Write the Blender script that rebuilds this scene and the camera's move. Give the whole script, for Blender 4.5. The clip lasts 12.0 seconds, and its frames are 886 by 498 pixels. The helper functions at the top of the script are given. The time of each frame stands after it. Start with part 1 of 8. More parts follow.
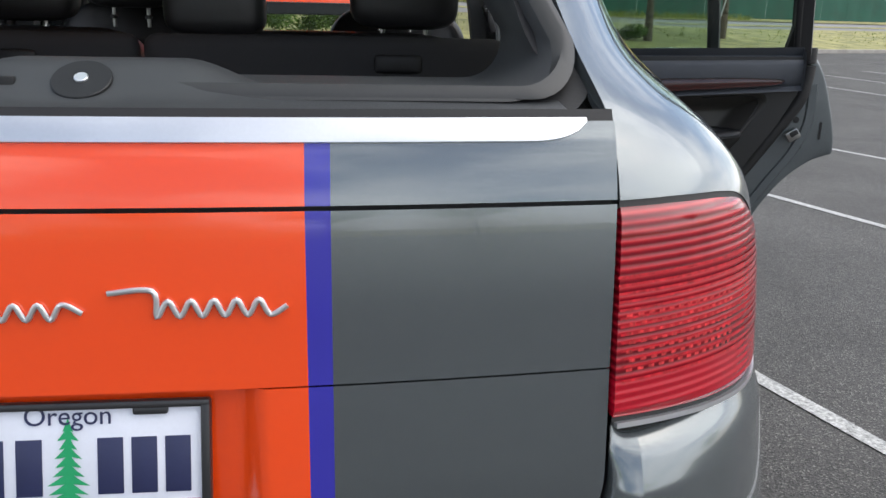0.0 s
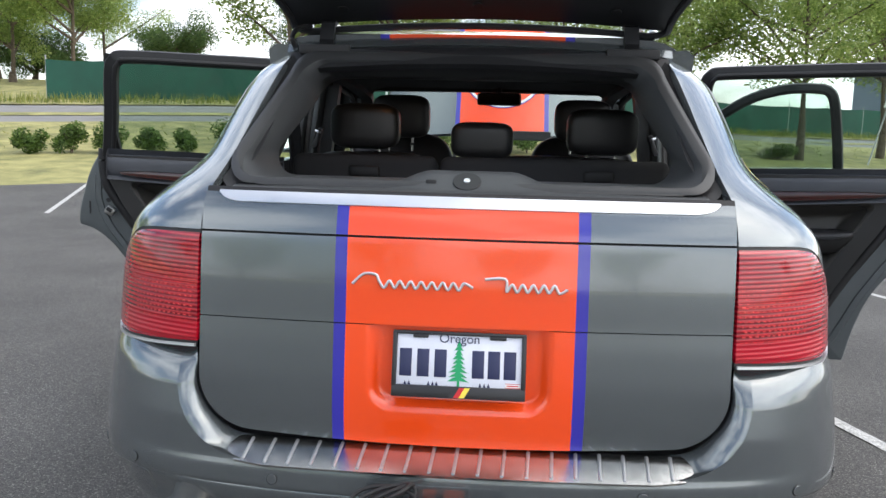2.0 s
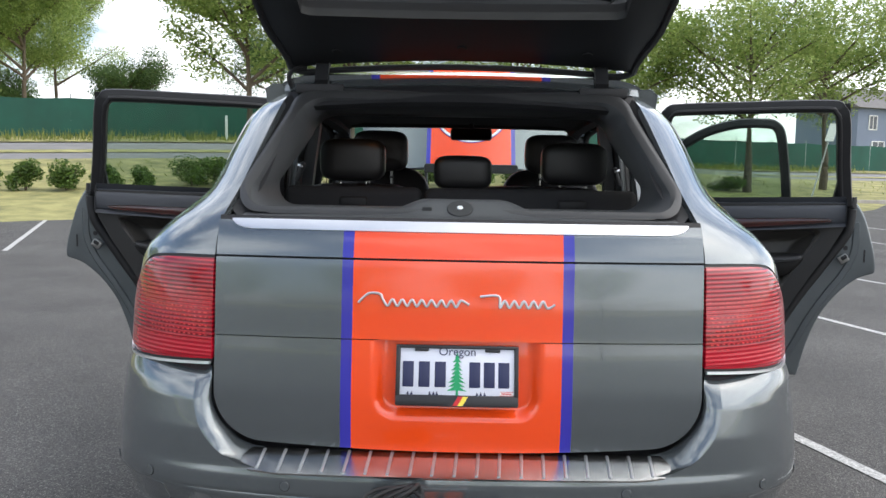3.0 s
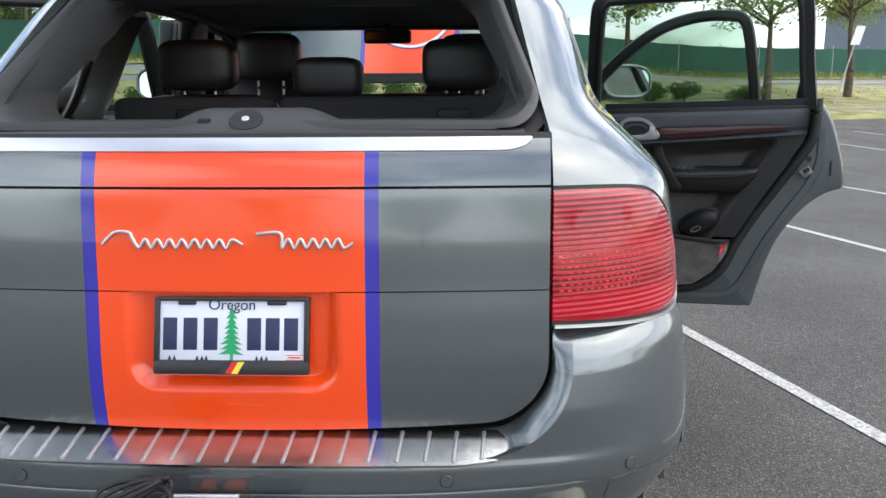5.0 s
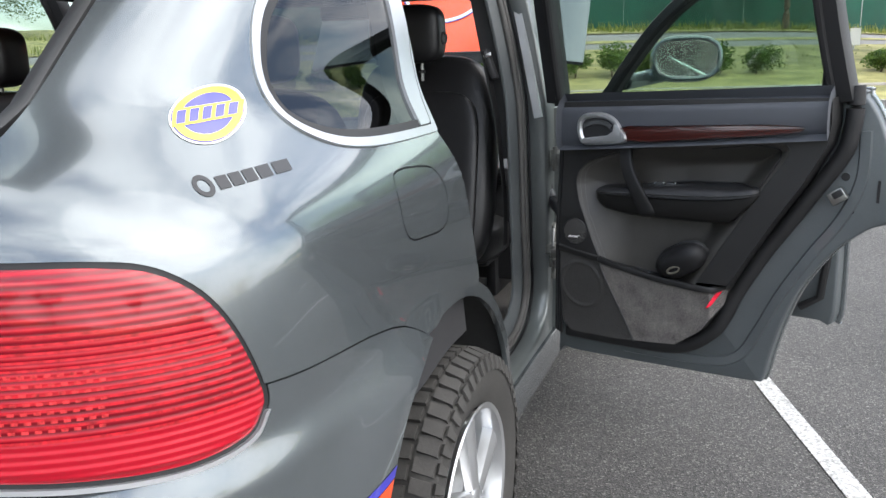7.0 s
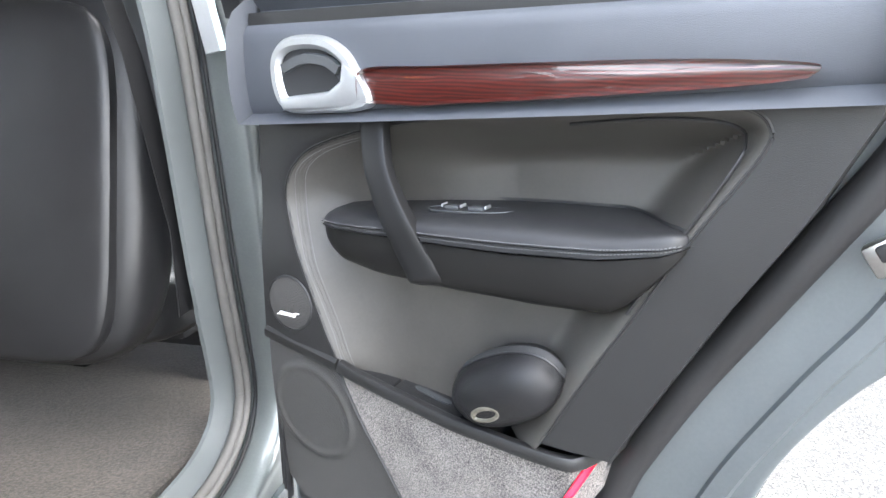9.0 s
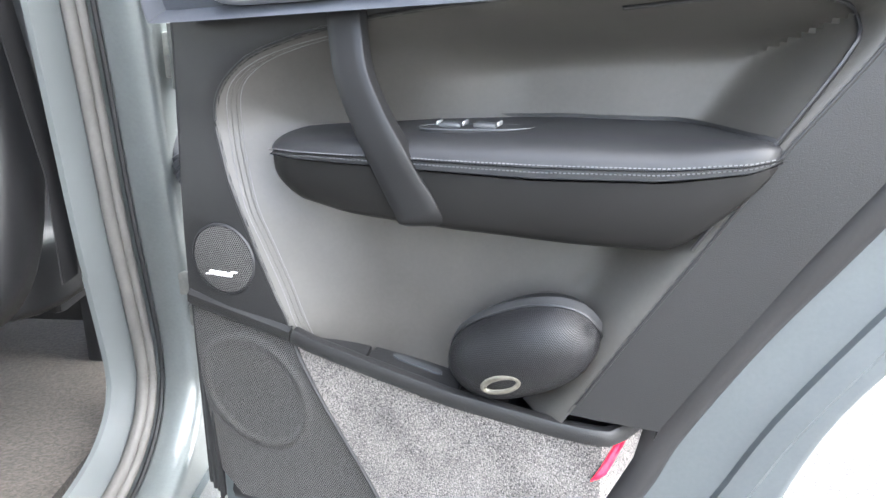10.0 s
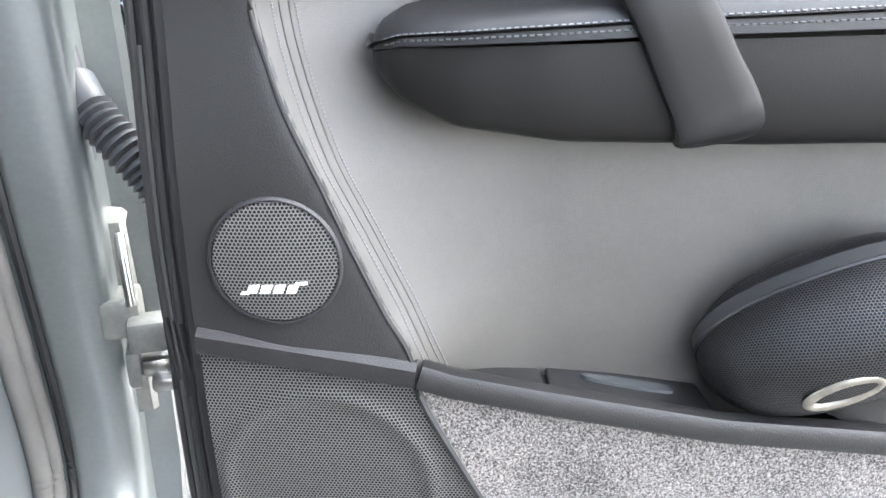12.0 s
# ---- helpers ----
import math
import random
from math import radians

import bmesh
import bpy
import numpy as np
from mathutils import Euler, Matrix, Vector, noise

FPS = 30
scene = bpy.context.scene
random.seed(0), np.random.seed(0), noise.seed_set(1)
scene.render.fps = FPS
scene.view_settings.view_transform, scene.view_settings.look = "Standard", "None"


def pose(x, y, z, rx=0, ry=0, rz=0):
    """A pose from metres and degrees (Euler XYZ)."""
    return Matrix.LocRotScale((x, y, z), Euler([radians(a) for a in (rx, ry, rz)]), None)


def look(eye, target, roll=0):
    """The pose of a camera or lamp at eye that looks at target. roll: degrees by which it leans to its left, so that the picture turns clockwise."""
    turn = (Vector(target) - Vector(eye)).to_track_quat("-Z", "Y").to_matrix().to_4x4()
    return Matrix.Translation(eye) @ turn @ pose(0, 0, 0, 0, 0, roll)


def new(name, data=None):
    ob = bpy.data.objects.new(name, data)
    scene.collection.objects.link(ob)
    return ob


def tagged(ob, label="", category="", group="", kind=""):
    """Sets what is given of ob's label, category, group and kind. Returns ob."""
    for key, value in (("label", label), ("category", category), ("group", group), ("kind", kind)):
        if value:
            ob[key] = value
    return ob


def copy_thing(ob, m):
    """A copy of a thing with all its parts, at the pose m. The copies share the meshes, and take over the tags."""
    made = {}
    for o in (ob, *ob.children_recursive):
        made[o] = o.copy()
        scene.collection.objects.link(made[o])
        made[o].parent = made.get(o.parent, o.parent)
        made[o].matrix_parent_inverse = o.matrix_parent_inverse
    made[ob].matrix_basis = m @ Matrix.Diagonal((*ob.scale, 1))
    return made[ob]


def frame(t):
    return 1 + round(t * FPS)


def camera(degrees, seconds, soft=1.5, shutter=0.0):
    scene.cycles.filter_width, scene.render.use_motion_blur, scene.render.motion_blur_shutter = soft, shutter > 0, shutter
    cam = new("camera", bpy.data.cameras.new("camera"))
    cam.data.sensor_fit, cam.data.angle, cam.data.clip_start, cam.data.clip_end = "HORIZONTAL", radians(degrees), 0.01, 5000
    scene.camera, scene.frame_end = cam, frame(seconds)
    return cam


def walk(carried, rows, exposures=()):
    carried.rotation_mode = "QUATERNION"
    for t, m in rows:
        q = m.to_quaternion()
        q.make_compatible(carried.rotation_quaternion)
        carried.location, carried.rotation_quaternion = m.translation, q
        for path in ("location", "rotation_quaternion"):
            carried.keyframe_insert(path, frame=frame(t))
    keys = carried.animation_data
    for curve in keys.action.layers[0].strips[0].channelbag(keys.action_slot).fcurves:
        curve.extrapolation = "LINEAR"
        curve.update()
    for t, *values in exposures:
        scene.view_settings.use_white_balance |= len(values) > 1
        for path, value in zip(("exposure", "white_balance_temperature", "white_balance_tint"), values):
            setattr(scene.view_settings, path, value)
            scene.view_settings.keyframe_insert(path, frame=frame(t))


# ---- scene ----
cam = camera(58.4, 12.0)
PATH = [
    (0, (0.331, -0.775, 1.462), (0.549, 1.135, 0.91), 1.2),
    (0.5, (0.254, -1.044, 1.448), (0.338, 0.86, 0.841), 0.6),
    (1, (0.169, -1.307, 1.446), (0.114, 0.61, 0.88), -0.5),
    (1.5, (0.144, -1.555, 1.473), (-0.002, 0.383, 1.002), 0.1),
    (2, (0.079, -1.762, 1.499), (-0.054, 0.213, 1.216), 1.4),
    (2.5, (-0.005, -1.925, 1.485), (-0.083, 0.061, 1.269), 1.3),
    (2.7, (-0.02, -1.966, 1.487), (-0.068, 0.024, 1.293), 1.4),
    (4.3, (0.18, -1.707, 1.469), (0.194, 0.28, 1.239), 0.1),
    (4.5, (0.248, -1.649, 1.464), (0.248, 0.33, 1.175), -0.2),
    (5, (0.496, -1.46, 1.45), (0.415, 0.498, 1.052), -0.3),
    (5.5, (0.793, -1.297, 1.475), (0.491, 0.636, 1.059), -1.4),
    (6, (1.137, -1.154, 1.499), (0.523, 0.695, 1.045), -1.8),
    (6.5, (1.38, -0.868, 1.468), (0.707, 0.96, 1.015), -1.7),
    (7, (1.584, -0.519, 1.48), (0.904, 1.306, 1.026), -1.4),
    (7.5, (1.736, -0.131, 1.487), (1.044, 1.685, 1.014), -1.2),
    (7.7, (1.748, 0.005, 1.476), (1.076, 1.825, 0.991), -1.1),
    (9.3, (1.543, 1.121, 1.277), (1.152, 2.996, 0.701), -0.6),
    (9.5, (1.508, 1.157, 1.245), (1.182, 3.037, 0.647), -0.4),
    (10, (1.408, 1.163, 1.252), (1.300, 3.051, 0.598), 0.4),
    (10.5, (1.286, 1.215, 1.282), (1.346, 3.101, 0.618), 0.5),
    (11, (1.177, 1.384, 1.211), (1.422, 3.263, 0.572), -0.2),
    (11.5, (1.116, 1.503, 1.150), (1.515, 3.342, 0.472), -1.2),
    (12, (1.079, 1.537, 1.121), (1.580, 3.339, 0.412), -1.3),
]
EXPOSURE = [(0, 0.66), (1.5, 1.0), (2.5, 0.82), (5.5, 1.0), (6.5, 1.16), (7.6, 1.85), (9.3, 3.76), (11, 3.96), (12, 3.99)]
walk(cam, [(t, look(eye, target, roll)) for t, eye, target, roll in PATH], EXPOSURE)

# ---------------------------------------------------------------- world and sun
world = bpy.data.worlds.new("sky")
scene.world = world
world.use_nodes = True
wn, wl = world.node_tree.nodes, world.node_tree.links
wn.clear()
sky = wn.new("ShaderNodeTexSky")
sky.sky_type, sky.sun_disc = "NISHITA", False
sky.sun_elevation, sky.sun_rotation = radians(50), radians(98)
sky.air_density, sky.dust_density = 1.0, 2.0
tc = wn.new("ShaderNodeTexCoord")
mp = wn.new("ShaderNodeMapping")
mp.inputs["Scale"].default_value = (1.0, 1.0, 2.6)
cl = wn.new("ShaderNodeTexNoise")
cl.inputs["Scale"].default_value, cl.inputs["Detail"].default_value = 2.3, 7.0
cl.inputs["Roughness"].default_value = 0.58
cr = wn.new("ShaderNodeValToRGB")
cr.color_ramp.elements[0].position, cr.color_ramp.elements[1].position = 0.42, 0.60
skyb = wn.new("ShaderNodeVectorMath")
skyb.operation = "SCALE"
skyb.inputs["Scale"].default_value = 0.13
cmix = wn.new("ShaderNodeMix")
cmix.data_type = "RGBA"
cmix.inputs["B"].default_value = (1.36, 1.38, 1.43, 1)
bg = wn.new("ShaderNodeBackground")
bg.inputs["Strength"].default_value = 1.0
wo = wn.new("ShaderNodeOutputWorld")
wl.new(tc.outputs["Generated"], mp.inputs["Vector"])
wl.new(mp.outputs["Vector"], cl.inputs["Vector"])
sx_, tilt_ = wn.new("ShaderNodeSeparateXYZ"), wn.new("ShaderNodeMath")
tilt_.operation, tilt_.inputs[1].default_value = "MULTIPLY_ADD", 0.07
wl.new(tc.outputs["Generated"], sx_.inputs["Vector"])
wl.new(sx_.outputs["X"], tilt_.inputs[0])
wl.new(cl.outputs["Fac"], tilt_.inputs[2])
wl.new(tilt_.outputs[0], cr.inputs["Fac"])
wl.new(sky.outputs["Color"], skyb.inputs[0])
wl.new(skyb.outputs["Vector"], cmix.inputs["A"])
wl.new(cr.outputs["Color"], cmix.inputs["Factor"])
wl.new(cmix.outputs["Result"], bg.inputs["Color"])
wl.new(bg.outputs["Background"], wo.inputs["Surface"])

sun = new("sun", bpy.data.lights.new("sun", "SUN"))
sun.data.energy, sun.data.angle, sun.data.color = 0.75, radians(70), (1.0, 0.96, 0.9)
sun.matrix_world = look((0, 0, 30), (-20.8, 2.9, 5))


# ---------------------------------------------------------------- materials
def nodes_of(name):
    m = bpy.data.materials.new(name)
    m.use_nodes = True
    n, l = m.node_tree.nodes, m.node_tree.links
    return m, n, l, n["Principled BSDF"]


def mat(name, base, rough=0.5, metal=0.0, coat=0.0, vary=0.12, scale=9.0, bump=0.0, bscale=220.0, second=None, spec=0.5, coat_rough=0.03, sheen=0.0):
    """A surface with colour variation at two scales, uneven gloss and fine relief."""
    m, n, l, b = nodes_of(name)
    t = n.new("ShaderNodeTexCoord")
    big, fine = n.new("ShaderNodeTexNoise"), n.new("ShaderNodeTexNoise")
    big.inputs["Scale"].default_value, big.inputs["Detail"].default_value = scale, 4
    fine.inputs["Scale"].default_value, fine.inputs["Detail"].default_value = bscale, 3
    mixed = n.new("ShaderNodeMath")
    mixed.operation = "MULTIPLY_ADD"
    mixed.inputs[1].default_value = 0.4
    l.new(t.outputs["Object"], big.inputs["Vector"])
    l.new(t.outputs["Object"], fine.inputs["Vector"])
    l.new(fine.outputs["Fac"], mixed.inputs[0])
    l.new(big.outputs["Fac"], mixed.inputs[2])
    ramp = n.new("ShaderNodeValToRGB")
    lo = [max(0.0, c * (1 - vary)) for c in base]
    hi = [min(1.0, c * (1 + vary)) for c in (second or base)]
    ramp.color_ramp.elements[0].position, ramp.color_ramp.elements[1].position = 0.45, 0.95
    ramp.color_ramp.elements[0].color, ramp.color_ramp.elements[1].color = (*lo, 1), (*hi, 1)
    l.new(mixed.outputs[0], ramp.inputs["Fac"])
    l.new(ramp.outputs["Color"], b.inputs["Base Color"])
    rg = n.new("ShaderNodeMapRange")
    rg.inputs["To Min"].default_value, rg.inputs["To Max"].default_value = max(0.02, rough * 0.85), min(1, rough * 1.15)
    l.new(big.outputs["Fac"], rg.inputs["Value"])
    l.new(rg.outputs["Result"], b.inputs["Roughness"])
    b.inputs["Metallic"].default_value = metal
    b.inputs["Coat Weight"].default_value, b.inputs["Coat Roughness"].default_value = coat, coat_rough
    b.inputs["Specular IOR Level"].default_value = spec
    b.inputs["Sheen Weight"].default_value = sheen
    if bump:
        bp = n.new("ShaderNodeBump")
        bp.inputs["Strength"].default_value, bp.inputs["Distance"].default_value = bump, 0.002
        l.new(fine.outputs["Fac"], bp.inputs["Height"])
        l.new(bp.outputs["Normal"], b.inputs["Normal"])
    return m


def paint(name, striped, middle=0.0):
    """Grey-green metallic clearcoat; striped: with the orange band and its blue borders along the middle of the car."""
    m, n, l, b = nodes_of(name)
    t = n.new("ShaderNodeTexCoord")
    flake = n.new("ShaderNodeTexNoise")
    flake.inputs["Scale"].default_value, flake.inputs["Detail"].default_value = 900, 2
    l.new(t.outputs["Object"], flake.inputs["Vector"])
    dust = n.new("ShaderNodeTexNoise")
    dust.inputs["Scale"].default_value, dust.inputs["Detail"].default_value = 6, 6
    l.new(t.outputs["Object"], dust.inputs["Vector"])
    grey = n.new("ShaderNodeValToRGB")
    grey.color_ramp.elements[0].color, grey.color_ramp.elements[1].color = (0.130, 0.149, 0.158, 1), (0.190, 0.212, 0.219, 1)
    grey.color_ramp.elements[0].position, grey.color_ramp.elements[1].position = 0.3, 0.7
    l.new(flake.outputs["Fac"], grey.inputs["Fac"])
    b.inputs["Metallic"].default_value = 0.68
    b.inputs["Coat Weight"].default_value, b.inputs["Coat Roughness"].default_value = 1.0, 0.035
    rr = n.new("ShaderNodeMapRange")
    rr.inputs["To Min"].default_value, rr.inputs["To Max"].default_value = 0.17, 0.26
    l.new(dust.outputs["Fac"], rr.inputs["Value"])
    l.new(rr.outputs["Result"], b.inputs["Roughness"])
    if not striped:
        l.new(grey.outputs["Color"], b.inputs["Base Color"])
        return m
    sep, ab = n.new("ShaderNodeSeparateXYZ"), n.new("ShaderNodeMath")
    ab.operation = "ABSOLUTE"
    l.new(t.outputs["Object"], sep.inputs["Vector"])
    off = n.new("ShaderNodeMath")
    off.operation = "SUBTRACT"
    off.inputs[1].default_value = middle
    l.new(sep.outputs["X"], off.inputs[0])
    l.new(off.outputs[0], ab.inputs[0])
    steps = []
    for edge in (0.2755, 0.3045):
        s = n.new("ShaderNodeMath")
        s.operation = "LESS_THAN"
        s.inputs[1].default_value = edge
        l.new(ab.outputs[0], s.inputs[0])
        steps.append(s)
    c1, c2, mm = n.new("ShaderNodeMix"), n.new("ShaderNodeMix"), n.new("ShaderNodeMath")
    c1.data_type = c2.data_type = "RGBA"
    c1.inputs["B"].default_value = (0.035, 0.03, 0.36, 1)
    c2.inputs["B"].default_value = (0.92, 0.075, 0.008, 1)
    l.new(grey.outputs["Color"], c1.inputs["A"])
    l.new(steps[1].outputs[0], c1.inputs["Factor"])
    l.new(c1.outputs["Result"], c2.inputs["A"])
    l.new(steps[0].outputs[0], c2.inputs["Factor"])
    l.new(c2.outputs["Result"], b.inputs["Base Color"])
    mm.operation = "MULTIPLY_ADD"
    mm.inputs[1].default_value, mm.inputs[2].default_value = -0.68, 0.68
    l.new(steps[1].outputs[0], mm.inputs[0])
    l.new(mm.outputs[0], b.inputs["Metallic"])
    return m


def glass(name, tint, gloss=1.0):
    """Thin tinted pane: clear through, with a mirror gloss that grows towards grazing."""
    m = bpy.data.materials.new(name)
    m.use_nodes = True
    n, l = m.node_tree.nodes, m.node_tree.links
    n.clear()
    tr, gl, mx, fr, o = (n.new(k) for k in ("ShaderNodeBsdfTransparent", "ShaderNodeBsdfGlossy", "ShaderNodeMixShader", "ShaderNodeFresnel", "ShaderNodeOutputMaterial"))
    tr.inputs["Color"].default_value = (*tint, 1)
    gl.inputs["Roughness"].default_value = 0.01
    fr.inputs["IOR"].default_value = 1.0 + 0.5 * gloss
    l.new(fr.outputs[0], mx.inputs[0])
    l.new(tr.outputs[0], mx.inputs[1])
    l.new(gl.outputs[0], mx.inputs[2])
    l.new(mx.outputs[0], o.inputs["Surface"])
    return m


def asphalt_mat():
    m, n, l, b = nodes_of("asphalt")
    t = n.new("ShaderNodeTexCoord")
    vo, no, pa = n.new("ShaderNodeTexVoronoi"), n.new("ShaderNodeTexNoise"), n.new("ShaderNodeTexNoise")
    vo.inputs["Scale"].default_value = 165
    no.inputs["Scale"].default_value, no.inputs["Detail"].default_value = 240, 4
    pa.inputs["Scale"].default_value, pa.inputs["Detail"].default_value = 0.9, 6
    for k in (vo, no, pa):
        l.new(t.outputs["Object"], k.inputs["Vector"])
    st = n.new("ShaderNodeSeparateColor")
    l.new(vo.outputs["Color"], st.inputs["Color"])
    r = n.new("ShaderNodeValToRGB")
    r.color_ramp.elements[0].position, r.color_ramp.elements[0].color = 0.1, (0.046, 0.045, 0.044, 1)
    r.color_ramp.elements[1].position, r.color_ramp.elements[1].color = 0.98, (0.205, 0.197, 0.185, 1)
    e = r.color_ramp.elements.new(0.86)
    e.color = (0.102, 0.098, 0.093, 1)
    l.new(st.outputs["Red"], r.inputs["Fac"])
    pm = n.new("ShaderNodeMapRange")
    pm.inputs["From Min"].default_value, pm.inputs["From Max"].default_value = 0.3, 0.7
    pm.inputs["To Min"].default_value, pm.inputs["To Max"].default_value = 0.8, 1.25
    l.new(pa.outputs["Fac"], pm.inputs["Value"])
    sc = n.new("ShaderNodeVectorMath")
    sc.operation = "SCALE"
    l.new(r.outputs["Color"], sc.inputs[0])
    l.new(pm.outputs["Result"], sc.inputs["Scale"])
    l.new(sc.outputs["Vector"], b.inputs["Base Color"])
    b.inputs["Roughness"].default_value = 0.85
    bp = n.new("ShaderNodeBump")
    bp.inputs["Strength"].default_value, bp.inputs["Distance"].default_value = 0.7, 0.006
    l.new(vo.outputs["Distance"], bp.inputs["Height"])
    bq = n.new("ShaderNodeBump")
    bq.inputs["Strength"].default_value, bq.inputs["Distance"].default_value = 0.4, 0.003
    l.new(no.outputs["Fac"], bq.inputs["Height"])
    l.new(bp.outputs["Normal"], bq.inputs["Normal"])
    l.new(bq.outputs["Normal"], b.inputs["Normal"])
    return m


def leather_mat(name, base, rough, cell=1500.0, depth=0.16):
    """Grained leather: fine cells, soft creases, uneven sheen."""
    m = mat(name, base, rough, vary=0.15, scale=14, spec=0.45)
    n, l = m.node_tree.nodes, m.node_tree.links
    t, v, bp = n.new("ShaderNodeTexCoord"), n.new("ShaderNodeTexVoronoi"), n.new("ShaderNodeBump")
    v.inputs["Scale"].default_value = cell
    bp.inputs["Strength"].default_value, bp.inputs["Distance"].default_value = depth, 0.0008
    l.new(t.outputs["Object"], v.inputs["Vector"])
    l.new(v.outputs["Distance"], bp.inputs["Height"])
    l.new(bp.outputs["Normal"], n["Principled BSDF"].inputs["Normal"])
    return m


def wood_mat():
    m, n, l, b = nodes_of("burl_wood")
    t, mp_, w, no, r = (n.new(k) for k in ("ShaderNodeTexCoord", "ShaderNodeMapping", "ShaderNodeTexWave", "ShaderNodeTexNoise", "ShaderNodeValToRGB"))
    mp_.inputs["Scale"].default_value = (9, 9, 60)
    w.inputs["Scale"].default_value, w.inputs["Distortion"].default_value, w.inputs["Detail"].default_value = 1.2, 7, 4
    w.bands_direction = "Z"
    l.new(t.outputs["Object"], mp_.inputs["Vector"])
    l.new(mp_.outputs["Vector"], w.inputs["Vector"])
    r.color_ramp.elements[0].color, r.color_ramp.elements[1].color = (0.018, 0.003, 0.002, 1), (0.075, 0.009, 0.006, 1)
    l.new(w.outputs["Fac"], r.inputs["Fac"])
    l.new(r.outputs["Color"], b.inputs["Base Color"])
    b.inputs["Roughness"].default_value, b.inputs["Coat Weight"].default_value, b.inputs["Coat Roughness"].default_value = 0.35, 1.0, 0.03
    return m


def grille_mat(name, base, pitch, hole, rough=0.45, spec=0.5):
    """Black grille with staggered rows of small round holes."""
    m, n, l, b = nodes_of(name)
    t, r, bp = (n.new(k) for k in ("ShaderNodeTexCoord", "ShaderNodeValToRGB", "ShaderNodeBump"))
    near = n.new("ShaderNodeMath")
    near.operation = "MINIMUM"
    for k in (0, 1):
        chain = t.outputs["UV"]
        for op, vec in (("MULTIPLY", (1 / pitch, 1 / (pitch * 1.732), 0)), ("ADD", (0.5 * k, 0.5 * k, 0)), ("FRACTION", None), ("SUBTRACT", (0.5, 0.5, 0)), ("MULTIPLY", (1, 1.732, 0)), ("LENGTH", None)):
            v = n.new("ShaderNodeVectorMath")
            v.operation = op
            if vec:
                v.inputs[1].default_value = vec
            l.new(chain, v.inputs[0])
            chain = v.outputs["Value"] if op == "LENGTH" else v.outputs["Vector"]
        l.new(chain, near.inputs[k])
    r.color_ramp.elements[0].position, r.color_ramp.elements[0].color = 0.31, (hole, hole, hole, 1)
    r.color_ramp.elements[1].position, r.color_ramp.elements[1].color = 0.43, (*base, 1)
    l.new(near.outputs[0], r.inputs["Fac"])
    l.new(r.outputs["Color"], b.inputs["Base Color"])
    gl = n.new("ShaderNodeMapRange")
    gl.inputs["From Min"].default_value, gl.inputs["From Max"].default_value = 0.33, 0.43
    gl.inputs["To Min"].default_value, gl.inputs["To Max"].default_value = 0.25 * spec, spec
    l.new(near.outputs[0], gl.inputs["Value"])
    l.new(gl.outputs["Result"], b.inputs["Specular IOR Level"])
    bp.inputs["Strength"].default_value, bp.inputs["Distance"].default_value = 0.5, 0.001
    l.new(near.outputs[0], bp.inputs["Height"])
    l.new(bp.outputs["Normal"], b.inputs["Normal"])
    b.inputs["Roughness"].default_value = rough
    return m


def fibre_mat(name, lo, hi, scale):
    """Speckled looped carpet: dark gaps between pale fibre tips."""
    m, n, l, b = nodes_of(name)
    t, no, bg_, r, bp = (n.new(k) for k in ("ShaderNodeTexCoord", "ShaderNodeTexNoise", "ShaderNodeTexNoise", "ShaderNodeValToRGB", "ShaderNodeBump"))
    no.inputs["Scale"].default_value, no.inputs["Detail"].default_value, no.inputs["Roughness"].default_value = scale, 2.5, 0.7
    bg_.inputs["Scale"].default_value, bg_.inputs["Detail"].default_value = 14, 4
    mx = n.new("ShaderNodeMath")
    mx.operation, mx.inputs[1].default_value = "MULTIPLY_ADD", 0.22
    l.new(t.outputs["Object"], no.inputs["Vector"])
    l.new(t.outputs["Object"], bg_.inputs["Vector"])
    l.new(bg_.outputs["Fac"], mx.inputs[0])
    l.new(no.outputs["Fac"], mx.inputs[2])
    r.color_ramp.elements[0].position, r.color_ramp.elements[0].color = 0.48, (*lo, 1)
    r.color_ramp.elements[1].position, r.color_ramp.elements[1].color = 0.80, (*hi, 1)
    l.new(mx.outputs[0], r.inputs["Fac"])
    l.new(r.outputs["Color"], b.inputs["Base Color"])
    b.inputs["Roughness"].default_value, b.inputs["Sheen Weight"].default_value = 0.95, 0.15
    bp.inputs["Strength"].default_value, bp.inputs["Distance"].default_value = 0.9, 0.002
    l.new(no.outputs["Fac"], bp.inputs["Height"])
    l.new(bp.outputs["Normal"], b.inputs["Normal"])
    return m


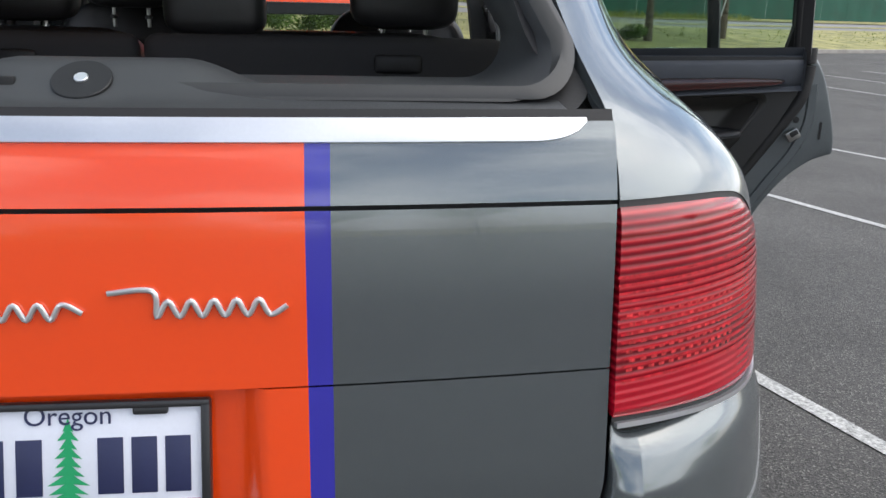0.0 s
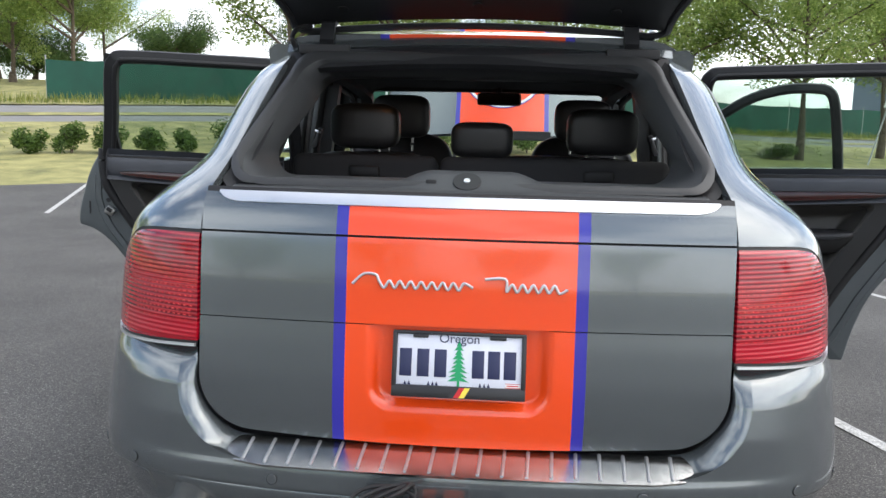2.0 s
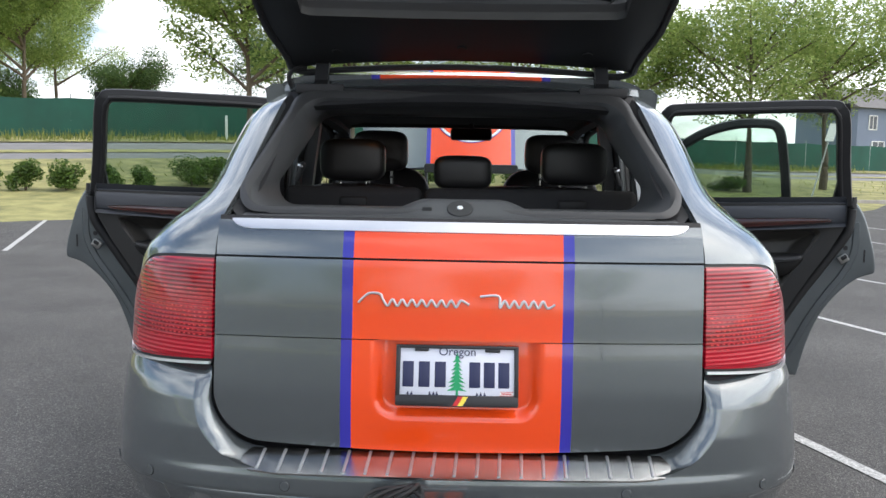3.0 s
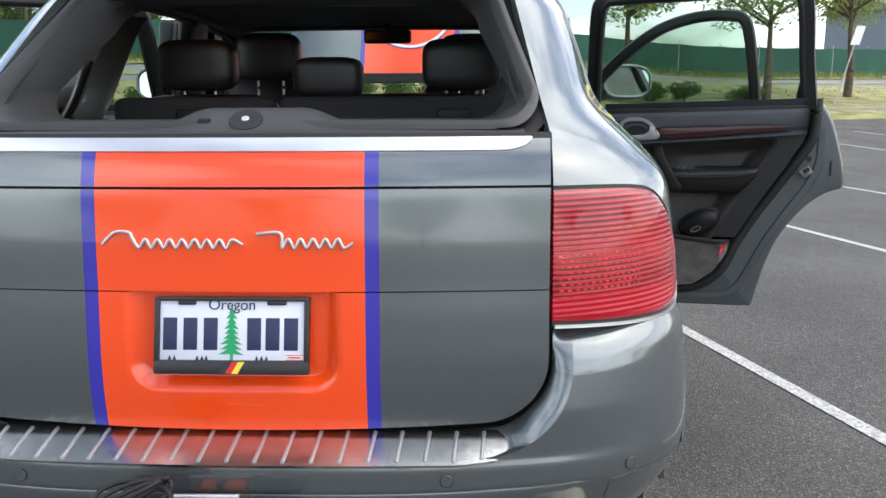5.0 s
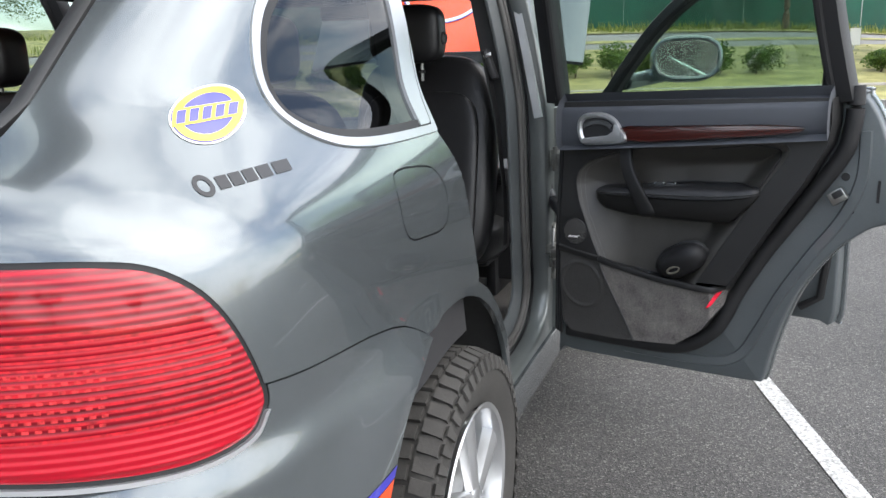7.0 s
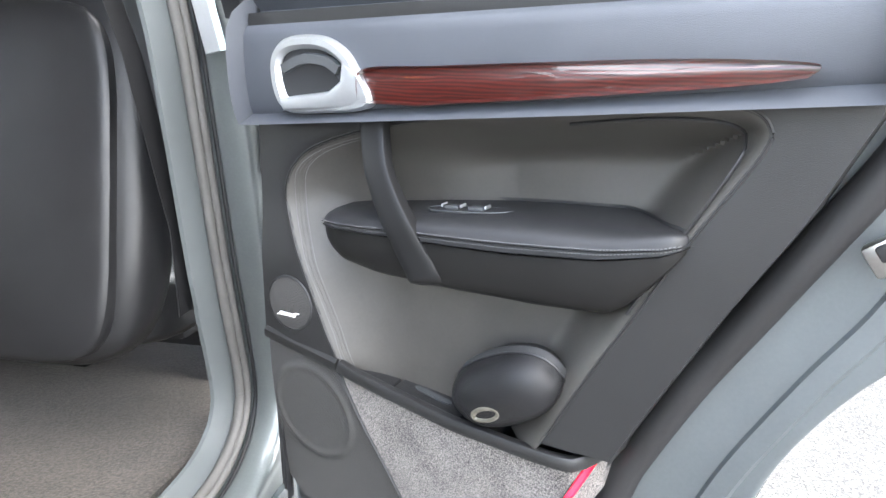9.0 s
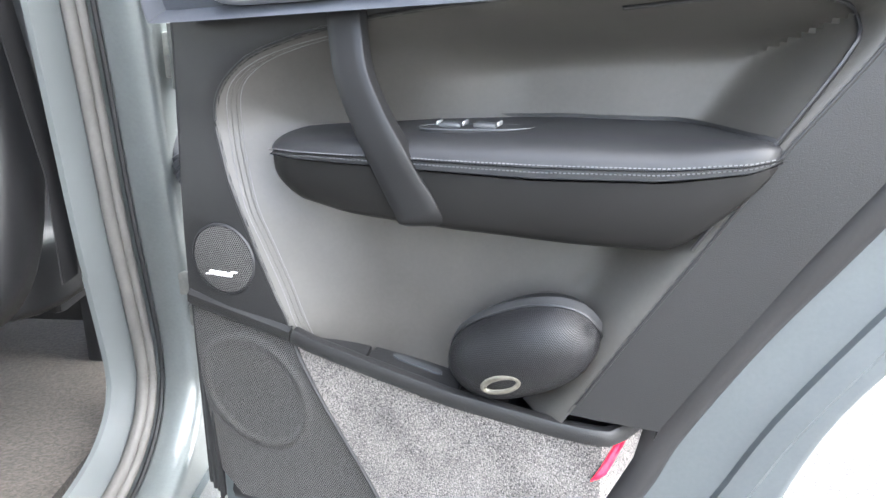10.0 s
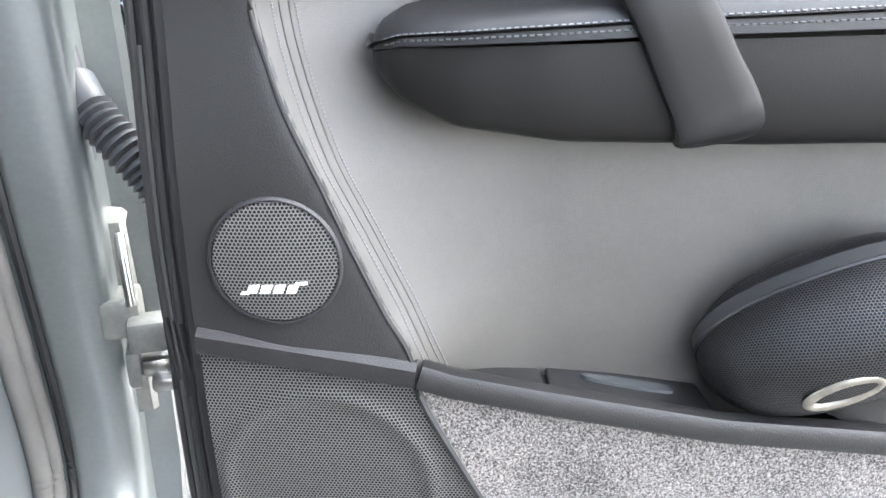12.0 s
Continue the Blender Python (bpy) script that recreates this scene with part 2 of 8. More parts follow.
def lens_mat():
    """Red moulded lens: bright ribs between deeper red bands, a plain clear red band at the foot."""
    m, n, l, b = nodes_of("red_lens")
    t, no, r = n.new("ShaderNodeTexCoord"), n.new("ShaderNodeTexNoise"), n.new("ShaderNodeValToRGB")
    mp_ = n.new("ShaderNodeMapping")
    mp_.inputs["Scale"].default_value = (9, 9, 5)
    no.inputs["Scale"].default_value, no.inputs["Detail"].default_value = 1.6, 4
    l.new(t.outputs["Object"], mp_.inputs["Vector"])
    l.new(mp_.outputs["Vector"], no.inputs["Vector"])
    wv, bp = n.new("ShaderNodeTexWave"), n.new("ShaderNodeBump")
    wv.bands_direction, wv.inputs["Scale"].default_value = "Z", 27.5
    l.new(t.outputs["Object"], wv.inputs["Vector"])
    mul = n.new("ShaderNodeMath")
    mul.operation = "MULTIPLY_ADD"
    mul.inputs[1].default_value = 0.75
    l.new(no.outputs["Fac"], mul.inputs[0])
    l.new(wv.outputs["Fac"], mul.inputs[2])
    half = n.new("ShaderNodeMath")
    half.operation = "MULTIPLY"
    half.inputs[1].default_value = 0.62
    l.new(mul.outputs[0], half.inputs[0])
    r.color_ramp.elements[0].position, r.color_ramp.elements[0].color = 0.16, (0.13, 0.001, 0.006, 1)
    r.color_ramp.elements[1].position, r.color_ramp.elements[1].color = 0.92, (0.52, 0.016, 0.026, 1)
    e = r.color_ramp.elements.new(0.60)
    e.color = (0.30, 0.002, 0.013, 1)
    l.new(half.outputs[0], r.inputs["Fac"])
    sep, foot, cm = n.new("ShaderNodeSeparateXYZ"), n.new("ShaderNodeMath"), n.new("ShaderNodeMix")
    foot.operation, foot.inputs[1].default_value, cm.data_type = "LESS_THAN", 1.030, "RGBA"
    l.new(t.outputs["Object"], sep.inputs["Vector"])
    l.new(sep.outputs["Z"], foot.inputs[0])
    l.new(foot.outputs[0], cm.inputs["Factor"])
    l.new(r.outputs["Color"], cm.inputs["A"])
    cm.inputs["B"].default_value = (0.44, 0.003, 0.017, 1)
    l.new(cm.outputs["Result"], b.inputs["Base Color"])
    b.inputs["Roughness"].default_value = 0.22
    bp.inputs["Strength"].default_value, bp.inputs["Distance"].default_value = 0.45, 0.003
    l.new(wv.outputs["Fac"], bp.inputs["Height"])
    l.new(bp.outputs["Normal"], b.inputs["Normal"])
    b.inputs["Coat Weight"].default_value, b.inputs["Coat Roughness"].default_value = 0.7, 0.02
    b.inputs["Specular IOR Level"].default_value = 0.3
    return m


def leaf_mat(name, lo, hi):
    m, n, l, b = nodes_of(name)
    g, r = n.new("ShaderNodeNewGeometry"), n.new("ShaderNodeValToRGB")
    r.color_ramp.elements[0].color, r.color_ramp.elements[1].color = (*lo, 1), (*hi, 1)
    l.new(g.outputs["Random Per Island"], r.inputs["Fac"])
    l.new(r.outputs["Color"], b.inputs["Base Color"])
    b.inputs["Roughness"].default_value = 0.55
    tl, mx, o = n.new("ShaderNodeBsdfTranslucent"), n.new("ShaderNodeMixShader"), n["Material Output"]
    l.new(r.outputs["Color"], tl.inputs["Color"])
    mx.inputs[0].default_value = 0.5
    l.new(b.outputs[0], mx.inputs[1])
    l.new(tl.outputs[0], mx.inputs[2])
    l.new(mx.outputs[0], o.inputs["Surface"])
    return m


PAINT = paint("grey_paint", False)
STRIPE = paint("striped_paint", True, -0.002)
HOODPAINT = paint("striped_bonnet_paint", True, 0.09)
ORANGE = mat("orange_vinyl", (0.92, 0.075, 0.008), 0.32, coat=1.0, vary=0.03)
BLUE = mat("blue_vinyl", (0.035, 0.03, 0.36), 0.32, coat=1.0, vary=0.04)
YELLOW = mat("yellow_vinyl", (0.8, 0.62, 0.03), 0.35, coat=0.6, vary=0.04)
WHITE = mat("white_vinyl", (0.8, 0.8, 0.78), 0.35, coat=0.5, vary=0.03)
INK = mat("dark_ink", (0.02, 0.025, 0.08), 0.45, vary=0.1)
BLACKVINYL = mat("black_vinyl", (0.02, 0.02, 0.022), 0.4, vary=0.1)
GREEN = mat("plate_green", (0.01, 0.33, 0.12), 0.45, vary=0.08)
PLATEMAT = mat("plate_white", (0.70, 0.72, 0.80), 0.4, vary=0.05, coat=0.2)
FLAGRED = mat("flag_red", (0.55, 0.015, 0.02), 0.4, vary=0.05)
CHROME = mat("satin_silver", (0.72, 0.73, 0.75), 0.3, metal=0.85, vary=0.05)
SATIN = mat("satin_aluminium", (0.52, 0.535, 0.55), 0.42, metal=0.9, vary=0.06)
BRUSHED = mat("brushed_steel", (0.56, 0.56, 0.55), 0.25, metal=1.0, vary=0.16, scale=40, bump=0.12)
ZINC = mat("zinc_grey_paint", (0.145, 0.148, 0.137), 0.42, metal=0.25, vary=0.3, scale=30)
STEEL = mat("steel", (0.34, 0.34, 0.33), 0.32, metal=1.0, vary=0.2)
PIPE = mat("exhaust_steel", (0.27, 0.25, 0.22), 0.28, metal=1.0, vary=0.25, scale=30)
RUBBER = mat("rubber", (0.011, 0.011, 0.012), 0.6, vary=0.25, bump=0.1)
SEAL = mat("rubber_seal", (0.032, 0.033, 0.034), 0.5, vary=0.15)
PLASTIC = mat("black_plastic", (0.014, 0.0145, 0.016), 0.5, vary=0.15, bump=0.15, bscale=700)
GREYPLASTIC = mat("dark_grey_plastic", (0.052, 0.055, 0.058), 0.48, vary=0.12, bump=0.15, bscale=800)
DOORPLASTIC = mat("door_plastic", (0.0165, 0.0165, 0.0168), 0.42, vary=0.12, spec=0.42, bump=0.2, bscale=900)
BAND = mat("soft_belt_trim", (0.056, 0.061, 0.072), 0.5, vary=0.08, bump=0.2, bscale=900)
# body paint darkened: shade on the doors' inner faces is put into the colour
DOORMETAL = mat("shaded_body_paint", (0.095, 0.107, 0.112), 0.42, metal=0.3, coat=0.15, vary=0.12, scale=5)
INNERPAINT = mat("door_edge_paint", (0.142, 0.157, 0.156), 0.36, metal=0.4, coat=0.7, vary=0.14, scale=5)
LEATHER = leather_mat("black_leather", (0.016, 0.016, 0.017), 0.36)
INSERT = leather_mat("grey_leather", (0.053, 0.050, 0.0455), 0.42)
ARMLEATHER = leather_mat("armrest_leather", (0.0170, 0.0172, 0.0185), 0.47)
ARMSHELL = mat("armrest_shell", (0.0095, 0.0092, 0.0089), 0.46, vary=0.18, spec=0.25, bump=0.12, bscale=1400)
PILLARTRIM = mat("pillar_plastic", (0.092, 0.101, 0.103), 0.55, vary=0.10, bump=0.15, bscale=900)
JAMBSEAL = mat("jamb_seal_rubber", (0.098, 0.094, 0.089), 0.6, vary=0.15, scale=18)
EMBLEM = mat("worn_emblem", (0.22, 0.205, 0.17), 0.35, metal=0.6, vary=0.35, scale=90)
THREAD = mat("thread", (0.14, 0.14, 0.145), 0.7, vary=0.1)
CARPET = fibre_mat("grey_carpet", (0.012, 0.0112, 0.0107), (0.280, 0.257, 0.240), 560.0)
FLOORCARPET = fibre_mat("beige_grey_carpet", (0.026, 0.022, 0.018), (0.070, 0.059, 0.048), 160.0)
HEADLINER = mat("dark_headliner", (0.022, 0.022, 0.024), 0.9, vary=0.12)
WOOD = wood_mat()
GRILLE = grille_mat("speaker_grille", (0.088, 0.086, 0.084), 0.0027, 0.006)
LENS = lens_mat()
LENSDARK = mat("dark_red_lens", (0.28, 0.004, 0.01), 0.12, coat=1.0, vary=0.2, scale=25)
REFLECTOR = mat("red_reflector", (0.85, 0.02, 0.06), 0.25, coat=1.0, vary=0.1)
AMBER = bpy.data.materials.new("amber_lamp")
AMBER.use_nodes = True
AMBER.node_tree.nodes["Principled BSDF"].inputs["Emission Color"].default_value = (1, 0.35, 0.06, 1)
AMBER.node_tree.nodes["Principled BSDF"].inputs["Emission Strength"].default_value = 6
GLASS = glass("green_tint_glass", (0.80, 0.87, 0.83))
DARKGLASS = glass("privacy_glass", (0.16, 0.18, 0.17), 1.3)
CLEAR = glass("windscreen_glass", (0.82, 0.9, 0.87))
MIRROR = mat("mirror_glass", (0.9, 0.92, 0.92), 0.02, metal=1.0, vary=0.0)
CLEARLENS = mat("headlamp_lens", (0.6, 0.62, 0.64), 0.08, metal=0.3, coat=1.0, vary=0.2, scale=30)
TYRE = mat("tyre_rubber", (0.045, 0.043, 0.040), 0.8, vary=0.25, scale=20, bump=0.3, bscale=150)
RIM = mat("silver_wheel", (0.62, 0.63, 0.64), 0.3, metal=0.8, coat=0.5, vary=0.06)
WELL = mat("wheel_well_felt", (0.035, 0.035, 0.034), 0.9, vary=0.3, scale=15)
ROPE = mat("orange_rope", (0.85, 0.12, 0.02), 0.7, vary=0.2, bump=0.5, bscale=500)
CASEMAT = grille_mat("woven_case", (0.0165, 0.0165, 0.0185), 0.0021, 0.0075, 0.36, 0.5)
STRAP = mat("smooth_grip_plastic", (0.0110, 0.0110, 0.0114), 0.42, vary=0.15, spec=0.3, bump=0.05, bscale=900)
BOOT = mat("rubber_boot", (0.040, 0.042, 0.047), 0.5, vary=0.2)
ASPHALT = asphalt_mat()
LINE = mat("line_paint", (0.29, 0.29, 0.28), 0.8, vary=0.4, scale=70, second=(0.50, 0.50, 0.485), bump=0.6, bscale=150)
CONCRETE = mat("kerb_concrete", (0.34, 0.32, 0.29), 0.85, vary=0.2, scale=4, bump=0.3)
ROADMAT = mat("road_asphalt", (0.21, 0.205, 0.2), 0.85, vary=0.12, scale=1.0, bump=0.3)
GRASS = mat("grass", (0.17, 0.185, 0.055), 0.9, vary=0.35, scale=1.4, second=(0.33, 0.30, 0.12), bump=0.8, bscale=60)
BLADE = leaf_mat("grass_blades", (0.10, 0.15, 0.03), (0.36, 0.36, 0.10))
HEDGE = leaf_mat("hedge_leaves", (0.04, 0.085, 0.018), (0.16, 0.25, 0.05))
LEAF = leaf_mat("tree_leaves", (0.14, 0.23, 0.05), (0.38, 0.46, 0.14))
LEAFDARK = leaf_mat("dark_tree_leaves", (0.04, 0.09, 0.025), (0.13, 0.2, 0.06))
BARK = mat("bark", (0.11, 0.085, 0.06), 0.9, vary=0.35, scale=6, bump=0.8, bscale=25)
SCREEN = mat("green_windscreen_mesh", (0.016, 0.088, 0.062), 0.8, vary=0.22, scale=0.8, bump=0.3)
POSTMAT = mat("galvanised_post", (0.4, 0.41, 0.41), 0.5, metal=0.5, vary=0.1)
SIDING = mat("blue_grey_siding", (0.18, 0.22, 0.30), 0.7, vary=0.06)
ROOFING = mat("roof_shingle", (0.16, 0.155, 0.15), 0.9, vary=0.2, scale=3)
TRIMWHITE = mat("white_trim", (0.75, 0.75, 0.74), 0.6, vary=0.03)
PANE = mat("house_pane", (0.05, 0.06, 0.07), 0.08, vary=0.1)
CARWHITE = mat("pale_car_paint", (0.55, 0.68, 0.68), 0.25, coat=1.0, vary=0.03)


# ---------------------------------------------------------------- building helpers
SIDE = 1.0


def part(name, bm, material, parent=None, label="", smooth=True, mirrored=True, uv=None):
    """Links a bmesh as one mesh object under a thing or a part. SIDE -1 mirrors it to the car's other flank."""
    if SIDE < 0 and mirrored:
        bmesh.ops.scale(bm, vec=(-1, 1, 1), verts=bm.verts)
        bmesh.ops.reverse_faces(bm, faces=bm.faces)
    me = bpy.data.meshes.new(name)
    bm.to_mesh(me)
    bm.free()
    if smooth:
        me.polygons.foreach_set("use_smooth", [True] * len(me.polygons))
        me.set_sharp_from_angle(angle=radians(38))
    if uv:
        lay = me.uv_layers.new(name="flat")
        for lp in me.loops:
            lay.data[lp.index].uv = uv(me.vertices[lp.vertex_index].co)
    me.materials.append(material)
    ob = new(name, me)
    ob.parent = parent
    if label:
        ob["label"] = label
    return ob


def thing(name, label, category, group="", kind="", at=(0, 0, 0)):
    ob = new(name)
    ob.location = at
    ob.empty_display_size = 0.1
    return tagged(ob, label, category, group, kind)


def ip(z, table):
    return float(np.interp(z, [a for a, _ in table], [b for _, b in table]))


def smooth01(a, b, x):
    t = min(1.0, max(0.0, (x - a) / (b - a)))
    return t * t * (3 - 2 * t)


def spline(points, per=8, closed=False):
    """Catmull-Rom curve through the points."""
    p = [Vector(q) for q in points]
    n, out = len(p), []
    for i in range(n if closed else n - 1):
        a, b, c, d = (p[(i + k) % n] if closed else p[min(n - 1, max(0, i + k))] for k in (-1, 0, 1, 2))
        for j in range(per):
            t = j / per
            out.append(0.5 * ((2 * b) + (c - a) * t + (2 * a - 5 * b + 4 * c - d) * t * t + (3 * b - a - 3 * c + d) * t ** 3))
    if not closed:
        out.append(p[-1])
    return out


def poly_sd(poly):
    """Signed distance to a closed outline in two coordinates, positive inside."""
    pts = [(float(a), float(b)) for a, b in poly]
    edges = list(zip(pts, pts[1:] + pts[:1]))

    def sd(x, y):
        best, inside = 1e9, False
        for (ax, ay), (bx, by) in edges:
            dx, dy = bx - ax, by - ay
            t = max(0.0, min(1.0, ((x - ax) * dx + (y - ay) * dy) / (dx * dx + dy * dy + 1e-12)))
            d = (x - ax - t * dx) ** 2 + (y - ay - t * dy) ** 2
            best = min(best, d)
            if (ay > y) != (by > y) and x < (bx - ax) * (y - ay) / (by - ay) + ax:
                inside = not inside
        return math.sqrt(best) * (1 if inside else -1)

    return sd


def panel(fn, us, vs, keep=(), depth=0.0, flip=False, lift=0.0):
    """A sheet fn(u, v) -> point, cut to where every keep(point) is positive, its rim turned inwards by depth."""
    bm = bmesh.new()
    verts, values = {}, {}

    def vert(u, v):
        key = (round(u, 5), round(v, 5))
        if key not in verts:
            verts[key] = bm.verts.new(fn(u, v))
        return verts[key]

    def value(u, v):
        key = (round(u, 5), round(v, 5))
        if key not in values:
            p = fn(u, v)
            values[key] = [k(p) for k in keep]
        return values[key]

    for i in range(len(us) - 1):
        for j in range(len(vs) - 1):
            cell = [(us[i], vs[j]), (us[i + 1], vs[j]), (us[i + 1], vs[j + 1]), (us[i], vs[j + 1])]
            cell = [(u, v, value(u, v)) for u, v in cell]
            for k in range(len(keep)):
                if all(c[2][k] >= 0 for c in cell):
                    continue
                out = []
                for a, b in zip(cell, cell[1:] + cell[:1]):
                    fa, fb = a[2][k], b[2][k]
                    if fa >= 0:
                        out.append(a)
                    if (fa >= 0) != (fb >= 0):
                        t = fa / (fa - fb)
                        u, v = a[0] + t * (b[0] - a[0]), a[1] + t * (b[1] - a[1])
                        out.append((u, v, value(u, v)))
                cell = out
                if len(cell) < 3:
                    break
            if len(cell) < 3:
                continue
            ring = []
            for u, v, _ in cell:
                w = vert(u, v)
                if w not in ring:
                    ring.append(w)
            if len(ring) > 2:
                try:
                    bm.faces.new(ring[::-1] if flip else ring)
                except ValueError:
                    pass
    bm.normal_update()
    if lift:
        moves = [(v, v.normal * lift) for v in bm.verts]
        for v, d in moves:
            v.co += d
    if depth:
        rim(bm, depth)
    return bm


def rim(bm, depth):
    bm.normal_update()
    edges = [e for e in bm.edges if len(e.link_faces) == 1]
    normals = {v: v.normal.copy() for e in edges for v in e.verts}
    down = {v: bm.verts.new(v.co - n * depth) for v, n in normals.items()}
    for e in edges:
        a, b = e.verts
        f = e.link_faces[0]
        vs = list(f.verts)
        i = vs.index(a)
        order = (b, a) if vs[(i + 1) % len(vs)] is b else (a, b)
        bm.faces.new((order[0], order[1], down[order[1]], down[order[0]]))


def sweep(path, profile, closed_path=False, closed_profile=True, up=(0, 0, 1), scale=None, cap=True):
    """Carries a profile (side, up) along a path; the side axis lies across the path and up."""
    bm = bmesh.new()
    path = [Vector(p) for p in path]
    n, rings = len(path), []
    for i, p in enumerate(path):
        a = path[(i - 1) % n] if closed_path or i else path[0]
        b = path[(i + 1) % n] if closed_path or i < n - 1 else path[-1]
        t = (b - a).normalized()
        s = t.cross(Vector(up))
        s = s.normalized() if s.length > 1e-4 else Vector((1, 0, 0))
        q = s.cross(t)
        k = scale(i / max(1, n - 1)) if scale else 1.0
        rings.append([bm.verts.new(p + s * x * k + q * y * k) for x, y in profile])
    m = len(profile)
    for i in range(n if closed_path else n - 1):
        r, o = rings[i], rings[(i + 1) % n]
        for j in range(m if closed_profile else m - 1):
            bm.faces.new((r[j], r[(j + 1) % m], o[(j + 1) % m], o[j]))
    if cap and closed_profile and not closed_path:
        bm.faces.new(rings[0][::-1])
        bm.faces.new(rings[-1])
    bmesh.ops.recalc_face_normals(bm, faces=bm.faces)
    return bm


def circle(r, n=10, ry=None):
    return [(r * math.cos(2 * math.pi * i / n), (ry or r) * math.sin(2 * math.pi * i / n)) for i in range(n)]


def tube(path, r, n=10, **kw):
    return sweep(path, circle(r, n), **kw)


def box(x0, x1, y0, y1, z0, z1, bevel=0.0, seg=2, m=None):
    bm = bmesh.new()
    bmesh.ops.create_cube(bm, size=1.0)
    bmesh.ops.scale(bm, vec=(x1 - x0, y1 - y0, z1 - z0), verts=bm.verts)
    bmesh.ops.translate(bm, vec=((x0 + x1) / 2, (y0 + y1) / 2, (z0 + z1) / 2), verts=bm.verts)
    if bevel:
        bmesh.ops.bevel(bm, geom=bm.edges[:], offset=bevel, segments=seg, profile=0.5, affect="EDGES")
    if m:
        bmesh.ops.transform(bm, matrix=m, verts=bm.verts)
    return bm


def join(*parts):
    """One bmesh out of several pieces of the same part."""
    out = bmesh.new()
    for b in parts:
        me = bpy.data.meshes.new("tmp")
        b.to_mesh(me)
        b.free()
        out.from_mesh(me)
        bpy.data.meshes.remove(me)
    return out


def slab(outline, back, front, place, bevel=0.0):
    """A plate with that outline in (u, z), from depth back to depth front; place(u, w, z) gives the point."""
    bm = bmesh.new()
    a = [bm.verts.new(place(u, front, z)) for u, z in outline]
    b = [bm.verts.new(place(u, back, z)) for u, z in outline]
    n = len(outline)
    top = bm.faces.new(a)
    bm.faces.new(b[::-1])
    for i in range(n):
        bm.faces.new((a[i], b[i], b[(i + 1) % n], a[(i + 1) % n]))
    bmesh.ops.recalc_face_normals(bm, faces=bm.faces)
    if bevel:
        bmesh.ops.bevel(bm, geom=list(top.edges), offset=bevel, segments=3, profile=0.5, affect="EDGES")
    bmesh.ops.triangulate(bm, faces=[f for f in bm.faces if len(f.verts) > 4])
    return bm


def pillow(cx, cy, cz, sx, sy, sz, power=3.2, m=None, n=20, k=14):
    """A cushion: a superellipsoid with soft corners."""
    bm = bmesh.new()

    def f(c, e):
        return math.copysign(abs(c) ** e, c)

    e = 2 / power
    rings = []
    for j in range(1, k):
        ph = -math.pi / 2 + math.pi * j / k
        rings.append([bm.verts.new((cx + sx * f(math.cos(ph), e) * f(math.cos(th), e), cy + sy * f(math.cos(ph), e) * f(math.sin(th), e), cz + sz * f(math.sin(ph), e))) for th in (2 * math.pi * i / n for i in range(n))])
    lo, hi = bm.verts.new((cx, cy, cz - sz)), bm.verts.new((cx, cy, cz + sz))
    for a, b in zip(rings, rings[1:]):
        for i in range(n):
            bm.faces.new((a[i], a[(i + 1) % n], b[(i + 1) % n], b[i]))
    for i in range(n):
        bm.faces.new((lo, rings[0][(i + 1) % n], rings[0][i]))
        bm.faces.new((hi, rings[-1][i], rings[-1][(i + 1) % n]))
    if m:
        bmesh.ops.transform(bm, matrix=m, verts=bm.verts)
    return bm


def disc(center, normal, r, h, n=28, hole=0.0, dome=0.0):
    """A round plate or ring, h thick, its face along normal."""
    q = Vector(normal).to_track_quat("Z", "Y").to_matrix().to_4x4()
    bm = bmesh.new()
    prof = [(hole, 0), (r, 0), (r, h * 0.7), (r - h * 0.3, h), (max(hole, r * 0.5), h + dome * 0.75), (hole, h + dome)] if hole or dome else [(0, 0), (r, 0), (r, h * 0.7), (r - h * 0.3, h), (0, h)]
    rings = [[bm.verts.new((a * math.cos(2 * math.pi * i / n), a * math.sin(2 * math.pi * i / n), b)) for i in range(n)] if a > 1e-6 else [bm.verts.new((0, 0, b))] for a, b in prof]
    for a, b in zip(rings, rings[1:]):
        for i in range(n):
            j = (i + 1) % n
            ring = [a[i % len(a)], a[j % len(a)], b[j % len(b)], b[i % len(b)]]
            ring = [v for k, v in enumerate(ring) if v not in ring[:k]]
            if len(ring) > 2:
                bm.faces.new(ring)
    if hole:
        a, b = rings[-1], rings[0]
        for i in range(n):
            bm.faces.new((a[i], a[(i + 1) % n], b[(i + 1) % n], b[i]))
    bmesh.ops.recalc_face_normals(bm, faces=bm.faces)
    bmesh.ops.transform(bm, matrix=Matrix.Translation(center) @ q, verts=bm.verts)
    return bm


def lin(a, b, n):
    return [a + (b - a) * i / (n - 1) for i in range(n)]


# ---------------------------------------------------------------- ground and distance
CURB_N = Vector((-0.39, 0.92, 0)).normalized()
CURB_T = Vector((0.92, 0.39, 0)).normalized()
NEAR = [(8, 0.0), (19, 0.45), (24, 0.6), (400, 0.6)]
FAR = [(19, 0.0), (22, 0.15), (24, 0.42), (30, 1.25), (36, 1.95), (39, 2.3), (60, 4.3), (90, 5.5), (400, 8)]


def land(c, s):
    """Height of the ground at a distance c from the lot and s along it."""
    return ip(c, NEAR) * (0.3 + 0.7 * smooth01(-14, 6, s)) + ip(c, FAR) * (1 - 0.40 * smooth01(16, 34, s))


def height(x, y):
    return land(CURB_N.x * x + CURB_N.y * y, CURB_T.x * x + CURB_T.y * y)


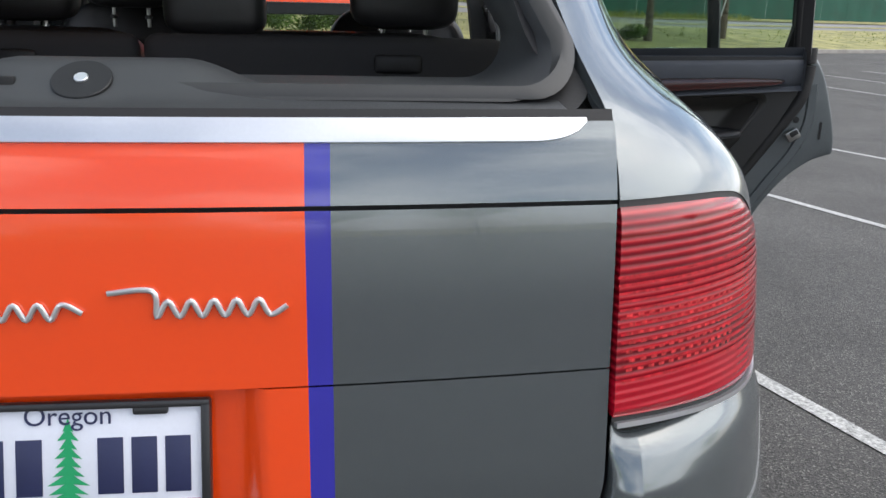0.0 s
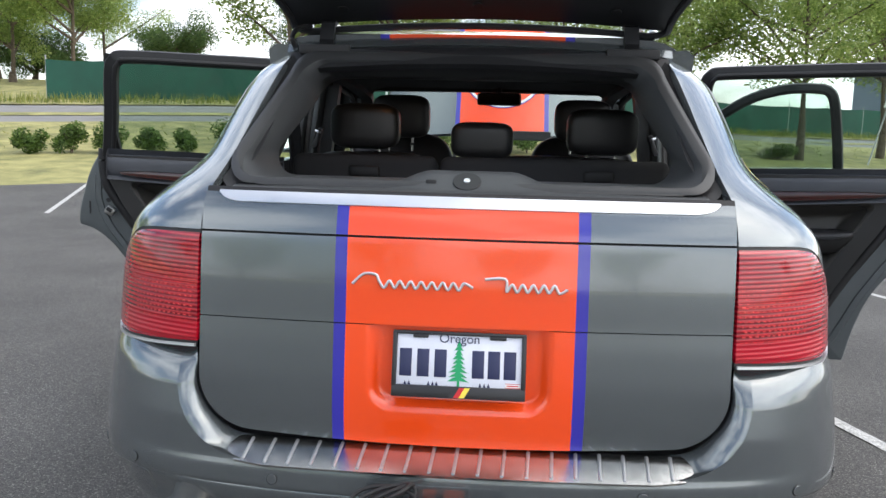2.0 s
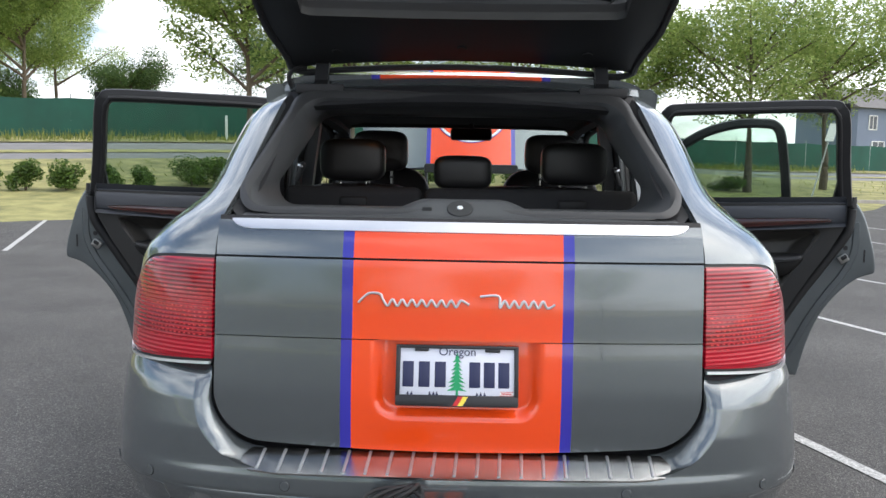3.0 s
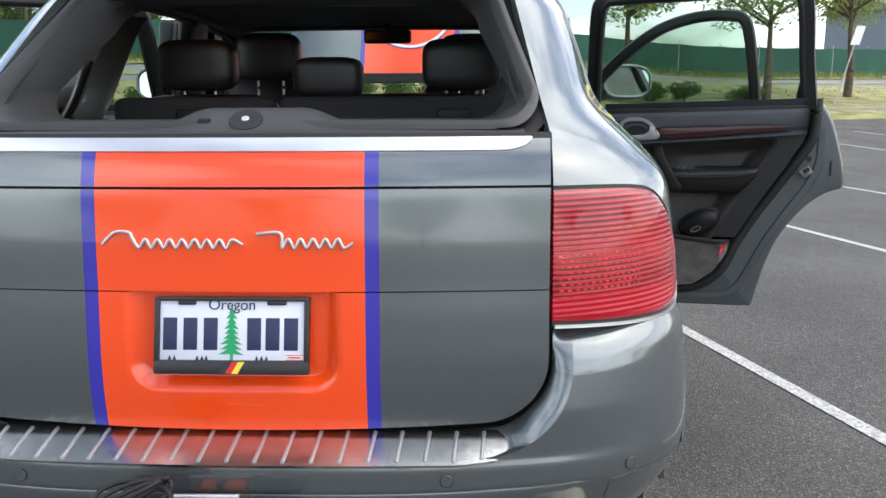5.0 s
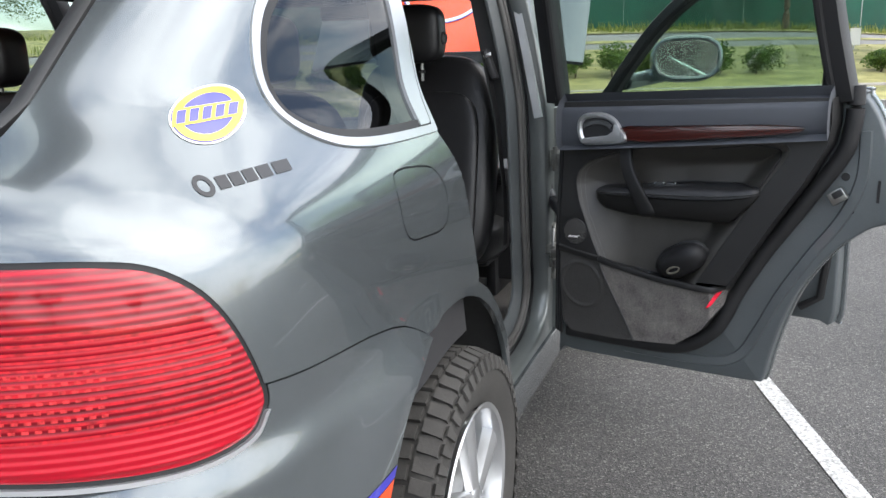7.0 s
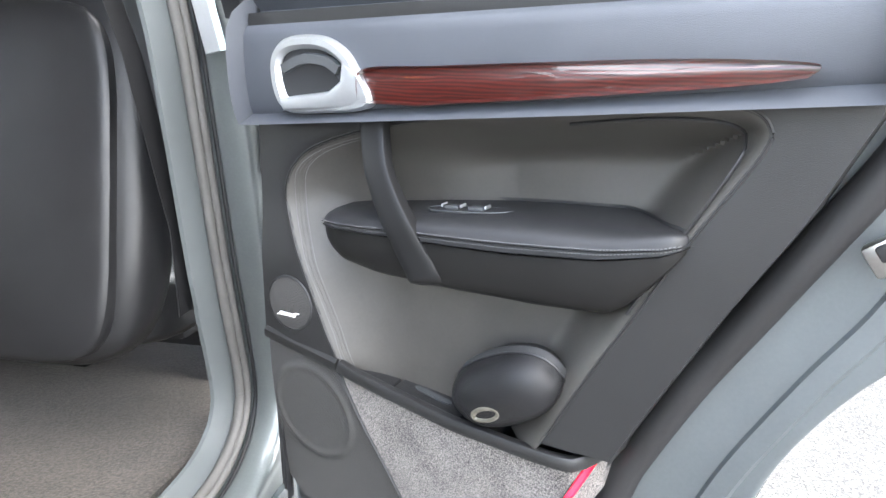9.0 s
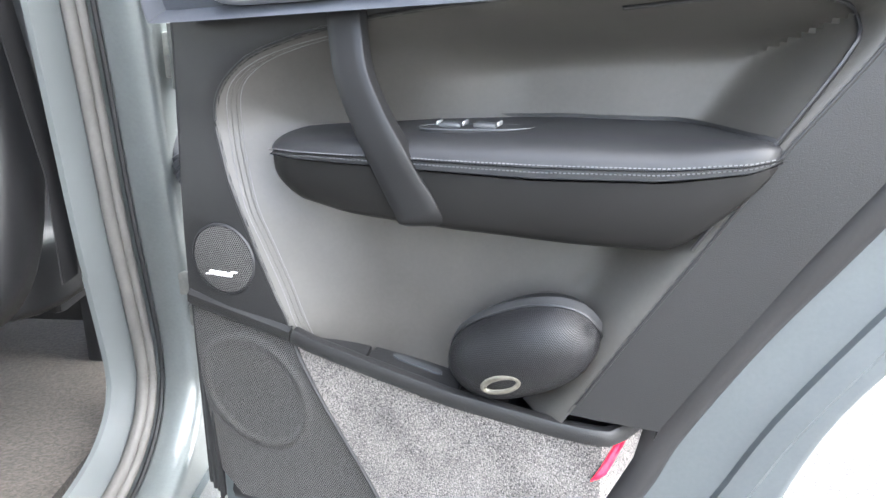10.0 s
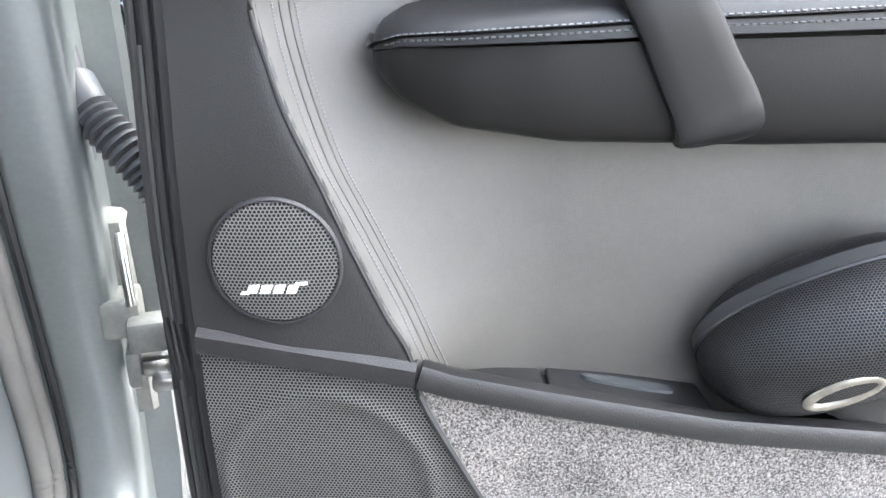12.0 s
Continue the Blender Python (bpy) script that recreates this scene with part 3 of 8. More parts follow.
def strip(c0, c1, dz, step=3.0, along=(-140, 160)):
    """A band of ground between two distances from the lot, following the rise of the land."""
    bm = bmesh.new()
    cs = lin(c0, c1, max(2, int((c1 - c0) / step) + 1))
    ss = lin(along[0], along[1], 120)
    grid = []
    for c in cs:
        row = []
        for s in ss:
            p = CURB_N * c + CURB_T * s
            row.append(bm.verts.new((p.x, p.y, land(c, s) + dz)))
        grid.append(row)
    for a, b in zip(grid, grid[1:]):
        for i in range(len(ss) - 1):
            bm.faces.new((a[i], a[i + 1], b[i + 1], b[i]))
    bmesh.ops.recalc_face_normals(bm, faces=bm.faces)
    if bm.faces[0].normal.z < 0:
        bmesh.ops.reverse_faces(bm, faces=bm.faces)
    return bm


ground = part("ground", strip(-900, 900, -0.15, 15, (-900, 900)), GRASS)
tagged(ground, "wide grassy land rising gently to the horizon", "ground", kind="structure")
lot = part("parking_lot", strip(-60, 20.3, 0.0, 2.0), ASPHALT)
tagged(lot, "dark worn asphalt car park with pale chippings", "parking lot", kind="structure")
verge = part("grass_verge", strip(20.55, 29.5, 0.1), GRASS)
tagged(verge, "dry yellow-green grass verge beside the car park", "grass", kind="structure")
road = part("road", strip(29.5, 36.2, 0.05), ROADMAT)
tagged(road, "pale grey asphalt road behind the verge", "road", kind="structure")
verge2 = part("grass_verge", strip(36.2, 60, 0.1), GRASS)
median = part("grass_verge", strip(31.9, 33.0, 0.075, 0.6), GRASS)
tagged(median, "narrow mown grass strip between two lanes", "grass", kind="structure")
tagged(verge2, "rough grass strip along the green fence", "grass", kind="structure")


def curb_path(c, dz, a=-60, b=70, n=40):
    return [(CURB_N * c + CURB_T * s) + Vector((0, 0, land(c, s) + dz)) for s in lin(a, b, n)]


kerb = part("kerb", sweep(curb_path(20.4, 0.0), [(-0.09, -0.1), (0.09, -0.1), (0.09, 0.13), (0.06, 0.15), (-0.05, 0.15), (-0.09, 0.11)]), CONCRETE)
tagged(kerb, "weathered concrete kerb edging the car park", "kerb", kind="structure")


def painted_line(ax, ay, bx, by, w=0.085):
    bm = bmesh.new()
    d = Vector((bx - ax, by - ay, 0))
    s = Vector((-d.y, d.x, 0)).normalized() * w / 2
    rows = []
    for i in range(41):
        p = Vector((ax, ay, 0)) + d * i / 40
        j = (noise.noise(p * 7) * 0.006, noise.noise(p * 7 + Vector((9, 0, 0))) * 0.006)
        l_, r_ = p + s * (1 + j[0] * 12), p - s * (1 + j[1] * 12)
        rows.append((bm.verts.new((l_.x, l_.y, height(l_.x, l_.y) + 0.005)), bm.verts.new((r_.x, r_.y, height(r_.x, r_.y) + 0.005))))
    for a, b in zip(rows, rows[1:]):
        bm.faces.new((a[0], a[1], b[1], b[0]))
    bmesh.ops.recalc_face_normals(bm, faces=bm.faces)
    if bm.faces[0].normal.z < 0:
        bmesh.ops.reverse_faces(bm, faces=bm.faces)
    ob = part("parking_line", bm, LINE)
    return tagged(ob, "worn white painted parking line on asphalt", "road marking", "parking lines", "structure")


painted_line(2.54, 0.55, 1.28, 4.9)
painted_line(4.95, 2.8, 3.1, 9.4)
painted_line(7.3, 5.3, 5.4, 12)
painted_line(-9.03, 15.48, -7.06, 10.32)
for bx in range(4):
    p0 = Vector((9.5 + bx * 2.6, 14.5 + bx * 1.1, 0))
    painted_line(p0.x, p0.y, p0.x - 1.6, p0.y + 4.6)
for bx in range(3):
    p0 = Vector((1.2 + bx * 2.6, 15.0 + bx * 1.1, 0))
    painted_line(p0.x, p0.y, p0.x - 1.6, p0.y + 4.2)


def leaf_cloud(blobs, count, size, seed):
    """Many small leaf blades scattered over uneven clumps."""
    rnd = random.Random(seed)
    vs, fs = [], []
    total = sum(b[1] ** 2 for b in blobs)
    for c, r, sq in blobs:
        for _ in range(int(count * r * r / total)):
            d = Vector((rnd.gauss(0, 1), rnd.gauss(0, 1), rnd.gauss(0, 1))).normalized()
            rad = r * (rnd.random() ** 0.4)
            p = Vector(c) + Vector((d.x * rad, d.y * rad, d.z * rad * sq))
            a = Vector((rnd.gauss(0, 1), rnd.gauss(0, 1), rnd.gauss(0, 0.6))).normalized()
            b = a.cross(Vector((rnd.gauss(0, 1), rnd.gauss(0, 1), rnd.gauss(0, 1)))).normalized()
            s = size * rnd.uniform(0.45, 1.1)
            i = len(vs)
            vs += [p - a * s, p + b * s * 0.45, p + a * s, p - b * s * 0.45]
            fs.append((i, i + 1, i + 2, i + 3))
    me = bpy.data.meshes.new("leaves")
    me.from_pydata([tuple(v) for v in vs], [], fs)
    return me


def mesh_part(name, me, material, parent, label=""):
    me.materials.append(material)
    ob = new(name, me)
    ob.parent = parent
    if label:
        ob["label"] = label
    return ob


def bush(x, y, w, h, seed, label="small rounded green shrub on the grass verge"):
    rnd = random.Random(seed)
    ob = thing("bush", label, "bush", "bushes along the car park", at=(x, y, height(x, y) + 0.08))
    blobs = []
    for i in range(9):
        a = rnd.random() * 6.28
        r = rnd.uniform(0, w * 0.34)
        blobs.append(((r * math.cos(a), r * math.sin(a), h * rnd.uniform(0.3, 0.68)), w * rnd.uniform(0.2, 0.3), h / w * 0.95))
    mesh_part("foliage", leaf_cloud(blobs, 2600, 0.06, seed), HEDGE, ob)
    st = [tube([(0, 0, 0), (0.05 * math.cos(k), 0.05 * math.sin(k), h * 0.3), (w * 0.25 * math.cos(k), w * 0.25 * math.sin(k), h * 0.6)], 0.018, 6, scale=lambda t: 1 - 0.6 * t) for k in (0.3, 2.1, 4.4)]
    for stem in st:
        part("stem", stem, BARK, ob)
    return ob


def on_curb(c, s):
    p = CURB_N * c + CURB_T * s
    return p.x, p.y


for i, (s, w, h) in enumerate([(-7.9, 0.95, 0.95), (-6.6, 0.95, 1.0), (-5.4, 1.0, 1.0), (-4.2, 0.95, 0.95), (-3.15, 0.95, 1.05), (-2.15, 1.15, 1.08), (-1.15, 0.95, 0.95), (-0.1, 0.9, 0.85), (-12.0, 1.0, 0.9)]):
    bush(*on_curb(22.5, s), w, h, 40 + i)
for i, s in enumerate([1.2, 2.1, 3.1, 4.2, 5.3, 6.4, 7.5, 8.7, 9.8, 10.8, 11.9]):
    bush(*on_curb(22.9, s), 1.6, 1.12 + 0.08 * math.sin(i * 2.3), 60 + i, "dense dark green hedge shrub on the grass verge")
for i, s in enumerate([15.6, 17.0, 18.3, 21.0]):
    bush(*on_curb(22.6, s), 1.5, 0.85, 80 + i, "low spreading green shrub on the grass verge")


def tree(x, y, h, r, seed, trunk=0.17, base=None, dark=False, leaves=7000, label="leafy green street tree with a bare trunk"):
    rnd = random.Random(seed)
    base = base if base is not None else h * 0.3
    ob = thing("tree", label, "tree", "trees behind the road", at=(x, y, height(x, y)))
    limbs, blobs = [], []
    top = Vector((rnd.uniform(-0.3, 0.3), rnd.uniform(-0.3, 0.3), h * 0.8))
    trunk_path = spline([(0, 0, -0.2), (rnd.uniform(-0.1, 0.1), 0, base * 0.5), (top.x * 0.4, top.y * 0.4, base), (top.x, top.y, h * 0.8)], 6)
    bmt = tube(trunk_path, trunk, 9, scale=lambda t: 1.15 - t)
    part("trunk", bmt, BARK, ob)
    for k in range(13):
        a, z0 = k * 2.4 + rnd.random(), rnd.uniform(base, h * 0.65)
        start = Vector((top.x * z0 / h, top.y * z0 / h, z0))
        ln = r * rnd.uniform(0.7, 1.02) * (1.0 - 0.5 * max(0, (z0 - base) / h - 0.2))
        end = start + Vector((math.cos(a) * ln, math.sin(a) * ln, rnd.uniform(0.15, 0.6) * ln + h * 0.1))
        mid = (start + end) / 2 + Vector((0, 0, rnd.uniform(-0.1, 0.35)))
        limbs.append(tube(spline([start, mid, end], 4), trunk * 0.38, 6, scale=lambda t: 1.05 - 0.85 * t))
        for q in (0.45, 0.72, 1.0):
            c = start.lerp(end, q) + Vector((rnd.gauss(0, 0.25), rnd.gauss(0, 0.25), rnd.gauss(0, 0.2))) * r * 0.3
            blobs.append((tuple(c), r * rnd.uniform(0.2, 0.36), 0.75))
    for k in range(6):
        blobs.append(((top.x + rnd.gauss(0, r * 0.3), top.y + rnd.gauss(0, r * 0.3), h * rnd.uniform(0.75, 0.97)), r * rnd.uniform(0.22, 0.36), 0.8))
    for limb in limbs:
        part("limb", limb, BARK, ob)
    mesh_part("crown", leaf_cloud(blobs, int(leaves * 3.2), 0.098, seed), LEAFDARK if dark else LEAF, ob)
    return ob


for i, (c, s, h, r) in enumerate([(24.2, -17.5, 8.5, 3.0), (25.5, 3.4, 8.6, 3.1), (25.5, 6.8, 9.0, 3.6), (37.6, 19.7, 9.5, 4.0), (25.2, 17.5, 8.5, 3.6), (22.6, 22.0, 8.0, 4.2), (24.0, 27.5, 8, 3.6), (24.2, -21, 9, 3.8)]):
    tree(*on_curb(c, s), h, r, 200 + i, base=2.7 if i else 2.2)
for i, (c, s, h, r) in enumerate([(48, -34, 12, 5.5), (52, -25, 11, 5), (66, -10, 3.6, 3.4), (64, 0, 3.8, 3.6), (60, 11, 7, 5), (62, 19, 8, 5), (70, 31, 9, 5.5), (60, -45, 13, 6)]):
    tree(*on_curb(c, s), h, r, 300 + i, trunk=0.3, base=min(1.2, h * 0.15), dark=True, leaves=9000, label="dark bushy tree behind the green fence")
for i, (x, y, h, r) in enumerate([(-25.6, 45, 10.5, 4.2), (-30.5, 47, 12, 4.6), (-36, 54, 13, 5.5), (-32, 62, 13, 5.2)]):
    tree(x, y, h, r, 500 + i, trunk=0.26, base=1.4, leaves=17000, label="broad light green tree on the grassy slope")
for i, (x, y, h, r) in enumerate([(-22, -40, 8, 4.5), (-10, -46, 9, 5), (3, -44, 8, 4.5), (15, -46, 9, 5), (40, -34, 9, 5), (58, -10, 9, 4.5), (-40, -20, 9, 5), (-34, 10, 10, 4.5)]):
    tree(x, y, h, r, 400 + i, trunk=0.25, leaves=5000, label="tall leafy tree across the car park")

# fence with green privacy mesh
fence = thing("fence", "chain-link fence covered with green privacy mesh", "fence", at=(*on_curb(39, 0), land(39, 0)))


def fence_line(s):
    """Distance of the fence from the lot: it runs away from the road at one end."""
    return 39 + 0.8 * max(0.0, -8 - s)


def local(ob, p):
    return Vector(p) - Vector(ob.location)


for i in range(37):
    s = -5.8 + i * 3.0
    x, y = on_curb(fence_line(s), s)
    z = height(x, y)
    q = local(fence, (x, y, z))
    part("post", tube([q + Vector((0, 0, -0.2)), q + Vector((0, 0, 2.05))], 0.035, 8), POSTMAT, fence)
    x2, y2 = on_curb(fence_line(s + 3.0), s + 3.0)
    q2 = local(fence, (x2, y2, height(x2, y2)))

    def sheet(u, v, q=q, q2=q2, s=s):
        p = q.lerp(q2, u) + Vector((0, 0, 0.1 + v * 1.75 - 0.05 * math.sin(math.pi * u) * v))
        return p - CURB_N * (0.05 + 0.03 * math.sin(u * 9 + s))

    part("mesh_panel", panel(sheet, lin(0, 1, 7), lin(0, 1, 3), depth=0.01), SCREEN, fence)

# tall grass at the foot of the fence
rnd = random.Random(5)
gv, gf = [], []
for i in range(9000):
    s_ = rnd.uniform(-32, 45)
    c = rnd.choice((rnd.gauss(fence_line(s_) - 1.0, 0.5), rnd.uniform(36.4, 38.5), rnd.uniform(20.8, 29)))
    x, y = on_curb(c, s_)
    z = height(x, y) + 0.08
    hgt = rnd.uniform(0.1, 0.5) if c > 36.5 else rnd.uniform(0.04, 0.14)
    a = rnd.random() * 6.28
    dx, dy, lx, ly = 0.03 * math.cos(a), 0.03 * math.sin(a), rnd.gauss(0, 0.08), rnd.gauss(0, 0.08)
    k = len(gv)
    gv += [(x - dx, y - dy, z), (x + dx, y + dy, z), (x + lx, y + ly, z + hgt)]
    gf.append((k, k + 1, k + 2))
me = bpy.data.meshes.new("tall_grass")
me.from_pydata(gv, [], gf)
tagged(mesh_part("tall_grass", me, BLADE, None), "tufts of dry and green grass by the fence", "grass", kind="stuff")


def house(x, y, rz):
    ob = thing("house", "two-storey blue-grey clapboard house with white windows", "house", at=(x, y, height(x, y)))
    ob.rotation_euler = (0, 0, rz)
    part("wall", join(box(-6, 6, -4, 4, -0.5, 5.6), *[box(-6.03, 6.03, -4.03 - 0.012 * (k % 2), -4.0, 0.3 + k * 0.3, 0.58 + k * 0.3) for k in range(17)]), SIDING, ob, smooth=False)
    bm = bmesh.new()
    v = [bm.verts.new(p) for p in [(-6.5, -4.6, 5.5), (6.5, -4.6, 5.5), (6.5, 4.6, 5.5), (-6.5, 4.6, 5.5), (-6.5, 0, 8), (6.5, 0, 8)]]
    for f in ((0, 1, 5, 4), (2, 3, 4, 5), (0, 4, 3), (1, 2, 5), (3, 2, 1, 0)):
        bm.faces.new([v[i] for i in f])
    part("roof", bm, ROOFING, ob, smooth=False)
    for wx, wz, ww, wh in ((-4.4, 3.4, 1.0, 1.3), (-1.6, 3.4, 1.1, 1.3), (0.9, 3.4, 1.1, 1.3), (3.9, 3.4, 1.0, 1.3), (-3.8, 0.9, 1.6, 1.2), (0.2, 0.3, 1.8, 2.0), (3.9, 0.9, 1.2, 1.3)):
        wdw = part("window", join(box(wx - 0.1, wx, -4.12, -4.0, wz - 0.1, wz + wh + 0.1), box(wx + ww, wx + ww + 0.1, -4.12, -4.0, wz - 0.1, wz + wh + 0.1), box(wx, wx + ww, -4.12, -4.0, wz + wh, wz + wh + 0.1), box(wx, wx + ww, -4.14, -4.0, wz - 0.1, wz), box(wx + ww / 2 - 0.03, wx + ww / 2 + 0.03, -4.1, -4.05, wz, wz + wh)), TRIMWHITE, ob, smooth=False)
        part("pane", box(wx, wx + ww, -4.08, -4.06, wz, wz + wh), PANE, wdw, smooth=False)
    return ob


house(*on_curb(62, 75), math.atan2(CURB_T.y, CURB_T.x))


pole = thing("utility_pole", "tall brown wooden utility pole with overhead cable", "pole", at=(*on_curb(34, -52), height(*on_curb(34, -52))))
part("shaft", tube([(0, 0, -0.5), (0, 0, 11)], 0.15, 10, scale=lambda t: 1 - 0.35 * t), BARK, pole)
pole2 = copy_thing(pole, pose(*on_curb(34, 60), height(*on_curb(34, 60))))
p1_, p2_ = Vector((*on_curb(34, -52), height(*on_curb(34, -52)) + 10.6)), Vector((*on_curb(34, 60), height(*on_curb(34, 60)) + 10.6))
cable = part("overhead_cable", tube([p1_.lerp(p2_, t) - Vector((0, 0, 2.2 * 4 * t * (1 - t))) for t in lin(0, 1, 40)], 0.02, 6), RUBBER)
tagged(cable, "thin black overhead cable across the sky", "cable")
for s_, c_ in ((9.5, 36.5), (4.0, 37.6)):
    x, y = on_curb(c_, s_)
    mk = thing("marker_post", "short white marker post in the grass", "post", "marker posts", at=(x, y, height(x, y)))
    part("post_body", box(-0.06, 0.06, -0.02, 0.02, 0, 1.25, 0.01), TRIMWHITE, mk)


def sign(x, y, top_x, top_y, top_z, w, h, label):
    ob = thing("roadside_sign", label, "sign", "roadside signs", at=(x, y, height(x, y)))
    top = Vector((top_x, top_y, top_z)) - Vector(ob.location)
    part("sign_post", tube([(0, 0, -0.2), top], 0.03, 8), POSTMAT, ob)
    side, up_ = CURB_T * w / 2, top.normalized()
    bm = bmesh.new()
    quads = [top - up_ * (0.05 + h * q) + side * k - CURB_N * d for d in (0.035, 0.05) for q, k in ((0, -1), (0, 1), (1, 1), (1, -1))]
    v = [bm.verts.new(q) for q in quads]
    for f in ((4, 5, 6, 7), (3, 2, 1, 0), (0, 1, 5, 4), (1, 2, 6, 5), (2, 3, 7, 6), (3, 0, 4, 7)):
        bm.faces.new([v[i] for i in f])
    bmesh.ops.recalc_face_normals(bm, faces=bm.faces)
    part("sign_panel", bm, TRIMWHITE, ob, smooth=False)
    return ob


sign(13.9, 29.4, 14.95, 30.0, 3.7, 0.45, 0.75, "white sign on a leaning grey post in the verge")
sign(5.4, 32.7, 5.4, 32.7, 2.45, 0.4, 0.6, "small white sign on a post by the road")


# ---------------------------------------------------------------- the car's outer form
HALF = [(0.40, 0.955), (0.55, 0.988), (0.67, 1.002), (0.78, 1.0), (0.88, 0.990), (1.0, 0.983), (1.1, 0.980), (1.2, 0.968), (1.258, 0.955), (1.30, 0.935), (1.348, 0.906), (1.42, 0.866), (1.55, 0.826), (1.69, 0.775), (1.74, 0.72), (1.775, 0.62)]
TURNY = [(0.40, 0.56), (0.55, 0.51), (0.67, 0.495), (0.97, 0.545), (1.1, 0.56), (1.258, 0.575), (1.348, 0.60), (1.42, 0.69), (1.765, 1.11)]
ROUNDED = {}
TAPER = [(0.4, 0.0), (1.26, 0.0), (1.35, 0.06), (1.42, 0.13), (1.9, 0.13)]


def blur(table, z, r=0.03):
    """The table's value at z, its corners rounded off by a bell-shaped mean."""
    key = (id(table), r)
    if key not in ROUNDED:
        zs = np.linspace(table[0][0] - 0.3, table[-1][0] + 0.3, 1600)
        a, b = [q[0] for q in table], [q[1] for q in table]
        ends = (b[1] - b[0]) / (a[1] - a[0]), (b[-1] - b[-2]) / (a[-1] - a[-2])
        v = np.interp(zs, a, b) + np.minimum(0, zs - a[0]) * ends[0] + np.maximum(0, zs - a[-1]) * ends[1]
        k = np.exp(-0.5 * (np.arange(-400, 401) * (zs[1] - zs[0]) / r) ** 2)
        ROUNDED[key] = zs, np.convolve(np.pad(v, 400, mode="edge"), k / k.sum(), mode="valid"), table
    zs, v, _ = ROUNDED[key]
    return float(np.interp(z, zs, v))


def shell(u, z):
    """The flank and rear corner: u 0..1 runs round the corner, 1..2 forwards along the side."""
    a, yc, k = blur(HALF, z), blur(TURNY, z), blur(TAPER, z)
    if u <= 1:
        th = u * math.pi / 2
        x, y = a * math.sin(th) ** (2 / 2.8), yc - 0.5 * max(0.0, math.cos(th)) ** (2 / 2.8)
    else:
        x, y = a, yc + (u - 1) * 1.5
    p = Vector((x * (1 - k * max(0.0, 1.25 - y)), y, z))
    if z < 1.02:
        p.x += 0.030 * smooth01(0.24, 0.0, arch_in(p)) * smooth01(1.02, 0.86, z) * smooth01(1.25, 0.85, y)
    return p


GATE = [(0.72, 0.078), (0.76, 0.074), (0.82, 0.068), (0.9, 0.068), (1.0, 0.078), (1.05, 0.084), (1.15, 0.092), (1.258, 0.105), (1.33, 0.128), (1.37, 0.155)]


def recess(x, z):
    """How deep the number-plate niche lies under the gate's skin: a rounded box, open at its top edge."""
    if z > 1.045:
        return 0.0
    r, hx, z0 = 0.065, 0.222, 0.836
    dx, dz = abs(x) - (hx - r), (z0 + r) - z
    e = r - math.hypot(dx, dz) if dx > 0 and dz > 0 else min(hx - abs(x), z - z0)
    return 0.021 * smooth01(-0.004, 0.034, e)


def gate(x, z):
    return Vector((x, blur(GATE, z, 0.016) + 0.035 * (x / 0.65) ** 2 + recess(x, z), z))


def gate_edge(p):
    """Inside the lower gate's outline: wide, with round lower corners."""
    dx, dz, r = abs(p.x) - (0.648 - 0.13), (0.750 + 0.13 + 0.012 * (p.x / 0.5) ** 2) - p.z, 0.13
    if dx > 0 and dz > 0:
        return r - math.hypot(dx, dz)
    return min(0.648 - abs(p.x), p.z - (0.750 + 0.012 * (p.x / 0.5) ** 2))


car = thing("estate_car", "grey-green metallic SUV with orange centre stripe and open doors", "car")

xs = lin(-0.66, 0.66, 199)
low = part("tailgate", panel(gate, xs, lin(0.74, 1.044, 92), [gate_edge, lambda p: 1.0436 - p.z], depth=0.025), STRIPE, car, "lower tailgate skin with orange and blue stripe")
part("middle_skin", panel(gate, lin(-0.66, 0.66, 80), lin(1.046, 1.255, 30), [gate_edge, lambda p: p.z - 1.0458, lambda p: 1.2520 - p.z], depth=0.02), STRIPE, low)
part("upper_skin", panel(gate, lin(-0.66, 0.66, 80), lin(1.255, 1.36, 20), [gate_edge, lambda p: p.z - 1.2575, lambda p: 1.349 - p.z], depth=0.02), STRIPE, low)


def chrome_edge(p):
    e = min(1.0, max(0.0, (abs(p.x) - 0.545) / 0.067))
    return min(p.z - (1.326 + 0.0265 * (1 - math.sqrt(1 - e * e))), 1.3515 - p.z, 0.612 - abs(p.x))


part("silver_strip", panel(gate, lin(-0.62, 0.62, 120), lin(1.322, 1.354, 10), [chrome_edge], depth=0.006, lift=0.004), CHROME, low, "satin silver trim strip along the gate's top")
# the dark gap behind the joints
part("gap_backing", panel(lambda x, z: gate(x, z) + Vector((0, 0.024, 0)), lin(-0.656, 0.656, 60), lin(0.75, 1.36, 30), [lambda p: gate_edge(p) + 0.006]), RUBBER, low)

# script badge: one flowing chrome stroke without lettering
script = [(-0.262, 1.142), (-0.236, 1.166), (-0.206, 1.166)] + [(-0.198 + 0.0128 * k, 1.144 + 0.0085 * (-1) ** k) for k in range(17)] + [(0.028, 1.142)]
script2 = [(0.056, 1.164), (0.104, 1.166)] + [(0.108 + 0.0125 * k, 1.145 + 0.009 * (-1) ** (k + 1)) for k in range(11)] + [(0.252, 1.146)]
for stroke in (script, script2):
    pts = [gate(a, b) + Vector((0, -0.0035, 0)) for a, b, *_ in [tuple(q) for q in spline([(a, b, 0) for a, b in stroke], 6)]]
    part("script_badge", sweep(pts, circle(0.0034, 8, 0.0028), up=(0, 1, 0)), CHROME, low, "flowing chrome script emblem")

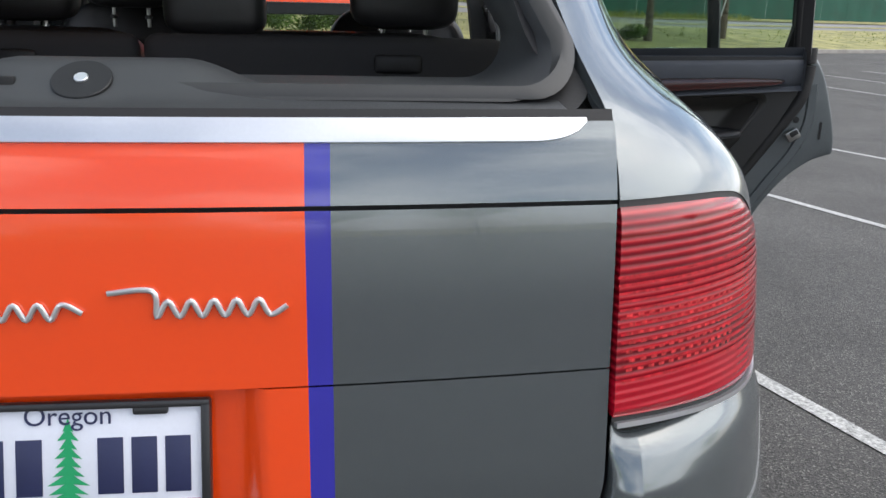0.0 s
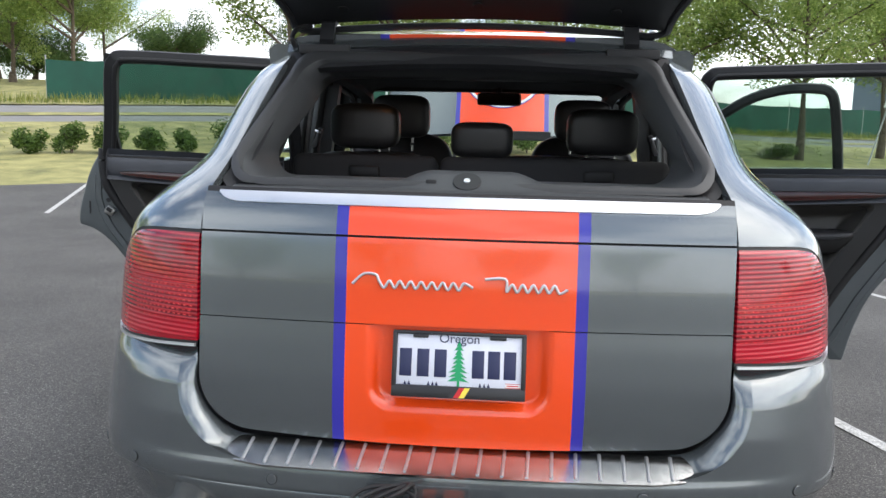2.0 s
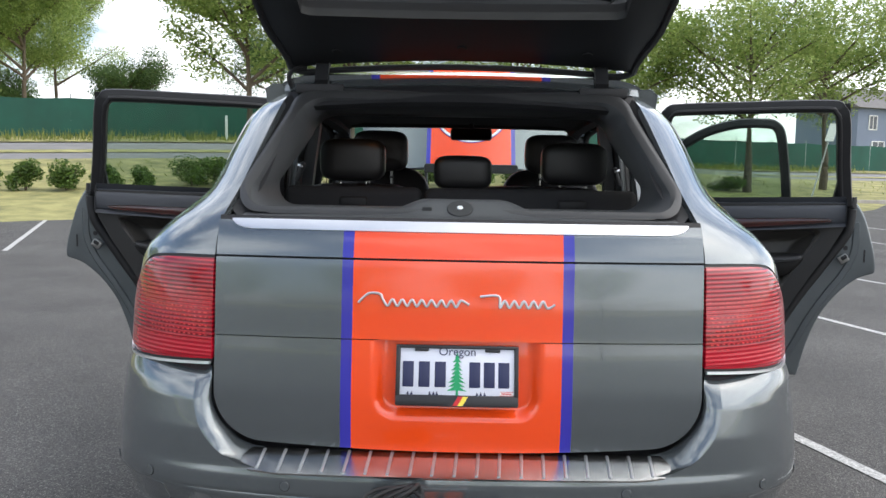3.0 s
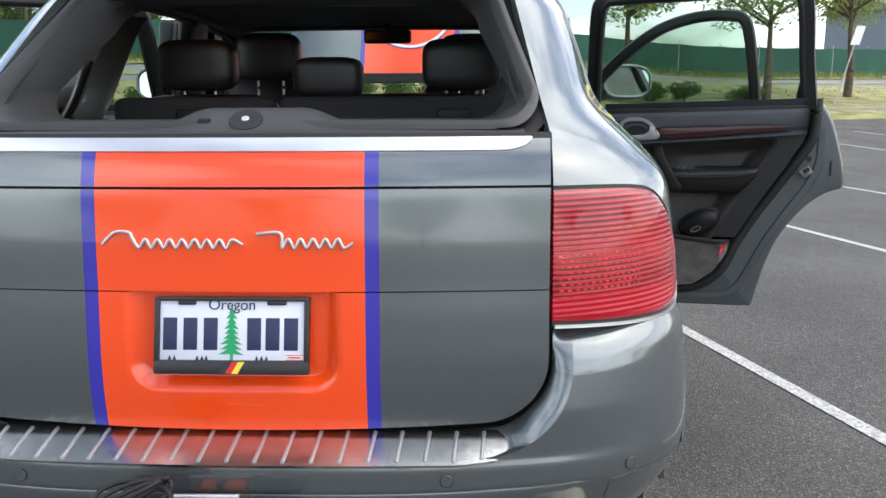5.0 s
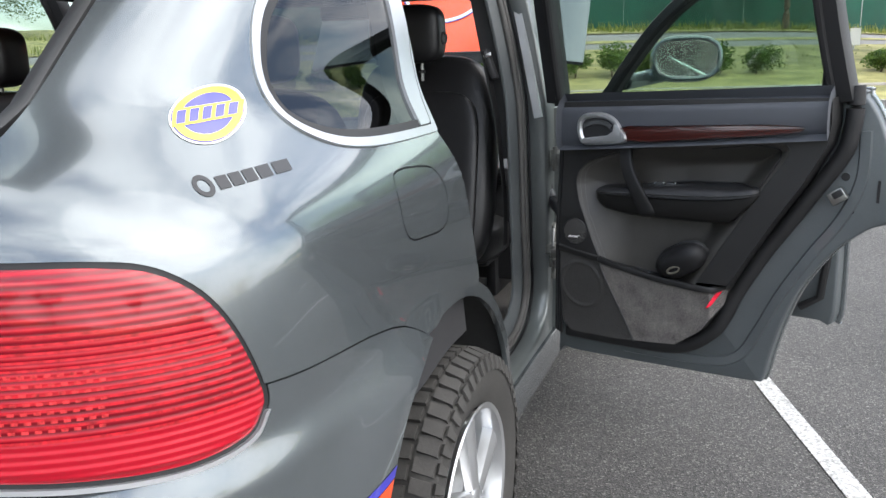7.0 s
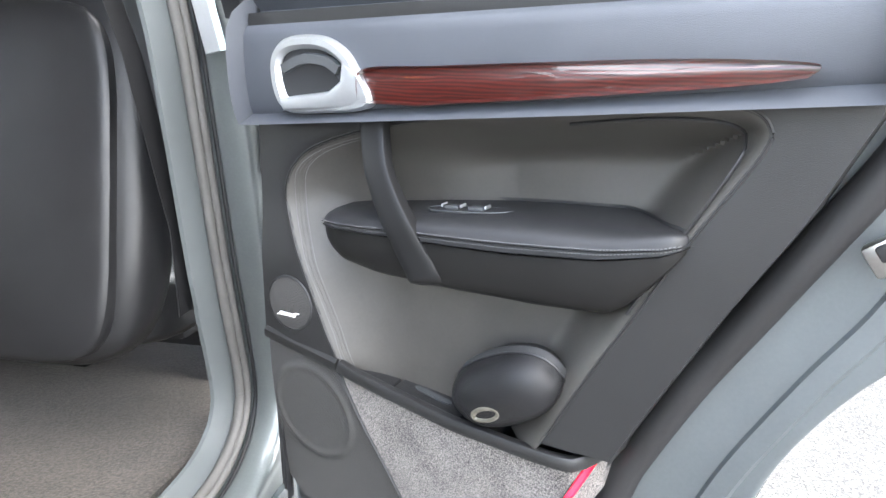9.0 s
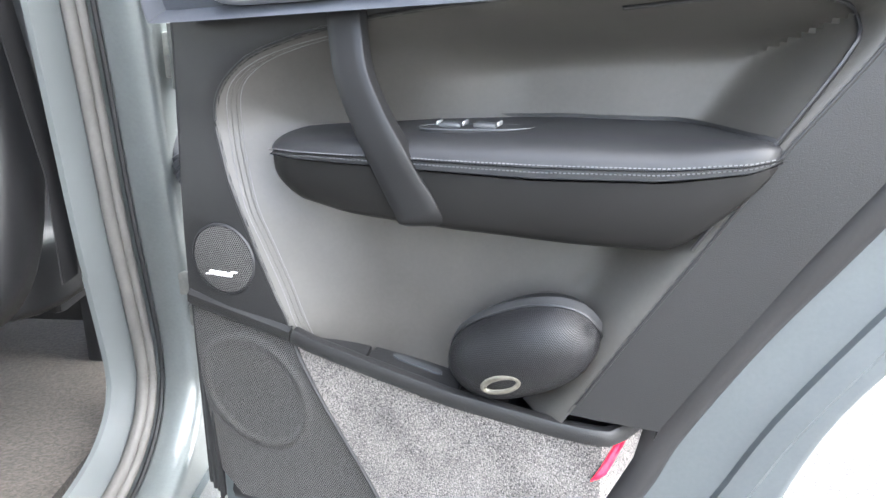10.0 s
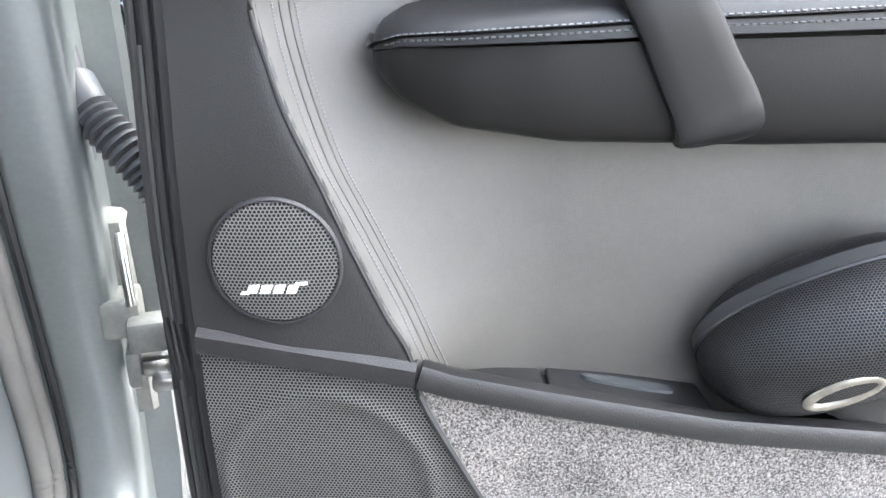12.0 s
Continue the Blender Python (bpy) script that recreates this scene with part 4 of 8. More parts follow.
# number plate in its black surround
tilt = Matrix.Translation((0, 0.076, 0.956)) @ Matrix.Rotation(radians(-14), 4, "X")


def on_plate(bm):
    bmesh.ops.transform(bm, matrix=tilt, verts=bm.verts)
    return bm


plate = part("number_plate", on_plate(box(-0.150, 0.150, -0.003, 0.0, -0.052, 0.073, 0.001)), PLATEMAT, car, "pale number plate with green fir tree motif in a black frame")
fr_bm = join(box(-0.160, 0.160, -0.010, 0.006, -0.079, -0.050, 0.004), box(-0.160, 0.160, -0.010, 0.006, 0.070, 0.079, 0.003), box(-0.160, -0.149, -0.010, 0.006, -0.055, 0.075, 0.003), box(0.149, 0.160, -0.010, 0.006, -0.055, 0.075, 0.003), box(-0.112, -0.075, -0.008, 0.0, 0.062, 0.073, 0.003), box(0.072, 0.112, -0.008, 0.0, 0.062, 0.073, 0.003))
part("plate_frame", on_plate(fr_bm), BLACKVINYL, plate, "glossy black plastic plate frame")
for bx in (-0.128, -0.086, -0.044, 0.046, 0.084, 0.122):
    part("plate_bar", on_plate(box(bx - 0.0145, bx + 0.0145, -0.0042, -0.0025, -0.030, 0.036, 0.0008)), INK, plate)
rndp = random.Random(8)
tiers = []
for k in range(9):
    zz, ww = 0.048 - k * 0.0105, 0.007 + 0.0024 * k + rndp.uniform(-0.002, 0.003)
    bm = bmesh.new()
    v = [bm.verts.new(q) for q in ((0, -0.0045, zz + 0.013), (-ww * 0.55, -0.0045, zz + 0.004), (-ww, -0.0045, zz - 0.003), (0.001, -0.0045, zz - 0.001), (ww * 0.95, -0.0045, zz - 0.004), (ww * 0.5, -0.0045, zz + 0.003))]
    bm.faces.new(v[::-1])
    tiers.append(bm)
tiers.append(box(-0.003, 0.003, -0.0046, -0.003, -0.052, 0.05))
bm = join(*tiers)
part("fir_motif", on_plate(bm), GREEN, plate, smooth=False)
hills = []
for hx in (-0.128, -0.118, -0.071, -0.061, -0.052, 0.052, 0.062, 0.072):
    bm = bmesh.new()
    v = [bm.verts.new(q) for q in ((hx - 0.004, -0.0042, -0.051), (hx + 0.004, -0.0042, -0.051), (hx, -0.0042, -0.040))]
    bm.faces.new(v)
    hills.append(bm)
for hill in hills:
    part("hill_motif", on_plate(hill), INK, plate, smooth=False)
part("date_sticker", on_plate(join(box(0.112, 0.147, -0.0042, -0.0028, -0.0495, -0.0385), )), WHITE, plate, "small white sticker with red bars")
part("sticker_bars", on_plate(join(box(0.112, 0.147, -0.0046, -0.004, -0.040, -0.0385), box(0.112, 0.147, -0.0046, -0.004, -0.0495, -0.0480), box(0.116, 0.143, -0.0046, -0.004, -0.0455, -0.0425))), FLAGRED, plate)
for k, m_ in enumerate((BLACKVINYL, FLAGRED, YELLOW)):
    bm = bmesh.new()
    x0 = -0.024 + k * 0.013
    v = [bm.verts.new(q) for q in ((x0, -0.0108, -0.077), (x0 + 0.013, -0.0108, -0.077), (x0 + 0.027, -0.0108, -0.053), (x0 + 0.014, -0.0108, -0.053))]
    bm.faces.new(v)
    part("flag_band", on_plate(bm), m_, plate, smooth=False)
fc = bpy.data.curves.new("state_name", "FONT")
fc.body, fc.align_x, fc.size, fc.extrude = "Oregon", "CENTER", 0.031, 0.0004
tob = new("tmp_text", fc)
tme = bpy.data.meshes.new_from_object(tob.evaluated_get(bpy.context.evaluated_depsgraph_get()))
bpy.data.objects.remove(tob)
tme.transform(tilt @ Matrix.Translation((0, -0.0042, 0.0525)) @ Matrix.Rotation(radians(90), 4, "X"))
st = mesh_part("state_name", tme, INK, plate)

# ---------------------------------------------------------------- flanks, lamps and windows
lamp_line = [(-0.02, 1.2515), (0.15, 1.249), (0.30, 1.243), (0.40, 1.228), (0.485, 1.186), (0.545, 1.12), (0.588, 1.03), (0.575, 0.995), (0.538, 0.972), (0.424, 0.961), (0.219, 0.966), (-0.02, 0.977)]
lamp_sd = poly_sd([(p.x, p.y) for p in spline([(a, b, 0) for a, b in lamp_line[1:-1]], 5)] and [(-0.02, 1.2515)] + [(p.x, p.y) for p in spline([(a, b, 0) for a, b in lamp_line[1:-1]], 5)] + [(-0.02, 0.977)])
win_pts = [(1.20, 1.70), (1.30, 1.55), (1.245, 1.326), (1.05, 1.322), (0.894, 1.325), (0.785, 1.342), (0.717, 1.378), (0.696, 1.43), (0.705, 1.50), (0.76, 1.585), (0.86, 1.66), (0.98, 1.71)]
win_poly = [(p.x, p.y) for p in spline([(a, b, 0) for a, b in win_pts[2:]], 5)] + [(1.42, 1.71), (1.30, 1.50)]
win_sd = poly_sd(win_poly)
fuel_poly = [(p.x, p.y) for p in spline([(a, b, 0) for a, b in ((0.905, 1.20), (0.913, 1.255), (0.946, 1.272), (1.03, 1.27), (1.116, 1.258), (1.155, 1.225), (1.168, 1.185), (1.148, 1.135), (1.094, 1.12), (1.02, 1.124), (0.945, 1.131), (0.912, 1.155))], 4, True)]
fuel_sd = poly_sd(fuel_poly)
SEAMLINE = [(0.3, 1.055), (0.40, 1.036), (0.503, 1.024), (0.707, 1.004), (0.80, 0.99), (0.85, 0.978), (0.903, 0.955), (0.984, 0.905), (1.1, 0.86)]
EDGE = [(0.9, 1.33), (0.96, 1.346), (1.095, 1.309), (1.22, 1.291), (1.32, 1.247), (1.45, 1.275), (1.7, 1.36)]
WHEEL = Vector((0.0, 1.17, 0.42))


PALERED = mat("pale_red_prism", (0.62, 0.03, 0.035), 0.2, coat=1.0, vary=0.7, scale=120)
BRIGHTRED = mat("bright_red_band", (0.50, 0.008, 0.018), 0.25, coat=1.0, vary=0.5, scale=70)


def lamp_in(p):
    return lamp_sd(p.x - 0.652 + p.y - 0.115, p.z)


def arch_in(p):
    """Positive outside the wheel opening."""
    dy, dz = p.y - (WHEEL.y + 0.02), p.z - WHEEL.z
    if dy > 0:
        return math.hypot(dy, dz) - 0.53
    return 0.58 * (math.hypot(dy / 0.66, max(0.0, dz) / 0.53) - 1)


def arch_curve(a, k=1.0):
    """A point (y, z) of the wheel opening's edge, shrunk by k; a runs from its front over the top to the rear."""
    c, s = math.cos(a), math.sin(a)
    if c > 0:
        return WHEEL.y + 0.02 + 0.53 * k * c, WHEEL.z + 0.53 * k * s
    return WHEEL.y + 0.02 - 0.66 * k * abs(c), WHEEL.z + 0.53 * k * s


def door_cut(p):
    return ip(p.z, EDGE) - p.y


def gate_cut(p):
    return p.x - (0.6545 if p.z < 1.35 else 0.6545 - (p.z - 1.35) * 0.19)


def skin_u(z=0):
    return lin(0.30, 1.0, 64) + lin(1.0, 1.55, 60)[1:]


def flank(side):
    global SIDE
    SIDE = side
    zs = lin(0.93, 1.256, 40) + lin(1.256, 1.42, 26)[1:] + lin(1.42, 1.775, 34)[1:]
    q = part("quarter_panel", panel(shell, skin_u(), zs, [gate_cut, door_cut, lambda p: -lamp_in(p) - 0.004, lambda p: -win_sd(p.y, p.z), lambda p: -fuel_sd(p.y, p.z) - 0.002, arch_in, lambda p: p.z - ip(p.y, SEAMLINE) - 0.0015], depth=0.02, flip=False), PAINT, car, "grey-green metallic rear quarter panel")
    part("fuel_flap", panel(shell, lin(1.0, 1.55, 60), lin(1.1, 1.29, 30), [lambda p: fuel_sd(p.y, p.z) - 0.002], depth=0.008), PAINT, q, "rounded fuel filler flap")
    part("gap_backing", panel(lambda u, z: shell(u, z) * 1.0 - Vector((0.012, 0, 0)), lin(1.08, 1.5, 20), lin(1.1, 1.29, 14), [lambda p: fuel_sd(p.y, p.z) + 0.01]), RUBBER, q)
    # quarter window: silver surround, rubber, dark pane
    zsw = lin(1.30, 1.72, 60)
    usw = lin(0.90, 1.5, 90)
    w = part("quarter_window", panel(shell, usw, zsw, [lambda p: win_sd(p.y, p.z), lambda p: 0.017 - win_sd(p.y, p.z), door_cut], depth=0.012, lift=0.004), SATIN, car, "dark privacy window with satin silver surround")
    part("window_rubber", panel(shell, usw, zsw, [lambda p: win_sd(p.y, p.z) - 0.0160, lambda p: 0.034 - win_sd(p.y, p.z), lambda p: door_cut(p) - 0.02], depth=0.012, lift=0.001), RUBBER, w)
    part("rear_frame_bar", panel(shell, usw, zsw, [lambda p: win_sd(p.y, p.z) - 0.0205, lambda p: door_cut(p) - 0.0, lambda p: 0.078 - door_cut(p)], depth=0.012, lift=0.004), SATIN, w)
    pn = part("pane", panel(shell, lin(0.90, 1.5, 40), lin(1.30, 1.72, 30), [lambda p: win_sd(p.y, p.z) - 0.03, lambda p: door_cut(p) - 0.075], lift=-0.004), DARKGLASS, w)
    pn.visible_shadow = False

    # tail lamp: ribbed red lens over a dark housing
    def lens(u, z):
        p = shell(u, z)
        e = lamp_in(p)
        n = Vector((p.x - 0.55, p.y - 0.62, 0)).normalized()
        return p + n * 0.006 * smooth01(0.0, 0.018, e)

    lus = lin(0.36, 1.0, 70)
    t = part("tail_lamp", panel(lens, lus, lin(0.955, 1.256, 120), [lambda p: lamp_in(p) - 0.004, gate_cut], depth=0.02), LENS, car, "large ribbed red tail lamp")
    part("lamp_seal", panel(lambda u, z: shell(u, z), lus, lin(0.95, 1.262, 60), [lambda p: lamp_in(p) + 0.008, lambda p: 0.012 - lamp_in(p), gate_cut], lift=-0.002), RUBBER, t)
    part("silver_edge", panel(lambda u, z: shell(u, z), lus, lin(0.945, 1.0, 40), [lambda p: lamp_in(p) + 0.0105, lambda p: -0.0035 - lamp_in(p), lambda p: gate_cut(p) - 0.004], depth=0.008, lift=0.005), CHROME, t)
    rungs = [panel(lens, lin(0.385, 0.80 if k else 0.82, 40), [zb, zb + hb], [lambda p: lamp_in(p) - 0.03], lift=0.0012) for k, (zb, hb) in enumerate([(1.026, 0.004)] + [(1.045 + 0.0105 * j, 0.0035) for j in range(12)])]
    dashes = []
    for row in range(7):
        zb = 1.040 + 0.0118 * row
        for col in range(13):
            ua = 0.395 + 0.0165 * col + 0.004 * (row % 2)
            dashes.append(panel(lens, [ua, ua + 0.0045, ua + 0.009], [zb, zb + 0.0042], lift=0.0016))
    for dash in dashes:
        part("reflector_dash", dash, PALERED, t)
    for rung in rungs:
        part("reflector_band", rung, BRIGHTRED, t)
    SIDE = 1.0
    return q


def sticker_place(u0, z0):
    """Flat sticker coordinates (along, up) on the skin round a place of it."""
    e = 0.01
    du, dz = (shell(u0 + e, z0) - shell(u0 - e, z0)).length / (2 * e), (shell(u0, z0 + e) - shell(u0, z0 - e)).length / (2 * e)

    def place(a, b, lift_):
        u, z = u0 + a / du, z0 + b / dz
        p = shell(u, z)
        n = (shell(u + e, z) - shell(u - e, z)).cross(shell(u, z + e) - shell(u, z - e)).normalized()
        return p + n * lift_

    return place


def near_u(y, z):
    """The shell coordinate of a place seen at that y and z."""
    yc = blur(TURNY, z)
    return 1 + (y - yc) / 1.5 if y >= yc else math.acos(min(1.0, (yc - y) / 0.5) ** 1.4) / (math.pi / 2)


flank(1.0)
flank(-1.0)
SP = sticker_place(near_u(0.548, 1.415), 1.413)


def sticker_ring(r0, r1, lift_):
    return panel(lambda a, q: SP((r0 + (r1 - r0) * q) * math.cos(a), (r0 + (r1 - r0) * q) * math.sin(a), lift_), lin(0, 2 * math.pi, 49), lin(0, 1, 6))


stick = part("round_sticker", sticker_ring(0.0005, 0.0745, 0.0012), WHITE, car, "round yellow and blue sticker with a white edge")
part("blue_field", sticker_ring(0.0005, 0.0705, 0.0018), BLUE, stick)
part("yellow_ring", sticker_ring(0.052, 0.0683, 0.0024), YELLOW, stick)
part("yellow_bar", panel(lambda a, b: SP(a, b + 0.12 * a, 0.0026), lin(-0.0675, 0.0675, 14), lin(-0.0215, 0.0215, 5)), YELLOW, stick)
for k in range(5):
    part("blue_bar", panel(lambda a, b: SP(a, b + 0.12 * a, 0.0032), lin(-0.060 + k * 0.025, -0.043 + k * 0.025, 3), lin(-0.0158, 0.0158, 4)), BLUE, stick)
WP = sticker_place(near_u(0.50, 1.322), 1.322)
wm = part("word_sticker", panel(lambda a, b: WP(a, b + 0.06 * a, 0.001), lin(-0.068, -0.042, 6), lin(-0.0125, 0.0125, 5)), BLACKVINYL, car, "five dark bars beside a small ring, a vinyl sticker")
for k in range(1, 5):
    part("dark_bar", panel(lambda a, b: WP(a, b + 0.06 * a, 0.001), lin(-0.068 + 0.0315 * k, -0.042 + 0.0315 * k, 6), lin(-0.0125, 0.0125, 5)), BLACKVINYL, wm)
part("ring", panel(lambda a, q: WP(-0.098 + (0.012 + 0.009 * q) * math.cos(a), -0.005 + (0.012 + 0.009 * q) * math.sin(a), 0.001), lin(0, 2 * math.pi, 25), lin(0, 1, 3)), BLACKVINYL, wm)

# ---------------------------------------------------------------- bumper
BUMP = [(0.40, 0.11), (0.44, 0.07), (0.50, 0.035), (0.56, 0.015), (0.60, 0.006), (0.64, -0.003), (0.645, 0.0), (0.65, -0.004), (0.69, -0.003), (0.712, 0.003), (0.80, 0.006), (0.88, 0.02), (0.93, 0.045), (0.955, 0.075), (1.05, 0.10)]


def bumper_skin(u, z):
    p = shell(u, max(z, 0.45)) if z >= 0.45 else shell(u, 0.45)
    p.z = z
    corner = smooth01(0.35, 0.75, u)
    target = ip(z, BUMP)
    base = shell(0.0, max(z, 0.45)).y
    p.y += (target - base) * (1 - corner) + (0.012 if z < 0.644 else 0.0) * corner
    swell = 0.014 * smooth01(0.975, 0.90, z) * smooth01(0.58, 0.66, z) * smooth01(0.25, 0.5, u) * (1 - smooth01(0.95, 1.2, u))
    p += Vector((p.x - 0.45, p.y - 0.62, 0)).normalized() * swell
    if z < 0.60:
        p.x -= 0.06 * smooth01(0.60, 0.42, z) * corner
    return p


def corner_test(x, z):
    # below the arc that runs from the step pad up beside the gate
    cx, cz, r = 0.518, 0.893, 0.1798
    if x <= cx:
        return 0.7132 - z
    return math.hypot(x - cx, min(0.0, z - cz)) - r


def bumper_y(x, z):
    """Where the bumper's skin lies at that x and height."""
    a, b = 0.0, 0.9
    for _ in range(24):
        m = (a + b) / 2
        if bumper_skin(m, z).x < x:
            a = m
        else:
            b = m
    return bumper_skin(a, z).y


bump = None
for side in (1.0, -1.0):
    SIDE = side
    us = lin(0.0, 1.0, 70) + lin(1.0, 1.35, 36)[1:]
    b = part("bumper", panel(bumper_skin, us, lin(0.43, 0.644, 24) + lin(0.6445, 1.05, 60), [lambda p: corner_test(p.x, p.z), arch_in, lambda p: -lamp_in(p) - 0.010 if p.z > 0.9 else 1.0, lambda p: ip(p.y, SEAMLINE) - 0.0015 - p.z if p.x > 0.8 else 1.0], depth=0.02), PAINT, car, "painted grey-green rear bumper corner")
    bump = bump or b
    # rolled inner edge beside the gate
    edge_pts = [(math.sin(a), -math.cos(a), 0.0) for a in lin(0.0, 1.5708, 24)] + [(1.0, 0.0, 0.03), (1.0, 0.0, 0.064)]

    def roll(s, q):
        i = min(len(edge_pts) - 2, int(s))
        t = s - i
        dx, dz, up_ = (edge_pts[i][k] * (1 - t) + edge_pts[i + 1][k] * t for k in (0, 1, 2))
        k = smooth01(0.30, 0.75, dx)
        a_, b_ = q + (math.sin(q * math.pi / 2) - q) * k, q + (1 - math.cos(q * math.pi / 2) - q) * k
        r = 0.180 - 0.0415 * a_
        y0 = bumper_y(0.518 + 0.180 * dx, 0.893 + 0.180 * dz + up_)
        return Vector((0.518 + r * dx, y0 + (0.118 - y0) * b_, 0.893 + r * dz + up_ - 0.012 * (1 - k) * min(1, 6 * q)))

    part("inner_edge", panel(roll, lin(0, len(edge_pts) - 1.001, 80), lin(0, 1, 10), flip=True), PAINT, b)
    part("tow_cover", panel(lambda u, z: bumper_skin(u, z), lin(0.5, 0.58, 10), lin(0.58, 0.638, 10), depth=0.004, lift=0.0015), PAINT, b)
    for u, z in ((0.205, 0.672), (0.545, 0.668), (0.80, 0.655)):
        p = bumper_skin(u, z)
        n = (bumper_skin(u + 0.01, z) - p).cross(bumper_skin(u, z + 0.01) - p).normalized()
        part("parking_sensor", disc(p + n * 0.0005, n, 0.0125, 0.002, 24), PAINT, b)
        part("sensor_ring", disc(p + n * 0.0003, n, 0.0142, 0.0012, 24, hole=0.0123), RUBBER, b)
    part("crease_shadow", sweep([bumper_skin(u, 0.6442) + Vector((0, 0.004, 0)) for u in lin(0, 1.0, 50)], circle(0.003, 6)), RUBBER, b)
    # exhaust tips, two a side
    for cx in (0.725, 0.595):
        def ring_(q, w, h, y):
            return [(cx + w * math.copysign(abs(math.cos(a)) ** 0.6, math.cos(a)), y + 0.02 * math.sin(a), 0.50 - (0.725 - cx) * 0.14 + h * math.copysign(abs(math.sin(a)) ** 0.6, math.sin(a))) for a in lin(0, 2 * math.pi, 33)[:-1]]
        bm = bmesh.new()
        rs = [[bm.verts.new(v) for v in ring_(0, w, h, y)] for w, h, y in ((0.058, 0.036, 0.30), (0.060, 0.038, 0.03), (0.062, 0.040, 0.016), (0.057, 0.035, 0.012), (0.052, 0.031, 0.03), (0.050, 0.029, 0.28))]
        for a, c in zip(rs, rs[1:]):
            for i in range(32):
                bm.faces.new((a[i], a[(i + 1) % 32], c[(i + 1) % 32], c[i]))
        bm.faces.new(rs[-1])
        bmesh.ops.recalc_face_normals(bm, faces=bm.faces)
        part("exhaust_tip", bm, PIPE, car, "squared stainless exhaust tip")
    # orange and blue side decal on the bumper
    part("side_decal", panel(bumper_skin, lin(0.70, 1.35, 70), lin(0.45, 0.80, 40), [lambda p: p.y - 0.50 + (0.768 - p.z) * 0.75, lambda p: 0.750 - p.z, lambda p: p.z - 0.60, lambda p: arch_in(p) - 0.002], lift=0.0016), ORANGE, b, "orange vinyl flash ahead of the wheel arch")
    part("decal_edge", panel(bumper_skin, lin(0.70, 1.35, 70), lin(0.45, 0.85, 50), [lambda p: p.y - 0.50 + (0.768 - p.z) * 0.75, lambda p: 0.768 - p.z, lambda p: p.z - 0.752, lambda p: arch_in(p) - 0.002], lift=0.0016), BLUE, b)
    part("decal_edge", panel(bumper_skin, lin(0.70, 1.35, 70), lin(0.56, 0.62, 14), [lambda p: p.y - 0.50 + (0.768 - p.z) * 0.75, lambda p: 0.598 - p.z, lambda p: p.z - 0.582, lambda p: arch_in(p) - 0.002], lift=0.0016), BLUE, b)
    SIDE = 1.0


def ledge(x, v):
    y = 0.100 - 0.112 * v + 0.026 * (x / 0.55) ** 2 * (0.5 + 0.6 * v) + 0.02 * smooth01(0.45, 0.56, abs(x)) * v
    return Vector((x, y, 0.742 - 0.032 * max(0.0, v) ** 1.2 - 0.004 * (x / 0.55) ** 2))


def pad_form(p):
    v = min(1.0, max(0.0, (0.745 - 0.004 * (p.x / 0.55) ** 2 - p.z) / 0.032)) ** 0.83
    dx, dv, r = 0.565 - abs(p.x), min(v, 1 - v) * 0.112 + 0.004, 0.04
    if dx < r and dv < r:
        return r - math.hypot(r - dx, r - dv)
    return dx


pad = part("step_pad", panel(ledge, lin(-0.60, 0.60, 120), lin(0.02, 1.0, 20), [pad_form], depth=0.006, flip=True, lift=0.003), BRUSHED, bump, "brushed steel loading-edge plate with raised ribs")
for k in range(19):
    x = -0.513 + k * 0.057
    part("rib", sweep([ledge(x - 0.008 * (v - 0.5), v) + Vector((0, 0, 0.0045)) for v in lin(0.12, 0.93, 10)], [(-0.0050, -0.003), (0.0050, -0.003), (0.0034, 0.0012), (0.0014, 0.0024), (-0.0014, 0.0024), (-0.0034, 0.0012)]), SATIN, pad, mirrored=False)
part("ledge_base", panel(lambda x, v: ledge(x, v) - Vector((0, 0, 0.004)), lin(-0.575, 0.575, 40), lin(-0.25, 0.98, 10), flip=True), PAINT, bump, mirrored=False)


# ---------------------------------------------------------------- doors
def hinge_frame(hx, hy, degrees):
    """Door coordinates: u from the hinge along the opened door, w towards its inner face, z up."""
    c, s = math.cos(radians(degrees)), math.sin(radians(degrees))

    def place(u, w, z):
        return Vector((hx + c * u - s * w, hy - s * u - c * w, z))

    return place


SWING, HINGEX = 18, 0.985
R = hinge_frame(0.985, 2.177, SWING)
TRIM = [(0.05, 0.085), (0.10, 0.098), (0.16, 0.105), (0.25, 0.108), (0.35, 0.116), (0.60, 0.128), (0.90, 0.122)]
POCKET = [(0.05, 0.092), (0.098, 0.099), (0.248, 0.109), (0.45, 0.118), (0.612, 0.117), (0.618, 0.112), (0.645, 0.050)]
RAILW = [(0.05, 0.092), (0.098, 0.099), (0.248, 0.109), (0.45, 0.118), (0.60, 0.118), (0.622, 0.114), (0.636, 0.090), (0.650, 0.047)]
RAILZ = [(0.05, 0.882), (0.098, 0.874), (0.248, 0.852), (0.333, 0.837), (0.449, 0.819), (0.568, 0.809), (0.622, 0.808), (0.652, 0.815)]
